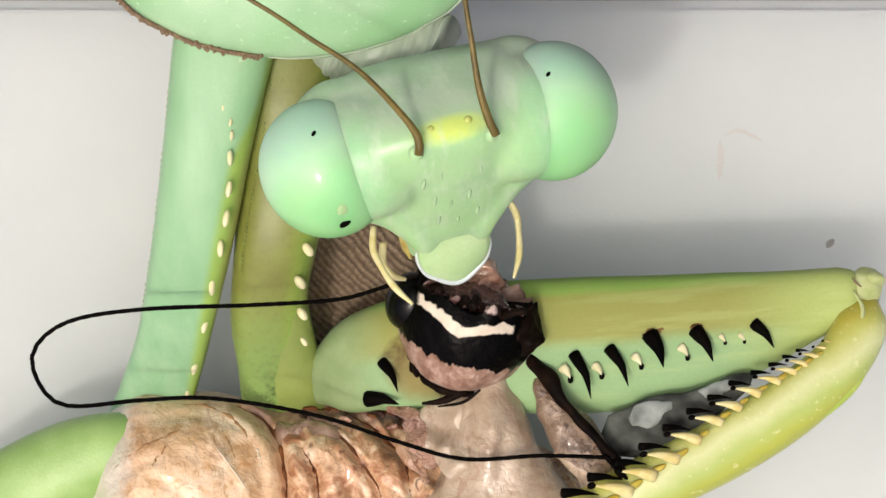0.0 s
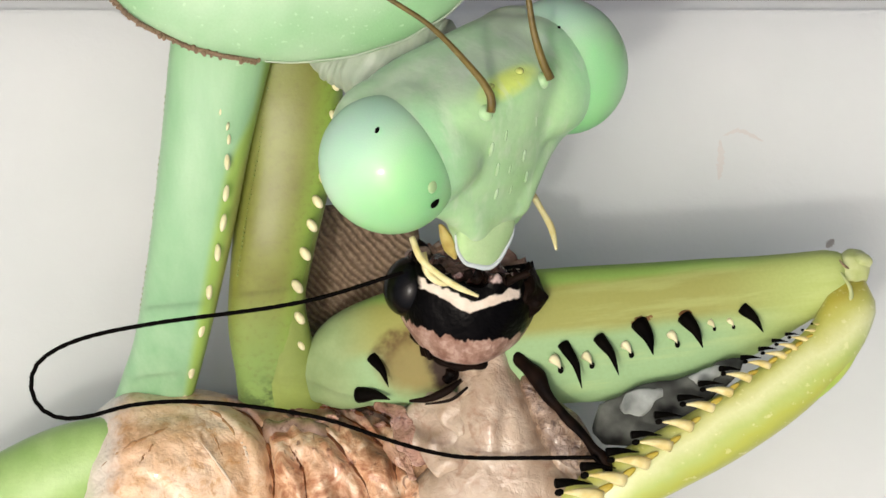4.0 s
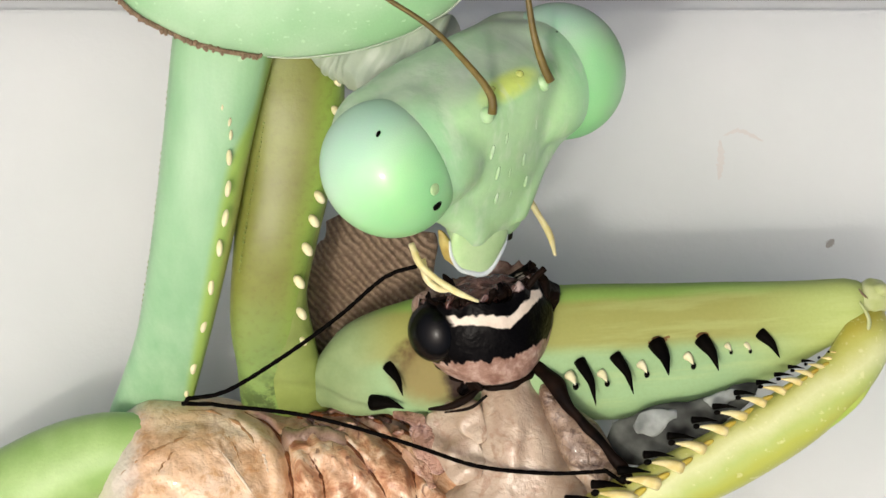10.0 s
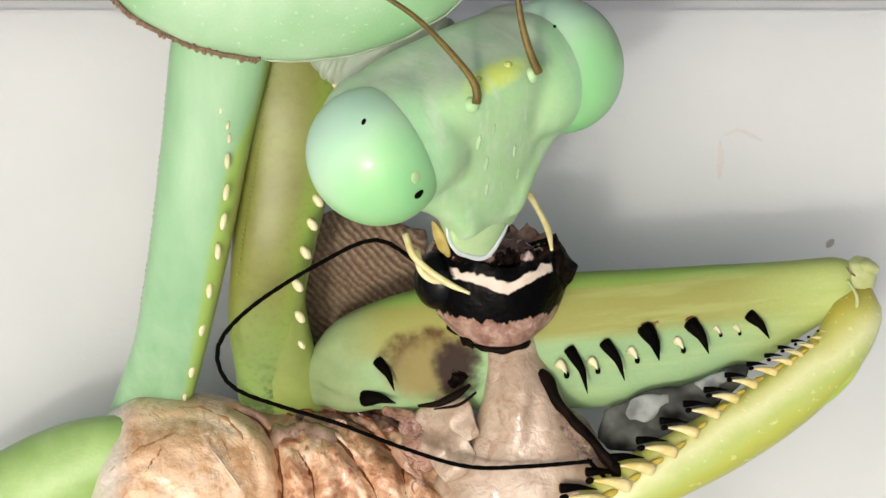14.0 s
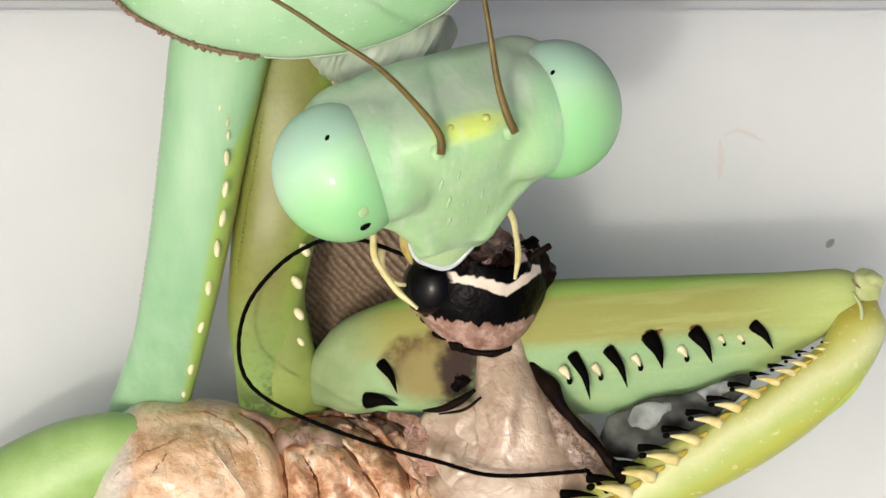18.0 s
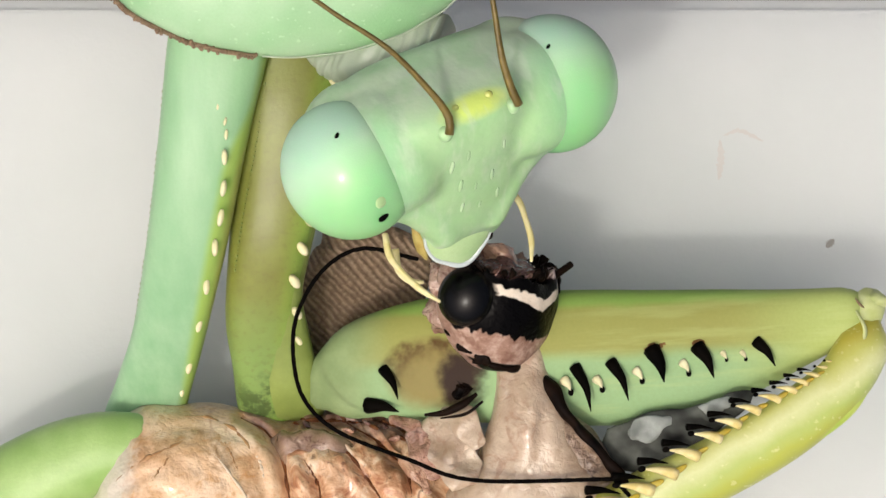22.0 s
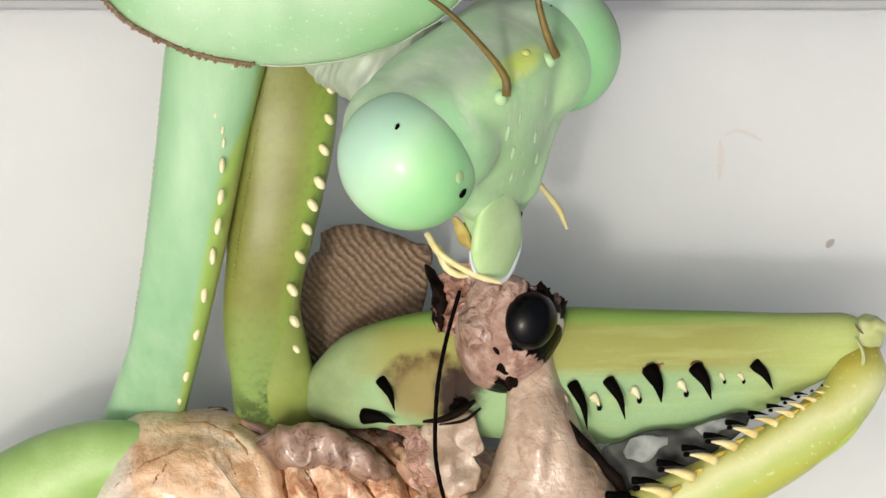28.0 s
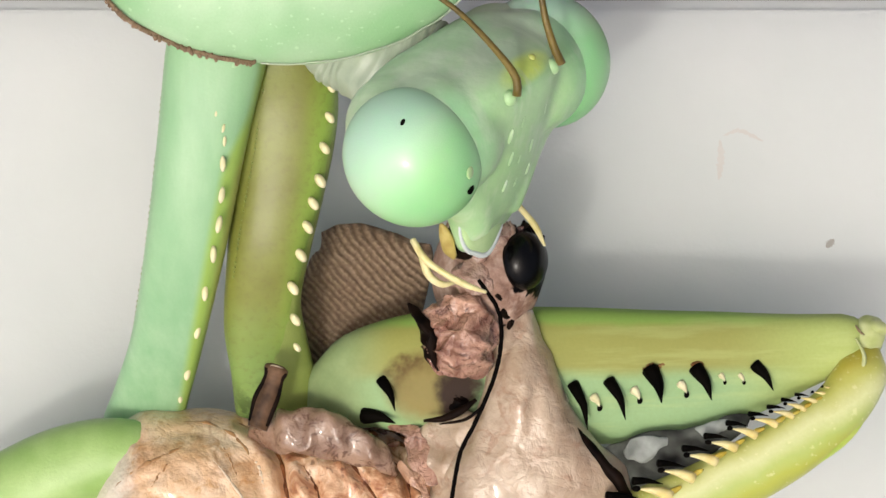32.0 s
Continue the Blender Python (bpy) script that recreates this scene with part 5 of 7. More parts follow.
    bend(14.5, (-0.5, -0.372, 6.9), (-1.594, 0.013, 6.72), (-2.886, -0.889, 6.54), (-4.183, -2.053, 6.35), (-4.84, -2.834, 6.17), (-4.915, -3.359, 5.99), (-4.466, -3.648, 5.9), (-3.428, -3.817, 5.9), (-2.129, -4.142, 5.9), (-0.831, -4.661, 5.9), (0.597, -5.024, 5.9), (3.583, -4.947, 5.9))
    bend(16.5, (-0.629, -0.218, 6.9), (-1.723, 0.141, 6.72), (-2.628, -0.502, 6.54), (-3.667, -1.537, 6.35), (-4.322, -2.575, 6.17), (-4.461, -3.229, 5.99), (-4.077, -3.648, 5.9), (-3.168, -3.947, 5.9), (-1.87, -4.401, 5.9), (-0.312, -4.856, 5.9), (0.987, -5.115, 5.9), (3.583, -4.986, 5.9))
    bend(17, (-0.629, -0.218, 6.9), (-2.108, 0.141, 6.72), (-3.144, -0.245, 6.54), (-3.796, -1.02, 6.35), (-3.986, -1.928, 6.17), (-3.943, -2.84, 5.99), (-3.557, -3.492, 5.9), (-2.778, -3.947, 5.9), (-1.61, -4.466, 5.9), (-0.052, -4.856, 5.9), (1.246, -5.154, 5.9), (3.583, -5.024, 5.9))
    bend(18, (-0.629, -0.218, 6.9), (-2.237, 0.27, 6.72), (-3.401, -0.116, 6.54), (-4.313, -1.02, 6.35), (-4.659, -1.928, 6.17), (-4.591, -2.84, 5.99), (-4.077, -3.428, 5.9), (-3.038, -3.947, 5.9), (-1.61, -4.466, 5.9), (-0.052, -4.895, 5.9), (1.246, -5.206, 5.9), (3.583, -5.076, 5.9))
    bend(19, (-0.629, -0.218, 6.9), (-2.366, 0.27, 6.7), (-3.661, -0.374, 6.5), (-4.445, -1.279, 6.3), (-4.455, -2.448, 6.1), (-3.817, -3.492, 5.9), (-2.389, -4.207, 5.9), (-1.091, -4.622, 5.9), (-0.052, -4.921, 5.9), (1.506, -5.284, 5.9), (3.583, -5.18, 5.9))
    bend(20, (-0.629, -0.218, 6.9), (-1.723, 0.013, 6.72), (-2.757, -0.116, 6.54), (-3.564, -0.762, 6.35), (-3.843, -1.669, 6.17), (-3.748, -2.581, 5.99), (-3.363, -3.363, 5.9), (-2.389, -4.077, 5.9), (-1.091, -4.596, 5.9), (0.078, -4.947, 5.9), (1.506, -5.154, 5.9), (3.713, -5.076, 5.9))
    bend(21, (-0.629, -0.218, 6.9), (-1.594, 0.141, 6.7), (-2.629, 0.013, 6.5), (-3.54, -1.021, 6.3), (-3.808, -2.059, 6.1), (-3.687, -3.103, 5.9), (-3.038, -3.752, 5.9), (-1.87, -4.271, 5.9), (-0.312, -4.791, 5.9), (0.987, -5.115, 5.9), (3.713, -5.154, 5.9))
    bend(22, (-0.629, -0.218, 6.9), (-1.852, 0.013, 6.68), (-2.76, -0.503, 6.46), (-3.349, -1.539, 6.23), (-3.423, -2.58, 6.01), (-3.168, -3.492, 5.9), (-2.389, -4.207, 5.9), (-0.831, -4.817, 5.9), (0.727, -5.31, 5.9), (3.973, -5.284, 5.9))
    bend(23, (-0.629, -0.218, 6.9), (-1.852, -0.244, 6.68), (-2.373, -1.148, 6.46), (-2.897, -2.444, 6.23), (-2.969, -3.877, 6.01), (-2.259, -4.596, 5.9), (-0.571, -5.05, 5.9), (0.467, -5.505, 5.9), (2.025, -5.596, 5.9), (3.973, -5.44, 5.9))
    bend(24, (-0.624, -0.216, 7.5), (-1.645, -0.37, 7.37), (-1.84, -1.265, 7.23), (-1.715, -2.546, 7.1), (-1.525, -3.576, 6.97), (-1.078, -4.48, 6.83), (-0.309, -5.066, 6.7), (0.721, -5.551, 6.57), (2.27, -5.663, 6.43), (4.083, -5.569, 6.3))
    bend(25, (-0.624, -0.216, 7.5), (-1.709, -0.753, 7.35), (-1.84, -1.521, 7.2), (-1.652, -2.676, 7.05), (-1.206, -3.835, 6.9), (-0.565, -4.742, 6.75), (0.206, -5.42, 6.6), (1.238, -5.984, 6.45), (2.791, -6.189, 6.3))
    bend(25.5, (-0.624, -0.216, 7.5), (-1.327, -0.753, 7.35), (-1.329, -1.521, 7.2), (-1.203, -2.804, 7.05), (-1.077, -3.835, 6.9), (-0.694, -4.742, 6.75), (-0.051, -5.523, 6.6), (0.722, -6.049, 6.45), (2.274, -6.447, 6.3))
    bend(27.5, (0.076, -1.261, 7.5), (-0.625, -2.029, 7.33), (-0.882, -3.056, 7.16), (-0.884, -4.087, 6.99), (-0.565, -4.995, 6.81), (0.077, -5.649, 6.64), (0.593, -6.176, 6.47), (1.499, -6.706, 6.3))
    bend(28, (0.357, -1.006, 7.5), (0.077, -2.029, 7.33), (-0.115, -3.056, 7.16), (-0.179, -4.087, 6.99), (-0.154, -4.866, 6.81), (0.013, -5.649, 6.64), (0.206, -6.176, 6.47), (0.724, -6.964, 6.3))
    bend(29, (-0.178, -1.006, 7.5), (-0.242, -2.029, 7.33), (-0.243, -3.056, 7.16), (-0.205, -4.087, 6.99), (-0.116, -4.995, 6.81), (0.142, -5.713, 6.64), (0.464, -6.305, 6.47), (0.982, -7.093, 6.3))
    bend(30, (-0.242, -0.879, 7.5), (-0.255, -2.029, 7.33), (-0.256, -3.056, 7.16), (-0.205, -4.087, 6.99), (-0.077, -4.995, 6.81), (0.142, -5.713, 6.64), (0.464, -6.305, 6.47), (0.982, -7.093, 6.3))
    bend(30.3, (0.586, -1.006, 7.5), (0.332, -1.774, 7.33), (-0.115, -2.8, 7.16), (-0.205, -3.831, 6.99), (-0.077, -4.866, 6.81), (0.142, -5.713, 6.64), (0.464, -6.305, 6.47), (0.982, -7.093, 6.3))
    bend(30.6, (0.331, -0.879, 7.5), (0.715, -1.518, 7.33), (0.78, -2.033, 7.16), (0.653, -3.062, 6.99), (0.398, -4.096, 6.81), (0.206, -5.134, 6.64), (0.142, -5.725, 6.47), (0.336, -7.093, 6.3))
    bend(31, (0.713, -0.879, 7.5), (1.097, -1.518, 7.33), (1.036, -2.544, 7.16), (0.692, -3.575, 6.99), (0.398, -4.481, 6.81), (0.206, -5.263, 6.64), (0.181, -5.789, 6.47), (0.336, -7.093, 6.3))
    bend(32, (0.84, -0.751, 7.5), (1.289, -1.518, 7.33), (1.227, -2.672, 7.16), (0.718, -3.959, 6.99), (0.398, -4.61, 6.81), (0.206, -5.649, 6.64), (0.181, -6.176, 6.47), (0.336, -7.223, 6.3))
    walk(mantis, [
        (0, pose(0 * MM, -0 * MM, 0)), (0.5, pose(0.01 * MM, -0 * MM, 0)), (1, pose(0.01 * MM, -0.077 * MM, 0)), (1.5, pose(0.077 * MM, -0.019 * MM, 0)),
        (2, pose(0.02 * MM, -0.048 * MM, 0)), (2.5, pose(0.029 * MM, -0.134 * MM, 0)), (3, pose(0.001 * MM, -0.153 * MM, 0)), (3.5, pose(-0.057 * MM, -0.096 * MM, 0)),
        (5.5, pose(-0.067 * MM, -0.096 * MM, 0)), (6, pose(-0.066 * MM, -0.134 * MM, 0)), (6.5, pose(-0.067 * MM, -0.115 * MM, 0)), (7, pose(-0.019 * MM, -0.096 * MM, 0)),
        (7.5, pose(0 * MM, -0 * MM, 0)), (8, pose(0.048 * MM, 0.105 * MM, 0)), (8.5, pose(0.078 * MM, 0.038 * MM, 0)), (9, pose(0.048 * MM, 0.067 * MM, 0)),
        (9.5, pose(0.019 * MM, 0.105 * MM, 0)), (10, pose(-0.019 * MM, 0.009 * MM, 0)), (10.5, pose(0.02 * MM, 0.019 * MM, 0)), (11, pose(-0.086 * MM, -0.125 * MM, 0)),
        (11.5, pose(-0.086 * MM, -0.125 * MM, 0)), (12, pose(-0.057 * MM, -0.058 * MM, 0)), (12.5, pose(-0.028 * MM, 0.019 * MM, 0)), (13, pose(-0.038 * MM, -0.01 * MM, 0)),
        (13.5, pose(-0.019 * MM, -0.019 * MM, 0)), (14, pose(-0.057 * MM, -0.068 * MM, 0)), (14.5, pose(-0.133 * MM, -0.115 * MM, 0)), (16.5, pose(-0.047 * MM, -0.019 * MM, 0)),
        (17, pose(-0.066 * MM, -0.019 * MM, 0)), (17.5, pose(-0.096 * MM, -0.019 * MM, 0)), (18, pose(-0.076 * MM, -0 * MM, 0)), (18.5, pose(-0.105 * MM, 0.009 * MM, 0)),
        (19, pose(-0.105 * MM, -0.019 * MM, 0)), (19.5, pose(-0.038 * MM, 0.048 * MM, 0)), (20, pose(-0.105 * MM, -0.039 * MM, 0)), (20.5, pose(-0.047 * MM, -0.009 * MM, 0)),
        (21, pose(-0.038 * MM, -0.01 * MM, 0)), (21.5, pose(-0.096 * MM, -0.019 * MM, 0)), (22, pose(-0.124 * MM, 0.019 * MM, 0)), (22.5, pose(-0.114 * MM, -0.029 * MM, 0)),
        (23, pose(-0.191 * MM, -0.048 * MM, 0)), (23.5, pose(-0.239 * MM, -0.115 * MM, 0)), (24, pose(-0.268 * MM, -0.115 * MM, 0)), (24.5, pose(-0.239 * MM, -0.029 * MM, 0)),
        (25, pose(-0.287 * MM, -0.096 * MM, 0)), (25.5, pose(-0.278 * MM, -0.067 * MM, 0)), (27.5, pose(-0.229 * MM, -0.067 * MM, 0)), (28, pose(-0.181 * MM, -0.173 * MM, 0)),
        (28.5, pose(-0.152 * MM, -0.153 * MM, 0)), (29, pose(-0.21 * MM, -0.106 * MM, 0)), (29.5, pose(-0.268 * MM, -0.144 * MM, 0)), (30, pose(-0.191 * MM, -0.096 * MM, 0)),
        (30.5, pose(-0.191 * MM, -0.134 * MM, 0)), (31, pose(-0.162 * MM, -0.115 * MM, 0)), (31.5, pose(-0.191 * MM, -0.153 * MM, 0)), (32, pose(-0.162 * MM, -0.134 * MM, 0)),
    ])
    walk(grasp, [
        (0, pose(0 * MM, 0 * MM, 0, 0, 0, 0)), (0.5, pose(-0.06 * MM, 0.065 * MM, 0, 0, 0, -0.329)), (1, pose(-0.174 * MM, 0.155 * MM, 0, 0, 0, 0.726)),
        (1.5, pose(-0.205 * MM, 0.13 * MM, 0, 0, 0, 0.509)), (2, pose(-0.237 * MM, 0.316 * MM, 0, 0, 0, 1.727)), (2.5, pose(-0.316 * MM, 0.362 * MM, 0, 0, 0, 2.267)),
        (3, pose(-0.386 * MM, 0.418 * MM, 0, 0, 0, 2.509)), (3.5, pose(-0.313 * MM, 0.257 * MM, 0, 0, 0, 1.741)), (5.5, pose(-0.202 * MM, 0.223 * MM, 0, 0, 0, 1.585)),
        (6, pose(-0.214 * MM, 0.25 * MM, 0, 0, 0, 1.483)), (6.5, pose(-0.207 * MM, 0.235 * MM, 0, 0, 0, 1.146)), (7, pose(-0.325 * MM, 0.284 * MM, 0, 0, 0, 1.939)),
        (7.5, pose(-0.171 * MM, 0.166 * MM, 0, 0, 0, 0.66)), (8, pose(-0.065 * MM, 0.072 * MM, 0, 0, 0, 0.635)), (8.5, pose(-0.029 * MM, 0.03 * MM, 0, 0, 0, -0.013)),
        (9, pose(0.104 * MM, -0.082 * MM, 0, 0, 0, -0.752)), (9.5, pose(0.208 * MM, -0.171 * MM, 0, 0, 0, -1.762)), (10, pose(0.19 * MM, -0.121 * MM, 0, 0, 0, -0.901)),
        (10.5, pose(0.099 * MM, -0.096 * MM, 0, 0, 0, -0.635)), (11, pose(0.001 * MM, 0.092 * MM, 0, 0, 0, 0.911)), (11.5, pose(0.057 * MM, 0.065 * MM, 0, 0, 0, 0.551)),
        (12, pose(0.107 * MM, -0.031 * MM, 0, 0, 0, -0.322)), (12.5, pose(0.159 * MM, -0.121 * MM, 0, 0, 0, -0.972)), (13, pose(0.124 * MM, -0.042 * MM, 0, 0, 0, -0.241)),
        (13.5, pose(0.073 * MM, -0.057 * MM, 0, 0, 0, 0.229)), (14, pose(-0.095 * MM, 0.115 * MM, 0, 0, 0, 1.21)), (14.5, pose(-0.003 * MM, 0.056 * MM, 0, 0, 0, 0.881)),
        (16.5, pose(0.024 * MM, -0.055 * MM, 0, 0, 0, 0.548)), (17, pose(0.021 * MM, -0.036 * MM, 0, 0, 0, 0.327)), (17.5, pose(0.061 * MM, 0.009 * MM, 0, 0, 0, -0.108)),
        (18, pose(0.056 * MM, -0.029 * MM, 0, 0, 0, 0.007)), (18.5, pose(0.184 * MM, -0.114 * MM, 0, 0, 0, -0.881)), (19, pose(0.117 * MM, -0.035 * MM, 0, 0, 0, -0.851)),
        (19.5, pose(0.061 * MM, -0.014 * MM, 0, 0, 0, -0.643)), (20, pose(0.019 * MM, 0.021 * MM, 0, 0, 0, 0.271)), (20.5, pose(0.059 * MM, -0.005 * MM, 0, 0, 0, -0.064)),
        (21, pose(-0.003 * MM, -0.079 * MM, 0, 0, 0, 0.497)), (21.5, pose(0.181 * MM, -0.2 * MM, 0, 0, 0, -0.76)), (22, pose(0.222 * MM, -0.224 * MM, 0, 0, 0, -1.64)),
        (22.5, pose(0.184 * MM, -0.168 * MM, 0, 0, 0, -1.623)), (23, pose(0.312 * MM, -0.316 * MM, 0, 0, 0, -2.627)), (23.5, pose(0.338 * MM, -0.315 * MM, 0, 0, 0, -2.406)),
        (24, pose(0.295 * MM, -0.268 * MM, 0, 0, 0, -2.157)), (24.5, pose(0.408 * MM, -0.412 * MM, 0, 0, 0, -3.211)), (25, pose(0.446 * MM, -0.427 * MM, 0, 0, 0, -3.086)),
        (25.5, pose(0.405 * MM, -0.396 * MM, 0, 0, 0, -3.484)), (27.5, pose(0.5 * MM, -0.498 * MM, 0, 0, 0, -4.542)), (28, pose(0.305 * MM, -0.34 * MM, 0, 0, 0, -3.406)),
        (28.5, pose(0.176 * MM, -0.269 * MM, 0, 0, 0, -2.556)), (29, pose(0.356 * MM, -0.376 * MM, 0, 0, 0, -3.484)), (29.5, pose(0.447 * MM, -0.411 * MM, 0, 0, 0, -3.949)),
        (30, pose(0.333 * MM, -0.38 * MM, 0, 0, 0, -3.384)), (30.5, pose(0.292 * MM, -0.342 * MM, 0, 0, 0, -3.193)), (31, pose(0.313 * MM, -0.357 * MM, 0, 0, 0, -3.728)),
        (31.5, pose(0.374 * MM, -0.383 * MM, 0, 0, 0, -3.698)), (32, pose(0.304 * MM, -0.376 * MM, 0, 0, 0, -3.605)),
    ])
    walk(head, [
        (0, pose(-0.076 * MM, 2.424 * MM, 9 * MM, 0.4, 9.0, 14.5)), (0.5, pose(-0.196 * MM, 2.501 * MM, 9 * MM, -2.2, 6.3, 12.5)), (1, pose(-0.276 * MM, 2.43 * MM, 9 * MM, -2.9, 4.7, 11.6)),
        (1.5, pose(-0.043 * MM, 2.704 * MM, 9 * MM, -3.9, 9.7, 19.8)), (2, pose(0.308 * MM, 3.126 * MM, 9 * MM, -5.8, 21.2, 25.4)), (2.5, pose(0.638 * MM, 3.316 * MM, 9 * MM, -7.2, 28.8, 30.2)),
        (3, pose(0.804 * MM, 3.06 * MM, 9 * MM, -4.8, 31.2, 27.8)), (3.5, pose(0.808 * MM, 3.117 * MM, 9 * MM, -3.1, 30.9, 30.9)), (5.5, pose(0.666 * MM, 2.81 * MM, 9 * MM, -1.8, 27.8, 24.2)),
        (6, pose(0.515 * MM, 2.772 * MM, 9 * MM, -3.5, 23.8, 19.0)), (6.5, pose(0.311 * MM, 2.615 * MM, 9 * MM, -1.4, 16.6, 11.0)), (7, pose(0.275 * MM, 2.578 * MM, 9 * MM, -2.4, 13.5, 17.1)),
        (7.5, pose(-0.054 * MM, 2.376 * MM, 9 * MM, 0.0, 7.0, 7.6)), (8, pose(0.072 * MM, 2.651 * MM, 9 * MM, -2.4, 13.2, 14.4)), (8.5, pose(0.311 * MM, 2.687 * MM, 9 * MM, -3.4, 19.3, 21.2)),
        (9, pose(0.457 * MM, 2.685 * MM, 9 * MM, -4.9, 24.0, 25.1)), (9.5, pose(0.555 * MM, 2.667 * MM, 9 * MM, -2.1, 27.3, 26.6)), (10, pose(0.749 * MM, 2.87 * MM, 9 * MM, -3.3, 32.3, 30.6)),
        (10.5, pose(0.646 * MM, 3.205 * MM, 9 * MM, -6.6, 29.6, 31.7)), (11, pose(0.674 * MM, 3.055 * MM, 9 * MM, -5.2, 30.1, 32.8)), (11.5, pose(0.661 * MM, 2.833 * MM, 9 * MM, -2.4, 29.7, 29.8)),
        (12, pose(0.686 * MM, 2.899 * MM, 9 * MM, -2.2, 28.9, 30.6)), (12.5, pose(0.682 * MM, 2.938 * MM, 9 * MM, -2.3, 29.6, 31.3)), (13, pose(0.644 * MM, 2.744 * MM, 9 * MM, -0.4, 29.2, 28.9)),
        (13.5, pose(0.667 * MM, 2.818 * MM, 9 * MM, 0.9, 28.2, 31.5)), (14, pose(0.61 * MM, 3.146 * MM, 9 * MM, -6.7, 28.7, 27.5)), (14.5, pose(0.66 * MM, 2.985 * MM, 9 * MM, -5.6, 29.5, 24.6)),
        (16.5, pose(0.433 * MM, 2.595 * MM, 9 * MM, -0.6, 23.6, 19.4)), (17, pose(0.433 * MM, 2.5 * MM, 9 * MM, 0.6, 22.5, 20.9)), (17.5, pose(0.244 * MM, 2.436 * MM, 9 * MM, -1.3, 17.6, 14.8)),
        (18, pose(0.205 * MM, 2.4 * MM, 9 * MM, 0.9, 16.4, 16.7)), (18.5, pose(0.387 * MM, 2.484 * MM, 9 * MM, 1.6, 20.8, 21.8)), (19, pose(0.398 * MM, 2.685 * MM, 9 * MM, -1.1, 21.2, 23.9)),
        (19.5, pose(0.377 * MM, 3.04 * MM, 9 * MM, -5.5, 23.4, 21.3)), (20, pose(0.429 * MM, 2.759 * MM, 9 * MM, -5.1, 23.4, 17.1)), (20.5, pose(0.231 * MM, 2.625 * MM, 9 * MM, -2.1, 18.3, 14.8)),
        (21, pose(0.178 * MM, 2.652 * MM, 9 * MM, -3.6, 17.9, 20.8)), (21.5, pose(0.323 * MM, 2.628 * MM, 9 * MM, -1.8, 19.9, 23.3)), (22, pose(0.315 * MM, 2.694 * MM, 9 * MM, -1.6, 19.9, 23.6)),
        (22.5, pose(0.343 * MM, 2.687 * MM, 9 * MM, -2.3, 19.7, 24.7)), (23, pose(0.544 * MM, 2.591 * MM, 9 * MM, 2.7, 24.1, 28.8)), (23.5, pose(0.884 * MM, 2.625 * MM, 9 * MM, 7.8, 30.5, 36.9)),
        (24, pose(0.948 * MM, 2.665 * MM, 9 * MM, 7.6, 35.1, 40.6)), (24.5, pose(1.009 * MM, 2.787 * MM, 9 * MM, 16.6, 38.1, 51.5)), (25, pose(1.052 * MM, 2.822 * MM, 9 * MM, 22.4, 49.4, 58.0)),
        (25.5, pose(1.099 * MM, 2.821 * MM, 9 * MM, 9.3, 49.8, 48.6)), (27.5, pose(1.192 * MM, 2.911 * MM, 9 * MM, 11.4, 45.5, 49.5)), (28, pose(1.056 * MM, 3.424 * MM, 9 * MM, 0.7, 35.8, 39.2)),
        (28.5, pose(0.846 * MM, 3.103 * MM, 9 * MM, 3.7, 37.3, 38.4)), (29, pose(0.87 * MM, 3.076 * MM, 9 * MM, 3.8, 38.6, 38.0)), (29.5, pose(0.915 * MM, 3.095 * MM, 9 * MM, 6.1, 41.1, 39.0)),
        (30, pose(0.889 * MM, 2.972 * MM, 9 * MM, 1.0, 38.2, 34.2)), (30.5, pose(0.826 * MM, 2.927 * MM, 9 * MM, 1.8, 43.7, 29.9)), (31, pose(0.887 * MM, 3.012 * MM, 9 * MM, 1.1, 41.6, 32.2)),
        (31.5, pose(1.04 * MM, 2.942 * MM, 9 * MM, 4.2, 50.3, 35.2)), (32, pose(0.982 * MM, 3.263 * MM, 9 * MM, 2.5, 44.6, 37.8)),
    ])
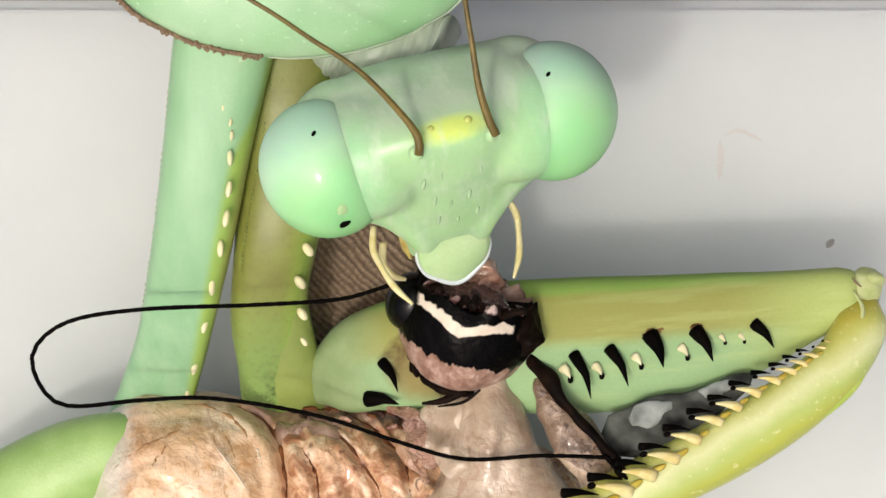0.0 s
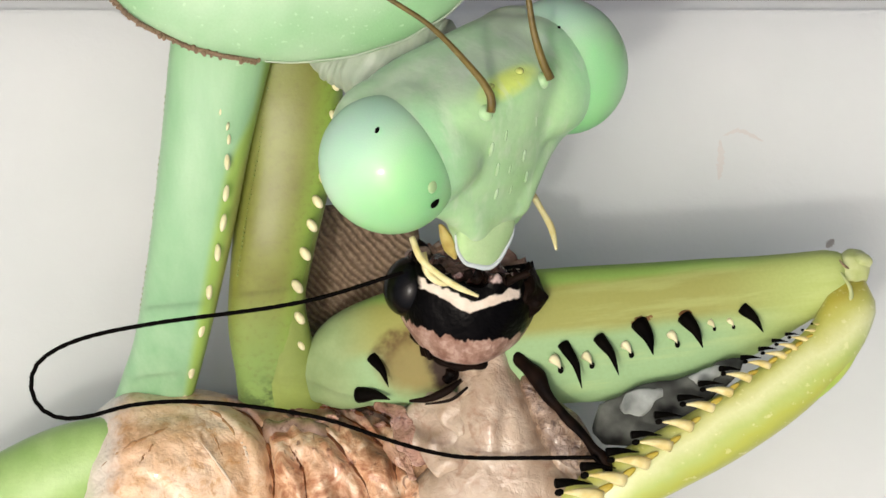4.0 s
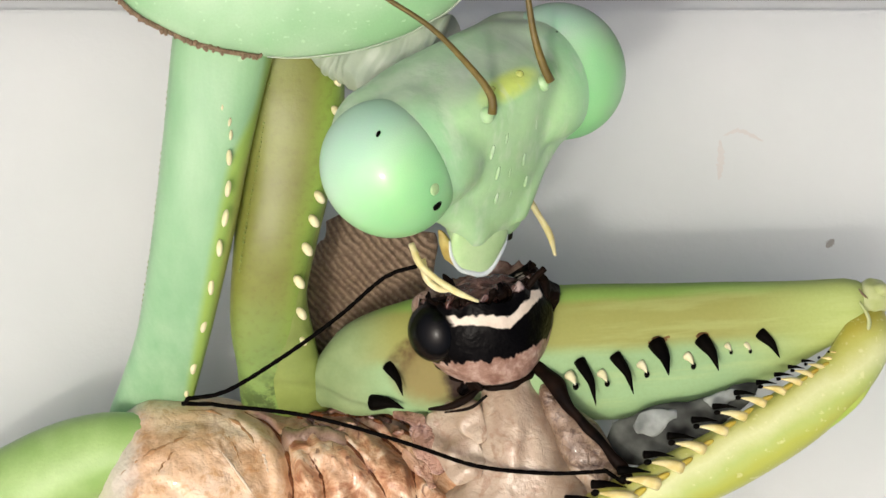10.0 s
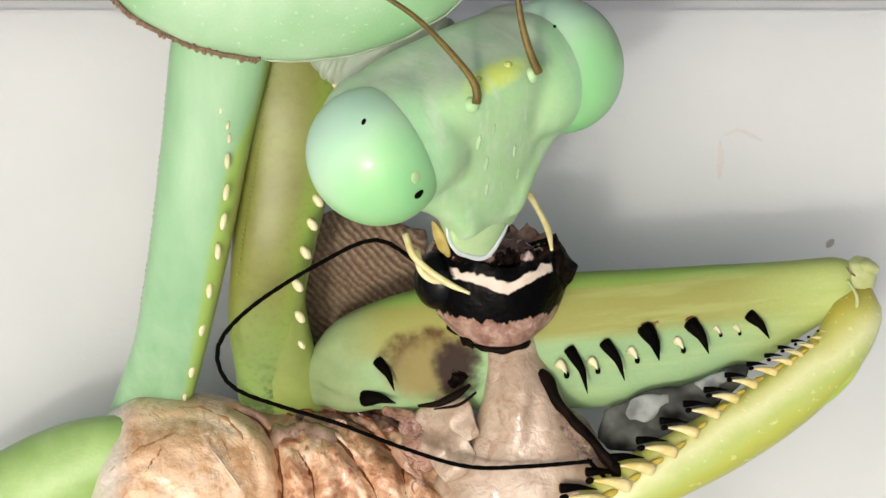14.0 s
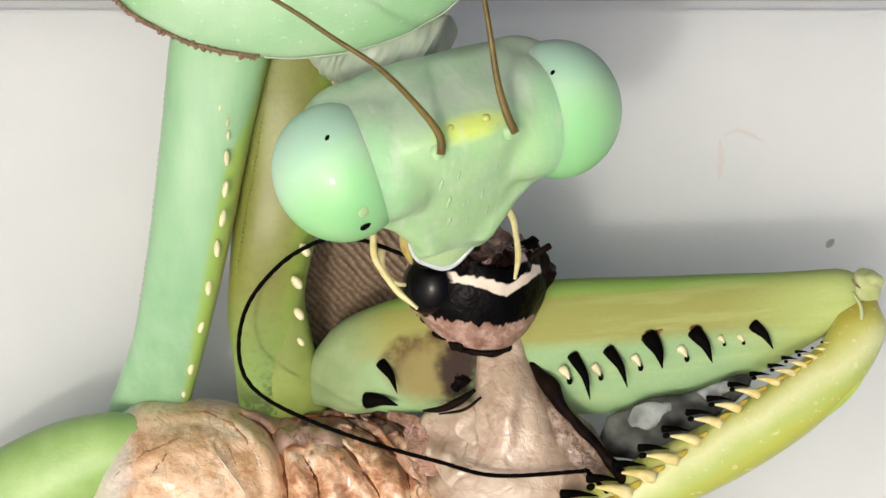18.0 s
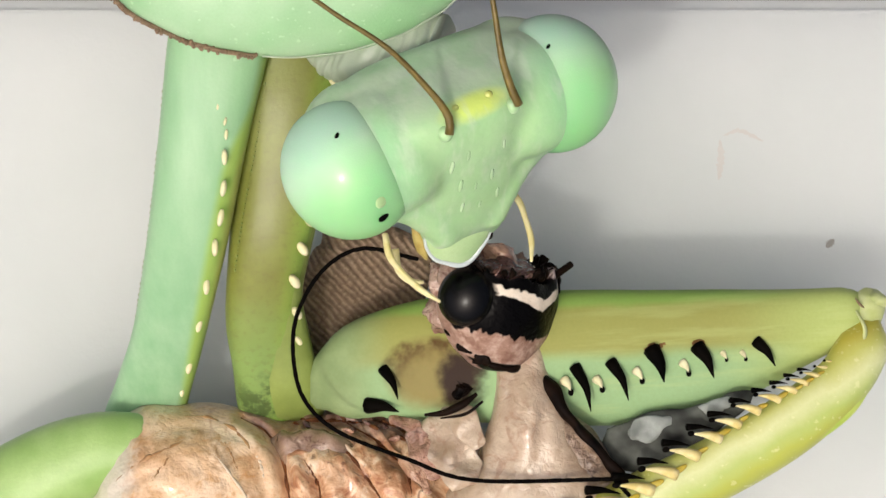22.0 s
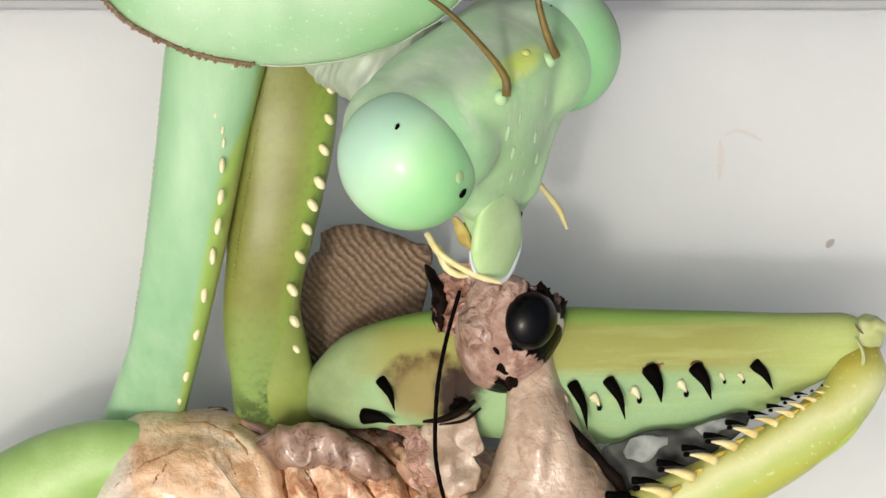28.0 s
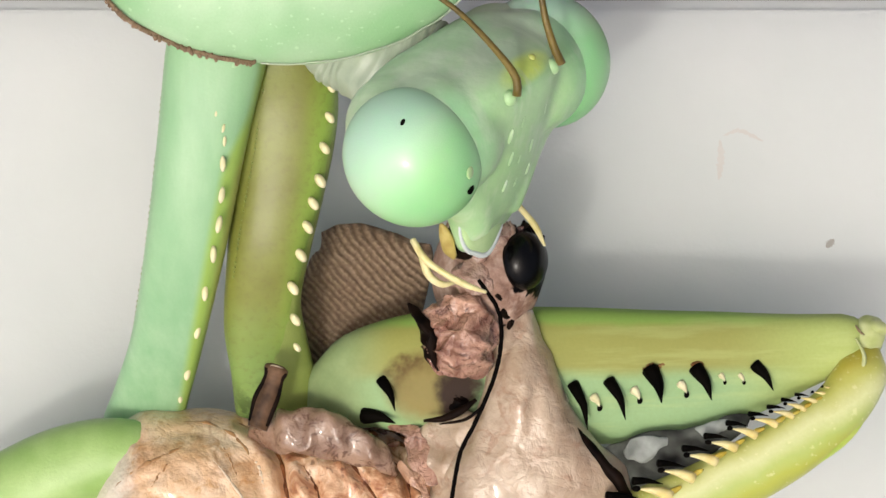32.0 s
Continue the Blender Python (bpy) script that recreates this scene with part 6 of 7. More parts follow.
    walk(lip, [
        (0, pose(0.00 * MM, 0.00 * MM, 0.00 * MM)), (1, pose(0.00 * MM, 0.00 * MM, 0.00 * MM)), (2, pose(0.00 * MM, 0.00 * MM, 0.00 * MM)), (3, pose(-0.31 * MM, 0.14 * MM, 0.06 * MM)), (6, pose(-0.14 * MM, 0.25 * MM, 0.10 * MM)),
        (7, pose(-0.07 * MM, 0.12 * MM, 0.05 * MM)), (8, pose(0.00 * MM, 0.00 * MM, 0.00 * MM)), (9, pose(-0.30 * MM, 0.13 * MM, 0.05 * MM)), (10, pose(-0.43 * MM, 0.27 * MM, 0.11 * MM)), (11, pose(-0.28 * MM, 0.27 * MM, 0.11 * MM)),
        (13, pose(-0.26 * MM, 0.41 * MM, 0.16 * MM)), (14, pose(-0.22 * MM, 0.38 * MM, 0.15 * MM)), (17, pose(-0.17 * MM, 0.43 * MM, 0.17 * MM)), (18, pose(-0.18 * MM, 0.47 * MM, 0.19 * MM)), (19, pose(-0.23 * MM, 0.37 * MM, 0.15 * MM)),
        (20, pose(-0.20 * MM, 0.14 * MM, 0.06 * MM)), (21, pose(-0.19 * MM, 0.23 * MM, 0.09 * MM)), (22, pose(-0.19 * MM, 0.35 * MM, 0.14 * MM)), (23, pose(-0.23 * MM, 0.46 * MM, 0.18 * MM)), (24, pose(-0.15 * MM, 0.63 * MM, 0.25 * MM)),
        (25, pose(-0.02 * MM, 0.58 * MM, 0.23 * MM)), (25.5, pose(-0.16 * MM, 0.57 * MM, 0.23 * MM)), (27.5, pose(-0.37 * MM, 0.30 * MM, 0.12 * MM)), (28, pose(-0.68 * MM, -0.20 * MM, -0.08 * MM)), (28.5, pose(-0.27 * MM, 0.30 * MM, 0.12 * MM)),
        (29, pose(-0.16 * MM, 0.41 * MM, 0.16 * MM)), (30, pose(-0.26 * MM, 0.50 * MM, 0.20 * MM)), (31, pose(-0.31 * MM, 0.38 * MM, 0.15 * MM)), (32, pose(-0.23 * MM, 0.44 * MM, 0.18 * MM)),
    ])
    walk(feelers[0], [
        (0, pose(-0.846 * MM, -0.157 * MM, 1.945 * MM, -0.0, -0.0, 0.0)), (0.5, pose(-0.846 * MM, -0.157 * MM, 1.945 * MM, 2.4, 2.6, 2.1)), (1, pose(-0.846 * MM, -0.157 * MM, 1.945 * MM, 3.1, 4.1, 3.0)),
        (1.5, pose(-0.846 * MM, -0.157 * MM, 1.945 * MM, 5.2, -0.3, -5.3)), (2, pose(-0.846 * MM, -0.157 * MM, 1.945 * MM, 10.2, -10.6, -12.1)), (2.5, pose(-0.846 * MM, -0.157 * MM, 1.945 * MM, 15.5, -16.6, -18.6)),
        (3, pose(-0.846 * MM, -0.157 * MM, 1.945 * MM, 12.7, -20.1, -15.9)), (3.5, pose(-0.846 * MM, -0.157 * MM, 1.945 * MM, 12.5, -19.7, -18.5)), (5.5, pose(-0.846 * MM, -0.157 * MM, 1.945 * MM, 7.0, -18.0, -10.6)),
        (6, pose(-0.846 * MM, -0.157 * MM, 1.945 * MM, 5.9, -14.4, -5.6)), (6.5, pose(-0.846 * MM, -0.157 * MM, 1.945 * MM, 0.8, -7.6, 3.3)), (7, pose(-0.846 * MM, -0.157 * MM, 1.945 * MM, 3.5, -4.4, -2.8)),
        (7.5, pose(-0.846 * MM, -0.157 * MM, 1.945 * MM, -0.5, 2.1, 6.8)), (8, pose(-0.846 * MM, -0.157 * MM, 1.945 * MM, 2.7, -4.2, -0.1)), (8.5, pose(-0.846 * MM, -0.157 * MM, 1.945 * MM, 6.1, -9.8, -7.3)),
        (9, pose(-0.846 * MM, -0.157 * MM, 1.945 * MM, 9.8, -13.6, -12.0)), (9.5, pose(-0.846 * MM, -0.157 * MM, 1.945 * MM, 8.3, -17.2, -13.2)), (10, pose(-0.846 * MM, -0.157 * MM, 1.945 * MM, 13.0, -21.0, -18.4)),
        (10.5, pose(-0.846 * MM, -0.157 * MM, 1.945 * MM, 15.9, -17.1, -20.1)), (11, pose(-0.846 * MM, -0.157 * MM, 1.945 * MM, 15.2, -17.8, -20.9)), (11.5, pose(-0.846 * MM, -0.157 * MM, 1.945 * MM, 10.8, -18.9, -16.9)),
        (12, pose(-0.846 * MM, -0.157 * MM, 1.945 * MM, 10.8, -18.1, -17.5)), (12.5, pose(-0.846 * MM, -0.157 * MM, 1.945 * MM, 11.4, -18.6, -18.3)), (13, pose(-0.846 * MM, -0.157 * MM, 1.945 * MM, 8.2, -19.2, -15.2)),
        (13.5, pose(-0.846 * MM, -0.157 * MM, 1.945 * MM, 7.9, -18.2, -17.4)), (14, pose(-0.846 * MM, -0.157 * MM, 1.945 * MM, 13.8, -17.2, -15.8)), (14.5, pose(-0.846 * MM, -0.157 * MM, 1.945 * MM, 11.5, -19.0, -12.5)),
        (16.5, pose(-0.846 * MM, -0.157 * MM, 1.945 * MM, 3.0, -14.4, -5.1)), (17, pose(-0.846 * MM, -0.157 * MM, 1.945 * MM, 2.3, -13.5, -6.3)), (17.5, pose(-0.846 * MM, -0.157 * MM, 1.945 * MM, 1.8, -8.6, -0.5)),
        (18, pose(-0.846 * MM, -0.157 * MM, 1.945 * MM, 0.2, -7.5, -2.1)), (18.5, pose(-0.846 * MM, -0.157 * MM, 1.945 * MM, 1.4, -11.8, -7.1)), (19, pose(-0.846 * MM, -0.157 * MM, 1.945 * MM, 5.0, -11.7, -9.8)),
        (19.5, pose(-0.846 * MM, -0.157 * MM, 1.945 * MM, 8.8, -13.5, -8.3)), (20, pose(-0.846 * MM, -0.157 * MM, 1.945 * MM, 6.7, -14.1, -3.9)), (20.5, pose(-0.846 * MM, -0.157 * MM, 1.945 * MM, 2.6, -9.3, -0.6)),
        (21, pose(-0.846 * MM, -0.157 * MM, 1.945 * MM, 5.9, -8.4, -6.9)), (21.5, pose(-0.846 * MM, -0.157 * MM, 1.945 * MM, 5.2, -10.4, -9.2)), (22, pose(-0.846 * MM, -0.157 * MM, 1.945 * MM, 5.1, -10.4, -9.4)),
        (22.5, pose(-0.846 * MM, -0.157 * MM, 1.945 * MM, 6.2, -10.0, -10.7)), (23, pose(-0.846 * MM, -0.157 * MM, 1.945 * MM, 3.6, -15.1, -13.9)), (23.5, pose(-0.846 * MM, -0.157 * MM, 1.945 * MM, 4.5, -22.1, -20.7)),
        (24, pose(-0.846 * MM, -0.157 * MM, 1.945 * MM, 8.8, -25.8, -25.0)), (24.5, pose(-0.846 * MM, -0.157 * MM, 1.945 * MM, 9.0, -31.2, -33.1)), (25, pose(-0.846 * MM, -0.157 * MM, 1.945 * MM, 16.6, -41.9, -38.3)),
        (25.5, pose(-0.846 * MM, -0.157 * MM, 1.945 * MM, 21.7, -37.3, -35.6)), (27.5, pose(-0.846 * MM, -0.157 * MM, 1.945 * MM, 17.3, -34.8, -34.3)), (28, pose(-0.846 * MM, -0.157 * MM, 1.945 * MM, 15.2, -23.7, -26.5)),
        (28.5, pose(-0.846 * MM, -0.157 * MM, 1.945 * MM, 12.4, -26.6, -24.6)), (29, pose(-0.846 * MM, -0.157 * MM, 1.945 * MM, 12.7, -27.9, -24.3)), (29.5, pose(-0.846 * MM, -0.157 * MM, 1.945 * MM, 12.1, -31.0, -24.6)),
        (30, pose(-0.846 * MM, -0.157 * MM, 1.945 * MM, 12.9, -27.2, -21.5)), (30.5, pose(-0.846 * MM, -0.157 * MM, 1.945 * MM, 11.0, -33.5, -17.1)), (31, pose(-0.846 * MM, -0.157 * MM, 1.945 * MM, 12.7, -30.8, -19.8)),
        (31.5, pose(-0.846 * MM, -0.157 * MM, 1.945 * MM, 15.7, -39.4, -23.2)), (32, pose(-0.846 * MM, -0.157 * MM, 1.945 * MM, 16.8, -32.8, -25.9)),
    ])
    walk(pupils[0], [
        (0, pose(-2.667 * MM, 0, 0, 1.9, -8.8, -14.6)), (0.5, pose(-2.667 * MM, 0, 0, 3.6, -5.7, -12.8)), (1, pose(-2.667 * MM, 0, 0, 3.8, -4.0, -11.9)),
        (1.5, pose(-2.667 * MM, 0, 0, 7.0, -7.7, -20.6)), (2, pose(-2.667 * MM, 0, 0, 14.8, -16.3, -28.6)), (2.5, pose(-2.667 * MM, 0, 0, 21.9, -20.5, -36.0)),
        (3, pose(-2.667 * MM, 0, 0, 20.3, -24.7, -33.7)), (3.5, pose(-2.667 * MM, 0, 0, 19.9, -24.3, -36.1)), (5.5, pose(-2.667 * MM, 0, 0, 13.9, -24.3, -27.6)),
        (6, pose(-2.667 * MM, 0, 0, 11.7, -21.1, -22.0)), (6.5, pose(-2.667 * MM, 0, 0, 4.6, -16.0, -11.9)), (7, pose(-2.667 * MM, 0, 0, 6.4, -12.2, -18.1)),
        (7.5, pose(-2.667 * MM, 0, 0, 0.9, -6.9, -7.7)), (8, pose(-2.667 * MM, 0, 0, 5.7, -12.2, -15.3)), (8.5, pose(-2.667 * MM, 0, 0, 10.5, -16.6, -23.3)),
        (9, pose(-2.667 * MM, 0, 0, 15.3, -19.3, -28.8)), (9.5, pose(-2.667 * MM, 0, 0, 15.0, -23.2, -30.2)), (10, pose(-2.667 * MM, 0, 0, 20.8, -25.4, -36.3)),
        (10.5, pose(-2.667 * MM, 0, 0, 22.4, -20.9, -37.7)), (11, pose(-2.667 * MM, 0, 0, 21.9, -21.8, -38.5)), (11.5, pose(-2.667 * MM, 0, 0, 18.0, -24.1, -34.3)),
        (12, pose(-2.667 * MM, 0, 0, 17.7, -23.4, -34.8)), (12.5, pose(-2.667 * MM, 0, 0, 18.4, -23.6, -35.8)), (13, pose(-2.667 * MM, 0, 0, 15.5, -25.1, -32.5)),
        (13.5, pose(-2.667 * MM, 0, 0, 14.9, -24.3, -34.5)), (14, pose(-2.667 * MM, 0, 0, 20.4, -21.7, -33.2)), (14.5, pose(-2.667 * MM, 0, 0, 18.6, -24.0, -30.0)),
        (16.5, pose(-2.667 * MM, 0, 0, 8.8, -22.0, -21.2)), (17, pose(-2.667 * MM, 0, 0, 7.8, -21.2, -22.2)), (17.5, pose(-2.667 * MM, 0, 0, 5.9, -16.7, -15.8)),
        (18, pose(-2.667 * MM, 0, 0, 4.0, -16.0, -17.2)), (18.5, pose(-2.667 * MM, 0, 0, 6.5, -19.9, -22.7)), (19, pose(-2.667 * MM, 0, 0, 10.0, -18.8, -25.8)),
        (19.5, pose(-2.667 * MM, 0, 0, 14.3, -19.5, -24.9)), (20, pose(-2.667 * MM, 0, 0, 12.4, -20.6, -20.4)), (20.5, pose(-2.667 * MM, 0, 0, 6.9, -17.1, -16.1)),
        (21, pose(-2.667 * MM, 0, 0, 10.0, -15.4, -22.7)), (21.5, pose(-2.667 * MM, 0, 0, 9.8, -17.5, -25.1)), (22, pose(-2.667 * MM, 0, 0, 9.7, -17.5, -25.3)),
        (22.5, pose(-2.667 * MM, 0, 0, 10.7, -16.8, -26.7)), (23, pose(-2.667 * MM, 0, 0, 9.6, -22.4, -30.1)), (23.5, pose(-2.667 * MM, 0, 0, 12.8, -28.9, -38.0)),
        (24, pose(-2.667 * MM, 0, 0, 18.4, -31.2, -43.4)), (24.5, pose(-2.667 * MM, 0, 0, 20.7, -36.2, -52.6)), (25, pose(-2.667 * MM, 0, 0, 33.3, -44.0, -61.4)),
        (25.5, pose(-2.667 * MM, 0, 0, 35.8, -38.3, -57.1)), (27.5, pose(-2.667 * MM, 0, 0, 30.4, -37.2, -55.2)), (28, pose(-2.667 * MM, 0, 0, 24.0, -27.4, -44.9)),
        (28.5, pose(-2.667 * MM, 0, 0, 22.3, -31.0, -43.4)), (29, pose(-2.667 * MM, 0, 0, 23.1, -32.1, -43.4)), (29.5, pose(-2.667 * MM, 0, 0, 23.7, -35.1, -44.3)),
        (30, pose(-2.667 * MM, 0, 0, 23.0, -31.4, -40.4)), (30.5, pose(-2.667 * MM, 0, 0, 23.7, -37.9, -37.4)), (31, pose(-2.667 * MM, 0, 0, 24.3, -34.9, -39.5)),
        (31.5, pose(-2.667 * MM, 0, 0, 31.0, -42.0, -45.4)), (32, pose(-2.667 * MM, 0, 0, 29.0, -35.5, -46.3)),
    ])
    walk(feelers[1], [
        (0, pose(0.846 * MM, -0.157 * MM, 1.945 * MM, -0.0, -0.0, 0.0)), (0.5, pose(0.846 * MM, -0.157 * MM, 1.945 * MM, 2.4, 2.6, 2.1)), (1, pose(0.846 * MM, -0.157 * MM, 1.945 * MM, 3.1, 4.1, 3.0)),
        (1.5, pose(0.846 * MM, -0.157 * MM, 1.945 * MM, 5.2, -0.3, -5.3)), (2, pose(0.846 * MM, -0.157 * MM, 1.945 * MM, 10.2, -10.6, -12.1)), (2.5, pose(0.846 * MM, -0.157 * MM, 1.945 * MM, 15.5, -16.6, -18.6)),
        (3, pose(0.846 * MM, -0.157 * MM, 1.945 * MM, 12.7, -20.1, -15.9)), (3.5, pose(0.846 * MM, -0.157 * MM, 1.945 * MM, 12.5, -19.7, -18.5)), (5.5, pose(0.846 * MM, -0.157 * MM, 1.945 * MM, 7.0, -18.0, -10.6)),
        (6, pose(0.846 * MM, -0.157 * MM, 1.945 * MM, 5.9, -14.4, -5.6)), (6.5, pose(0.846 * MM, -0.157 * MM, 1.945 * MM, 0.8, -7.6, 3.3)), (7, pose(0.846 * MM, -0.157 * MM, 1.945 * MM, 3.5, -4.4, -2.8)),
        (7.5, pose(0.846 * MM, -0.157 * MM, 1.945 * MM, -0.5, 2.1, 6.8)), (8, pose(0.846 * MM, -0.157 * MM, 1.945 * MM, 2.7, -4.2, -0.1)), (8.5, pose(0.846 * MM, -0.157 * MM, 1.945 * MM, 6.1, -9.8, -7.3)),
        (9, pose(0.846 * MM, -0.157 * MM, 1.945 * MM, 9.8, -13.6, -12.0)), (9.5, pose(0.846 * MM, -0.157 * MM, 1.945 * MM, 8.3, -17.2, -13.2)), (10, pose(0.846 * MM, -0.157 * MM, 1.945 * MM, 13.0, -21.0, -18.4)),
        (10.5, pose(0.846 * MM, -0.157 * MM, 1.945 * MM, 15.9, -17.1, -20.1)), (11, pose(0.846 * MM, -0.157 * MM, 1.945 * MM, 15.2, -17.8, -20.9)), (11.5, pose(0.846 * MM, -0.157 * MM, 1.945 * MM, 10.8, -18.9, -16.9)),
        (12, pose(0.846 * MM, -0.157 * MM, 1.945 * MM, 10.8, -18.1, -17.5)), (12.5, pose(0.846 * MM, -0.157 * MM, 1.945 * MM, 11.4, -18.6, -18.3)), (13, pose(0.846 * MM, -0.157 * MM, 1.945 * MM, 8.2, -19.2, -15.2)),
        (13.5, pose(0.846 * MM, -0.157 * MM, 1.945 * MM, 7.9, -18.2, -17.4)), (14, pose(0.846 * MM, -0.157 * MM, 1.945 * MM, 13.8, -17.2, -15.8)), (14.5, pose(0.846 * MM, -0.157 * MM, 1.945 * MM, 11.5, -19.0, -12.5)),
        (16.5, pose(0.846 * MM, -0.157 * MM, 1.945 * MM, 3.0, -14.4, -5.1)), (17, pose(0.846 * MM, -0.157 * MM, 1.945 * MM, 2.3, -13.5, -6.3)), (17.5, pose(0.846 * MM, -0.157 * MM, 1.945 * MM, 1.8, -8.6, -0.5)),
        (18, pose(0.846 * MM, -0.157 * MM, 1.945 * MM, 0.2, -7.5, -2.1)), (18.5, pose(0.846 * MM, -0.157 * MM, 1.945 * MM, 1.4, -11.8, -7.1)), (19, pose(0.846 * MM, -0.157 * MM, 1.945 * MM, 5.0, -11.7, -9.8)),
        (19.5, pose(0.846 * MM, -0.157 * MM, 1.945 * MM, 8.8, -13.5, -8.3)), (20, pose(0.846 * MM, -0.157 * MM, 1.945 * MM, 6.7, -14.1, -3.9)), (20.5, pose(0.846 * MM, -0.157 * MM, 1.945 * MM, 2.6, -9.3, -0.6)),
        (21, pose(0.846 * MM, -0.157 * MM, 1.945 * MM, 5.9, -8.4, -6.9)), (21.5, pose(0.846 * MM, -0.157 * MM, 1.945 * MM, 5.2, -10.4, -9.2)), (22, pose(0.846 * MM, -0.157 * MM, 1.945 * MM, 5.1, -10.4, -9.4)),
        (22.5, pose(0.846 * MM, -0.157 * MM, 1.945 * MM, 6.2, -10.0, -10.7)), (23, pose(0.846 * MM, -0.157 * MM, 1.945 * MM, 3.6, -15.1, -13.9)), (23.5, pose(0.846 * MM, -0.157 * MM, 1.945 * MM, 4.5, -22.1, -20.7)),
        (24, pose(0.846 * MM, -0.157 * MM, 1.945 * MM, 8.8, -25.8, -25.0)), (24.5, pose(0.846 * MM, -0.157 * MM, 1.945 * MM, 9.0, -31.2, -33.1)), (25, pose(0.846 * MM, -0.157 * MM, 1.945 * MM, 16.6, -41.9, -38.3)),
        (25.5, pose(0.846 * MM, -0.157 * MM, 1.945 * MM, 21.7, -37.3, -35.6)), (27.5, pose(0.846 * MM, -0.157 * MM, 1.945 * MM, 17.3, -34.8, -34.3)), (28, pose(0.846 * MM, -0.157 * MM, 1.945 * MM, 15.2, -23.7, -26.5)),
        (28.5, pose(0.846 * MM, -0.157 * MM, 1.945 * MM, 12.4, -26.6, -24.6)), (29, pose(0.846 * MM, -0.157 * MM, 1.945 * MM, 12.7, -27.9, -24.3)), (29.5, pose(0.846 * MM, -0.157 * MM, 1.945 * MM, 12.1, -31.0, -24.6)),
        (30, pose(0.846 * MM, -0.157 * MM, 1.945 * MM, 12.9, -27.2, -21.5)), (30.5, pose(0.846 * MM, -0.157 * MM, 1.945 * MM, 11.0, -33.5, -17.1)), (31, pose(0.846 * MM, -0.157 * MM, 1.945 * MM, 12.7, -30.8, -19.8)),
        (31.5, pose(0.846 * MM, -0.157 * MM, 1.945 * MM, 15.7, -39.4, -23.2)), (32, pose(0.846 * MM, -0.157 * MM, 1.945 * MM, 16.8, -32.8, -25.9)),
    ])
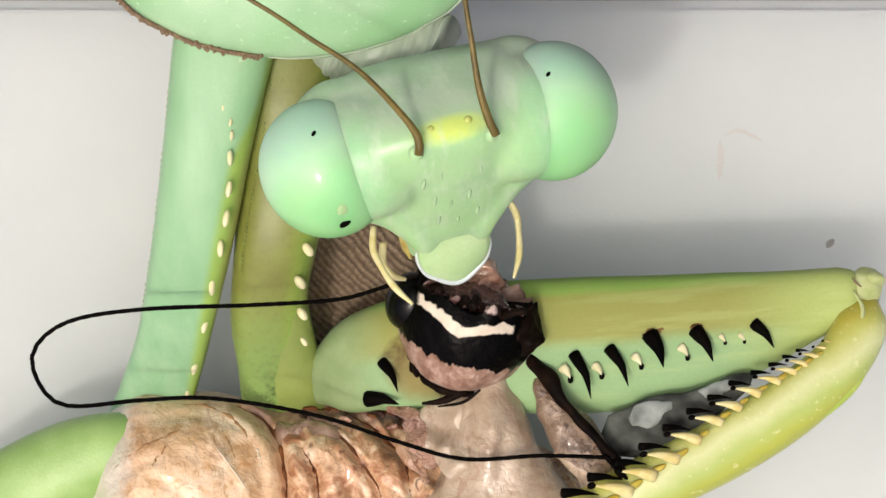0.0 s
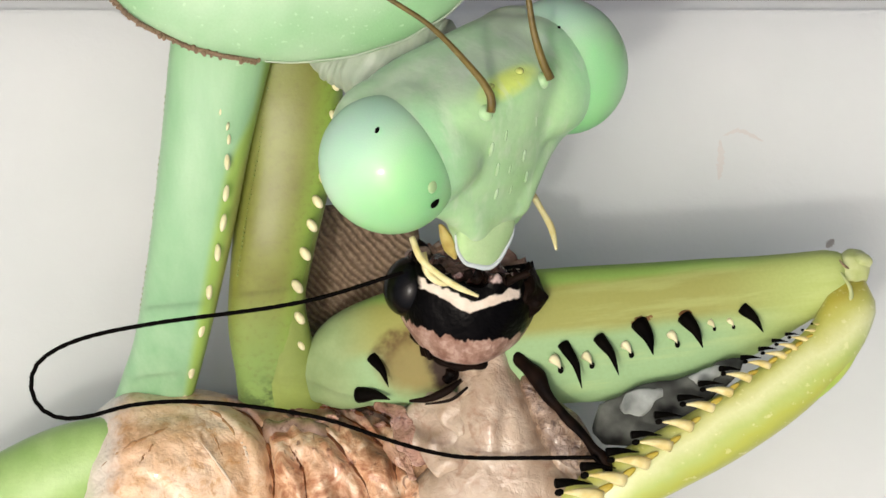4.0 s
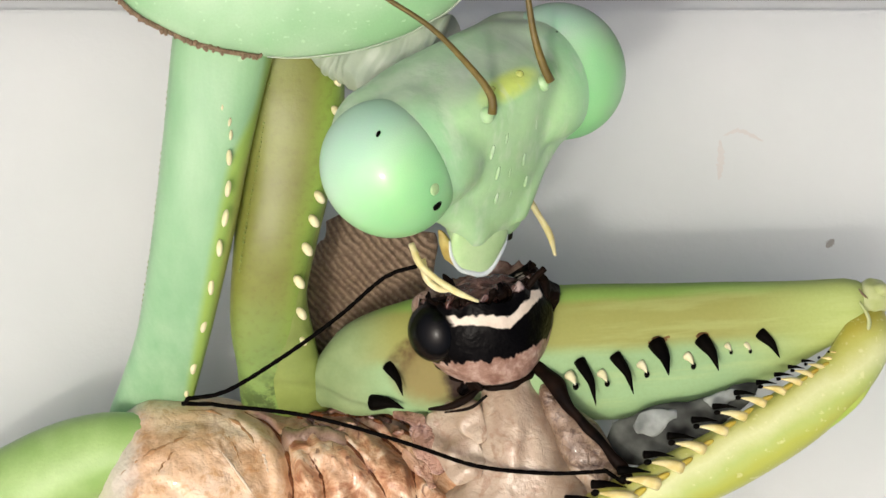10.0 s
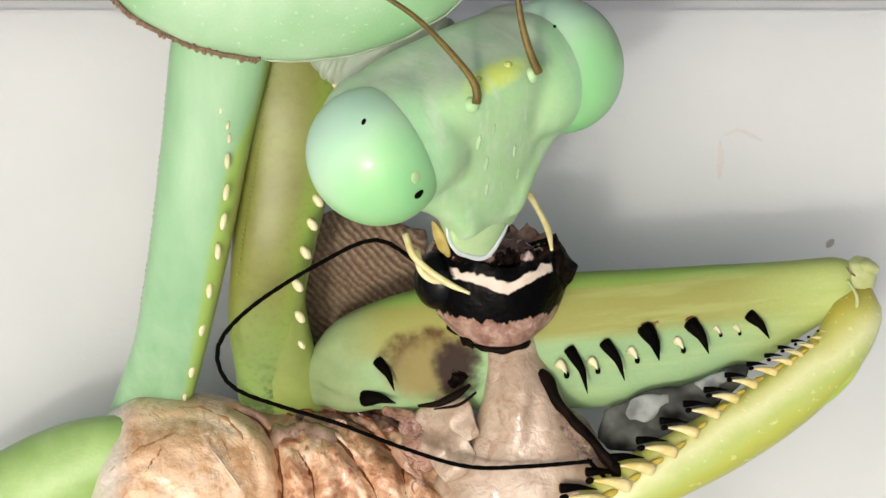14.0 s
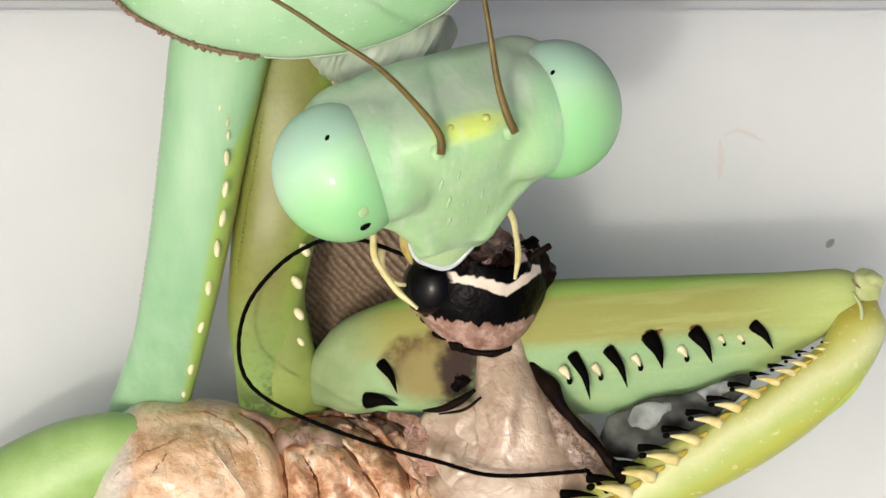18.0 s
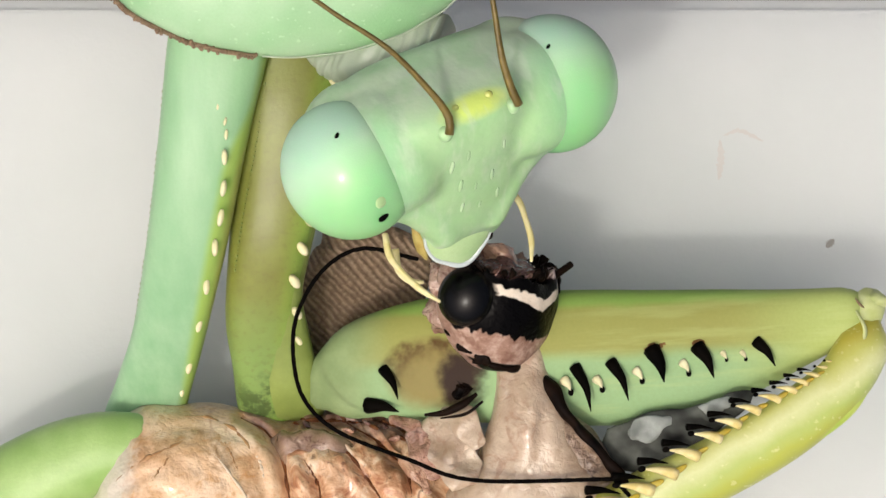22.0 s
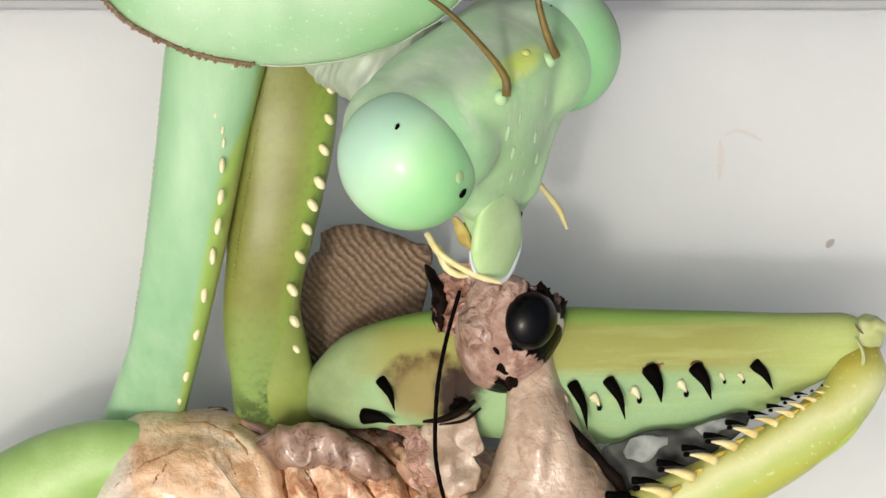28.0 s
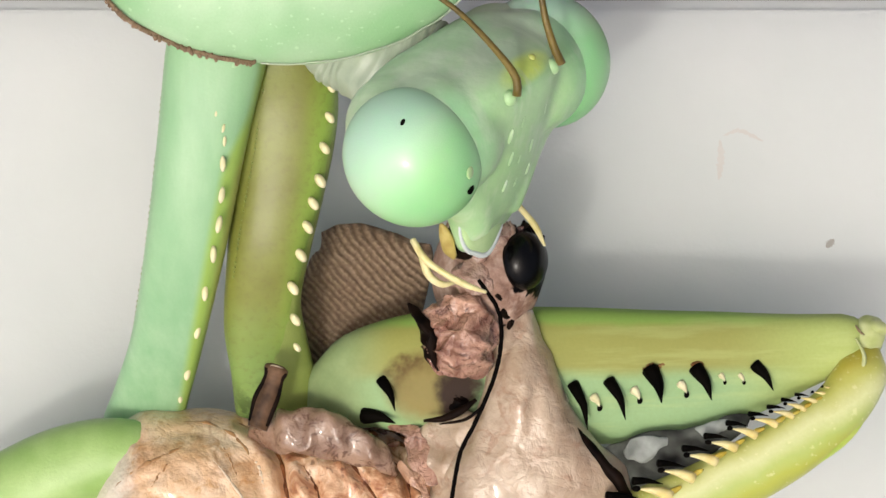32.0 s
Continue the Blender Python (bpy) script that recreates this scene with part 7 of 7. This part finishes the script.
    walk(pupils[1], [
        (0, pose(2.667 * MM, 0, 0, 1.9, -8.8, -14.6)), (0.5, pose(2.667 * MM, 0, 0, 3.6, -5.7, -12.8)), (1, pose(2.667 * MM, 0, 0, 3.8, -4.0, -11.9)),
        (1.5, pose(2.667 * MM, 0, 0, 7.0, -7.7, -20.6)), (2, pose(2.667 * MM, 0, 0, 14.8, -16.3, -28.6)), (2.5, pose(2.667 * MM, 0, 0, 21.9, -20.5, -36.0)),
        (3, pose(2.667 * MM, 0, 0, 20.3, -24.7, -33.7)), (3.5, pose(2.667 * MM, 0, 0, 19.9, -24.3, -36.1)), (5.5, pose(2.667 * MM, 0, 0, 13.9, -24.3, -27.6)),
        (6, pose(2.667 * MM, 0, 0, 11.7, -21.1, -22.0)), (6.5, pose(2.667 * MM, 0, 0, 4.6, -16.0, -11.9)), (7, pose(2.667 * MM, 0, 0, 6.4, -12.2, -18.1)),
        (7.5, pose(2.667 * MM, 0, 0, 0.9, -6.9, -7.7)), (8, pose(2.667 * MM, 0, 0, 5.7, -12.2, -15.3)), (8.5, pose(2.667 * MM, 0, 0, 10.5, -16.6, -23.3)),
        (9, pose(2.667 * MM, 0, 0, 15.3, -19.3, -28.8)), (9.5, pose(2.667 * MM, 0, 0, 15.0, -23.2, -30.2)), (10, pose(2.667 * MM, 0, 0, 20.8, -25.4, -36.3)),
        (10.5, pose(2.667 * MM, 0, 0, 22.4, -20.9, -37.7)), (11, pose(2.667 * MM, 0, 0, 21.9, -21.8, -38.5)), (11.5, pose(2.667 * MM, 0, 0, 18.0, -24.1, -34.3)),
        (12, pose(2.667 * MM, 0, 0, 17.7, -23.4, -34.8)), (12.5, pose(2.667 * MM, 0, 0, 18.4, -23.6, -35.8)), (13, pose(2.667 * MM, 0, 0, 15.5, -25.1, -32.5)),
        (13.5, pose(2.667 * MM, 0, 0, 14.9, -24.3, -34.5)), (14, pose(2.667 * MM, 0, 0, 20.4, -21.7, -33.2)), (14.5, pose(2.667 * MM, 0, 0, 18.6, -24.0, -30.0)),
        (16.5, pose(2.667 * MM, 0, 0, 8.8, -22.0, -21.2)), (17, pose(2.667 * MM, 0, 0, 7.8, -21.2, -22.2)), (17.5, pose(2.667 * MM, 0, 0, 5.9, -16.7, -15.8)),
        (18, pose(2.667 * MM, 0, 0, 4.0, -16.0, -17.2)), (18.5, pose(2.667 * MM, 0, 0, 6.5, -19.9, -22.7)), (19, pose(2.667 * MM, 0, 0, 10.0, -18.8, -25.8)),
        (19.5, pose(2.667 * MM, 0, 0, 14.3, -19.5, -24.9)), (20, pose(2.667 * MM, 0, 0, 12.4, -20.6, -20.4)), (20.5, pose(2.667 * MM, 0, 0, 6.9, -17.1, -16.1)),
        (21, pose(2.667 * MM, 0, 0, 10.0, -15.4, -22.7)), (21.5, pose(2.667 * MM, 0, 0, 9.8, -17.5, -25.1)), (22, pose(2.667 * MM, 0, 0, 9.7, -17.5, -25.3)),
        (22.5, pose(2.667 * MM, 0, 0, 10.7, -16.8, -26.7)), (23, pose(2.667 * MM, 0, 0, 9.6, -22.4, -30.1)), (23.5, pose(2.667 * MM, 0, 0, 12.8, -28.9, -38.0)),
        (24, pose(2.667 * MM, 0, 0, 18.4, -31.2, -43.4)), (24.5, pose(2.667 * MM, 0, 0, 20.7, -36.2, -52.6)), (25, pose(2.667 * MM, 0, 0, 33.3, -44.0, -61.4)),
        (25.5, pose(2.667 * MM, 0, 0, 35.8, -38.3, -57.1)), (27.5, pose(2.667 * MM, 0, 0, 30.4, -37.2, -55.2)), (28, pose(2.667 * MM, 0, 0, 24.0, -27.4, -44.9)),
        (28.5, pose(2.667 * MM, 0, 0, 22.3, -31.0, -43.4)), (29, pose(2.667 * MM, 0, 0, 23.1, -32.1, -43.4)), (29.5, pose(2.667 * MM, 0, 0, 23.7, -35.1, -44.3)),
        (30, pose(2.667 * MM, 0, 0, 23.0, -31.4, -40.4)), (30.5, pose(2.667 * MM, 0, 0, 23.7, -37.9, -37.4)), (31, pose(2.667 * MM, 0, 0, 24.3, -34.9, -39.5)),
        (31.5, pose(2.667 * MM, 0, 0, 31.0, -42.0, -45.4)), (32, pose(2.667 * MM, 0, 0, 29.0, -35.5, -46.3)),
    ])
    prey_rows = [
        (0, pose(0 * MM, -0 * MM, 0)), (0.5, pose(-0.039 * MM, 0.019 * MM, 0)), (1, pose(-0.115 * MM, -0 * MM, 0)), (1.5, pose(-0.077 * MM, 0.038 * MM, 0)),
        (2, pose(-0.077 * MM, 0.114 * MM, 0)), (2.5, pose(-0.154 * MM, 0.114 * MM, 0)), (3, pose(-0.23 * MM, 0.152 * MM, 0)), (3.5, pose(-0.306 * MM, 0.076 * MM, 0)),
        (5.5, pose(-0.23 * MM, 0.038 * MM, 0)), (6, pose(-0.23 * MM, 0.038 * MM, 0)), (6.5, pose(-0.192 * MM, -0 * MM, 0)), (7, pose(-0.249 * MM, 0.038 * MM, 0)),
        (7.5, pose(-0.077 * MM, 0.038 * MM, 0)), (8, pose(0.076 * MM, 0.038 * MM, 0)), (8.5, pose(0.134 * MM, -0.039 * MM, 0)), (9, pose(0.191 * MM, -0.115 * MM, 0)),
        (9.5, pose(0.191 * MM, -0.115 * MM, 0)), (10, pose(0.152 * MM, -0.135 * MM, 0)), (10.5, pose(0.134 * MM, -0.096 * MM, 0)), (11, pose(-0.02 * MM, -0.115 * MM, 0)),
        (11.5, pose(-0.02 * MM, -0.115 * MM, 0)), (12, pose(0.058 * MM, -0.115 * MM, 0)), (12.5, pose(0.114 * MM, -0.115 * MM, 0)), (13, pose(0.076 * MM, -0.096 * MM, 0)),
        (13.5, pose(0.058 * MM, -0.115 * MM, 0)), (14, pose(-0.096 * MM, -0.058 * MM, 0)), (14.5, pose(-0.096 * MM, -0.154 * MM, 0)), (16.5, pose(0.038 * MM, -0.23 * MM, 0)),
        (17, pose(-0.02 * MM, -0.192 * MM, 0)), (17.5, pose(-0.02 * MM, -0.154 * MM, 0)), (18, pose(0.019 * MM, -0.173 * MM, 0)), (18.5, pose(0.058 * MM, -0.173 * MM, 0)),
        (19, pose(0.038 * MM, -0.154 * MM, 0)), (19.5, pose(0.058 * MM, -0.096 * MM, 0)), (20, pose(-0.039 * MM, -0.135 * MM, 0)), (20.5, pose(0.058 * MM, -0.135 * MM, 0)),
        (21, pose(-0.02 * MM, -0.211 * MM, 0)), (21.5, pose(0.058 * MM, -0.249 * MM, 0)), (22, pose(0.058 * MM, -0.269 * MM, 0)), (22.5, pose(0.038 * MM, -0.249 * MM, 0)),
        (23, pose(0.019 * MM, -0.345 * MM, 0)), (23.5, pose(-0.02 * MM, -0.403 * MM, 0)), (24, pose(-0.077 * MM, -0.364 * MM, 0)), (24.5, pose(0 * MM, -0.403 * MM, 0)),
        (25, pose(-0.02 * MM, -0.441 * MM, 0)), (25.5, pose(-0.039 * MM, -0.403 * MM, 0)), (27.5, pose(0.095 * MM, -0.46 * MM, 0)), (28, pose(0.019 * MM, -0.421 * MM, 0)),
        (28.5, pose(-0.077 * MM, -0.384 * MM, 0)), (29, pose(0.038 * MM, -0.441 * MM, 0)), (29.5, pose(0.038 * MM, -0.499 * MM, 0)), (30, pose(0.038 * MM, -0.403 * MM, 0)),
        (30.5, pose(0.019 * MM, -0.403 * MM, 0)), (31, pose(0.038 * MM, -0.421 * MM, 0)), (31.5, pose(0.076 * MM, -0.46 * MM, 0)), (32, pose(0.038 * MM, -0.403 * MM, 0)),
    ]
    walk(prey, prey_rows)
    times = [t for t, m in prey_rows]
    follow_bends(lambda t: Vector([float(np.interp(t, times, [m.translation[k] / MM for _, m in prey_rows])) for k in (0, 1, 2)]))
    walk(prey_head, [
        (0, pose(0.564 * MM, -1.720 * MM, 4.9 * MM, 20, -6, -18)), (1, pose(0.582 * MM, -1.530 * MM, 4.9 * MM, 20, 6, -22)), (2, pose(0.850 * MM, -1.707 * MM, 4.9 * MM, 20, -3, -8)),
        (3, pose(0.801 * MM, -1.507 * MM, 4.9 * MM, 20, 4, -8)), (6, pose(0.974 * MM, -0.682 * MM, 4.9 * MM, 20, -4, 0)), (7, pose(0.890 * MM, -0.775 * MM, 4.9 * MM, 20, -2, -8)),
        (7.5, pose(0.695 * MM, -0.810 * MM, 4.9 * MM, 20, 0, 0)), (8, pose(1.142 * MM, -1.236 * MM, 4.9 * MM, 20, 9, 15)), (9, pose(0.718 * MM, -1.198 * MM, 4.9 * MM, 20, 12, 13)),
        (10, pose(0.804 * MM, -1.488 * MM, 4.9 * MM, 20, 18, 18)), (11, pose(1.111 * MM, -1.103 * MM, 4.9 * MM, 20, 10, 9)), (12, pose(1.183 * MM, -1.099 * MM, 4.9 * MM, 20, 10, 8)),
        (13, pose(1.155 * MM, -0.331 * MM, 4.9 * MM, 20, 18, 10)), (14, pose(1.334 * MM, -0.641 * MM, 4.9 * MM, 20, 7, 4)), (17, pose(0.821 * MM, -0.020 * MM, 4.9 * MM, 20, 33, 5)),
        (18, pose(0.770 * MM, -0.620 * MM, 4.9 * MM, 20, 24, 6)), (19, pose(0.812 * MM, -0.842 * MM, 4.9 * MM, 20, 52, 3)), (20, pose(1.207 * MM, -0.788 * MM, 4.9 * MM, 20, 12, 8)),
        (21, pose(0.948 * MM, -0.550 * MM, 4.9 * MM, 20, 36, 3)), (22, pose(1.065 * MM, -0.877 * MM, 4.9 * MM, 20, 50, 3)), (23, pose(0.814 * MM, -0.779 * MM, 4.9 * MM, 20, 56, 3)),
        (24, pose(0.627 * MM, -0.717 * MM, 4.9 * MM, 20, 70, 0)), (25, pose(0.873 * MM, -1.070 * MM, 4.9 * MM, 20, 70, 0)), (25.5, pose(1.021 * MM, -0.786 * MM, 4.9 * MM, 20, 70, 0)),
        (27.5, pose(0.806 * MM, -0.450 * MM, 4.9 * MM, 20, 107, -6)), (28, pose(1.275 * MM, -1.197 * MM, 4.9 * MM, 20, 102, -8)), (28.5, pose(1.059 * MM, -0.633 * MM, 4.9 * MM, 20, 74, 0)),
        (29, pose(0.933 * MM, -0.791 * MM, 4.9 * MM, 20, 78, 0)), (30, pose(0.803 * MM, -0.657 * MM, 4.9 * MM, 20, 82, 0)), (30.5, pose(0.632 * MM, -0.227 * MM, 4.9 * MM, 20, 109, -4)),
        (31, pose(0.667 * MM, 0.005 * MM, 4.9 * MM, 20, 113, 0)), (32, pose(0.807 * MM, -0.013 * MM, 4.9 * MM, 20, 117, 4)),
    ])
    walk(collar, [
        (0, pose(-0.214 * MM, -0.399 * MM, 0.00 * MM)), (1, pose(-0.104 * MM, -0.238 * MM, 0.00 * MM)), (2, pose(0.066 * MM, -0.388 * MM, 0.00 * MM)),
        (3, pose(0.077 * MM, -0.218 * MM, 0.00 * MM)), (6, pose(0.170 * MM, 0.483 * MM, 0.00 * MM)), (7, pose(0.110 * MM, 0.404 * MM, 0.00 * MM)),
        (7.5, pose(-0.050 * MM, 0.374 * MM, 0.00 * MM)), (8, pose(0.423 * MM, 0.012 * MM, 0.00 * MM)), (9, pose(0.065 * MM, 0.044 * MM, 0.00 * MM)),
        (10, pose(0.188 * MM, -0.202 * MM, 0.00 * MM)), (11, pose(0.403 * MM, 0.125 * MM, 0.00 * MM)), (12, pose(0.468 * MM, 0.128 * MM, 0.00 * MM)),
        (13, pose(0.504 * MM, 0.781 * MM, 0.00 * MM)), (14, pose(0.580 * MM, 0.518 * MM, 0.00 * MM)), (17, pose(0.296 * MM, 1.046 * MM, 0.00 * MM)),
        (18, pose(0.201 * MM, 0.535 * MM, 0.00 * MM)), (19, pose(0.410 * MM, 0.347 * MM, 0.00 * MM)), (20, pose(0.512 * MM, 0.393 * MM, 0.00 * MM)),
        (21, pose(0.420 * MM, 0.595 * MM, 0.00 * MM)), (22, pose(0.628 * MM, 0.317 * MM, 0.00 * MM)), (23, pose(0.431 * MM, 0.400 * MM, 0.00 * MM)),
        (24, pose(0.312 * MM, 0.453 * MM, 0.07 * MM)), (25, pose(0.534 * MM, 0.153 * MM, 0.07 * MM)), (25.5, pose(0.667 * MM, 0.394 * MM, 0.07 * MM)),
        (27.5, pose(0.481 * MM, 0.680 * MM, 0.33 * MM)), (28, pose(0.913 * MM, 0.045 * MM, 0.29 * MM)), (28.5, pose(0.711 * MM, 0.524 * MM, 0.10 * MM)),
        (29, pose(0.605 * MM, 0.390 * MM, 0.13 * MM)), (30, pose(0.493 * MM, 0.504 * MM, 0.15 * MM)), (30.5, pose(0.319 * MM, 0.870 * MM, 0.34 * MM)),
        (31, pose(0.340 * MM, 1.067 * MM, 0.37 * MM)), (32, pose(0.452 * MM, 1.051 * MM, 0.40 * MM)),
    ])
    walk(torn, [
        (0, pose(0.58 * MM, -1.093 * MM, 4.7 * MM, 0, 0, 0)), (1, pose(0.484 * MM, -1.146 * MM, 4.7 * MM, 0, 0, 0)), (2, pose(0.525 * MM, -1.049 * MM, 4.7 * MM, 0, 0, 0)), (3, pose(0.599 * MM, -0.956 * MM, 4.7 * MM, 0, 0, 0)),
        (6, pose(0.994 * MM, -0.34 * MM, 4.7 * MM, 0, 0, 0)), (7, pose(0.683 * MM, -0.248 * MM, 4.7 * MM, 0, 0, 0)), (8, pose(0.898 * MM, -0.999 * MM, 4.7 * MM, 0, 0, 0)), (9, pose(0.757 * MM, -0.991 * MM, 4.7 * MM, 0, 0, 0)),
        (10, pose(0.875 * MM, -1.393 * MM, 4.7 * MM, 0, 0, 0)), (11, pose(0.916 * MM, -0.886 * MM, 4.7 * MM, 0, 0, 0)), (12, pose(0.996 * MM, -0.846 * MM, 4.7 * MM, 0, 0, 0)), (13, pose(0.991 * MM, -0.404 * MM, 4.7 * MM, 0, 0, 0)),
        (14, pose(1.15 * MM, -0.812 * MM, 4.7 * MM, 0, 0, 0)), (17, pose(1.179 * MM, -0.084 * MM, 4.7 * MM, 0, 0, 0)), (18, pose(0.877 * MM, -0.526 * MM, 4.7 * MM, 0, 0, 0)), (19, pose(0.832 * MM, -0.518 * MM, 4.7 * MM, 0, 0, 0)),
        (20, pose(0.934 * MM, -0.629 * MM, 4.7 * MM, 0, 0, 0)), (21, pose(1.021 * MM, -0.658 * MM, 4.7 * MM, 0, 0, 0)), (22, pose(0.944 * MM, -0.535 * MM, 4.7 * MM, 0, 0, 0)), (23, pose(0.851 * MM, -0.59 * MM, 4.7 * MM, 0, 0, 0)),
        (24, pose(0.776 * MM, -0.637 * MM, 4.7 * MM, 0, 0, 0)), (25.5, pose(0.774 * MM, -0.962 * MM, 5 * MM, 0, 0, 0)), (27.5, pose(0.578 * MM, -0.845 * MM, 4.6 * MM, 0, 0, 0)), (28, pose(0.588 * MM, -0.884 * MM, 4.6 * MM, 0, 0, 0)),
        (29, pose(0.569 * MM, -0.93 * MM, 4.6 * MM, 0, 0, 0)), (30, pose(0.568 * MM, -1.031 * MM, 4.8 * MM, 0, 0, 0)), (30.5, pose(0.293 * MM, -1.209 * MM, 5.8 * MM, 0, 0, 0)), (31, pose(0.196 * MM, -1.446 * MM, 6 * MM, 0, 0, 0)),
        (31.5, pose(0.196 * MM, -1.472 * MM, 6 * MM, 0, 0, 5)), (32, pose(0.326 * MM, -1.594 * MM, 6 * MM, 0, 0, 10)),
    ])
    walk(hump, [(0, pose(0, -0.9 * MM, -0.9 * MM)), (25.5, pose(0, -0.8 * MM, -0.7 * MM)), (28, pose(0, -0.5 * MM, -0.3 * MM)), (29, pose(0, -0.2 * MM, 0)), (30, pose(0, 0, 0)), (31, pose(0, 0, 0)), (32, pose(0, -0.15 * MM, 0))])
    walk(stump, [
        (0, pose(-5.16 * MM, -6.116 * MM, 3 * MM, 0, 0, -0.0)), (27.5, pose(-5.424 * MM, -4.904 * MM, 2 * MM, 0, 0, -0.0)), (28, pose(-5.431 * MM, -4.001 * MM, 2.4 * MM, 0, 0, -0.0)), (28.5, pose(-5.253 * MM, -3.192 * MM, 3.4 * MM, 0, 0, 0.6)),
        (29, pose(-4.806 * MM, -2.873 * MM, 5.2 * MM, 0, 0, -21.3)), (29.5, pose(-4.799 * MM, -2.854 * MM, 5.2 * MM, 0, 0, -27.3)), (30, pose(-4.417 * MM, -2.55 * MM, 5.2 * MM, 0, 0, -43.3)), (31, pose(-4.354 * MM, -2.436 * MM, 5.2 * MM, 0, 0, -43.7)),
        (31.5, pose(-4.165 * MM, -2.861 * MM, 5.2 * MM, 0, 0, -10.1)), (32, pose(-4.063 * MM, -2.894 * MM, 5.2 * MM, 0, 0, -19.1)),
    ])


motions()
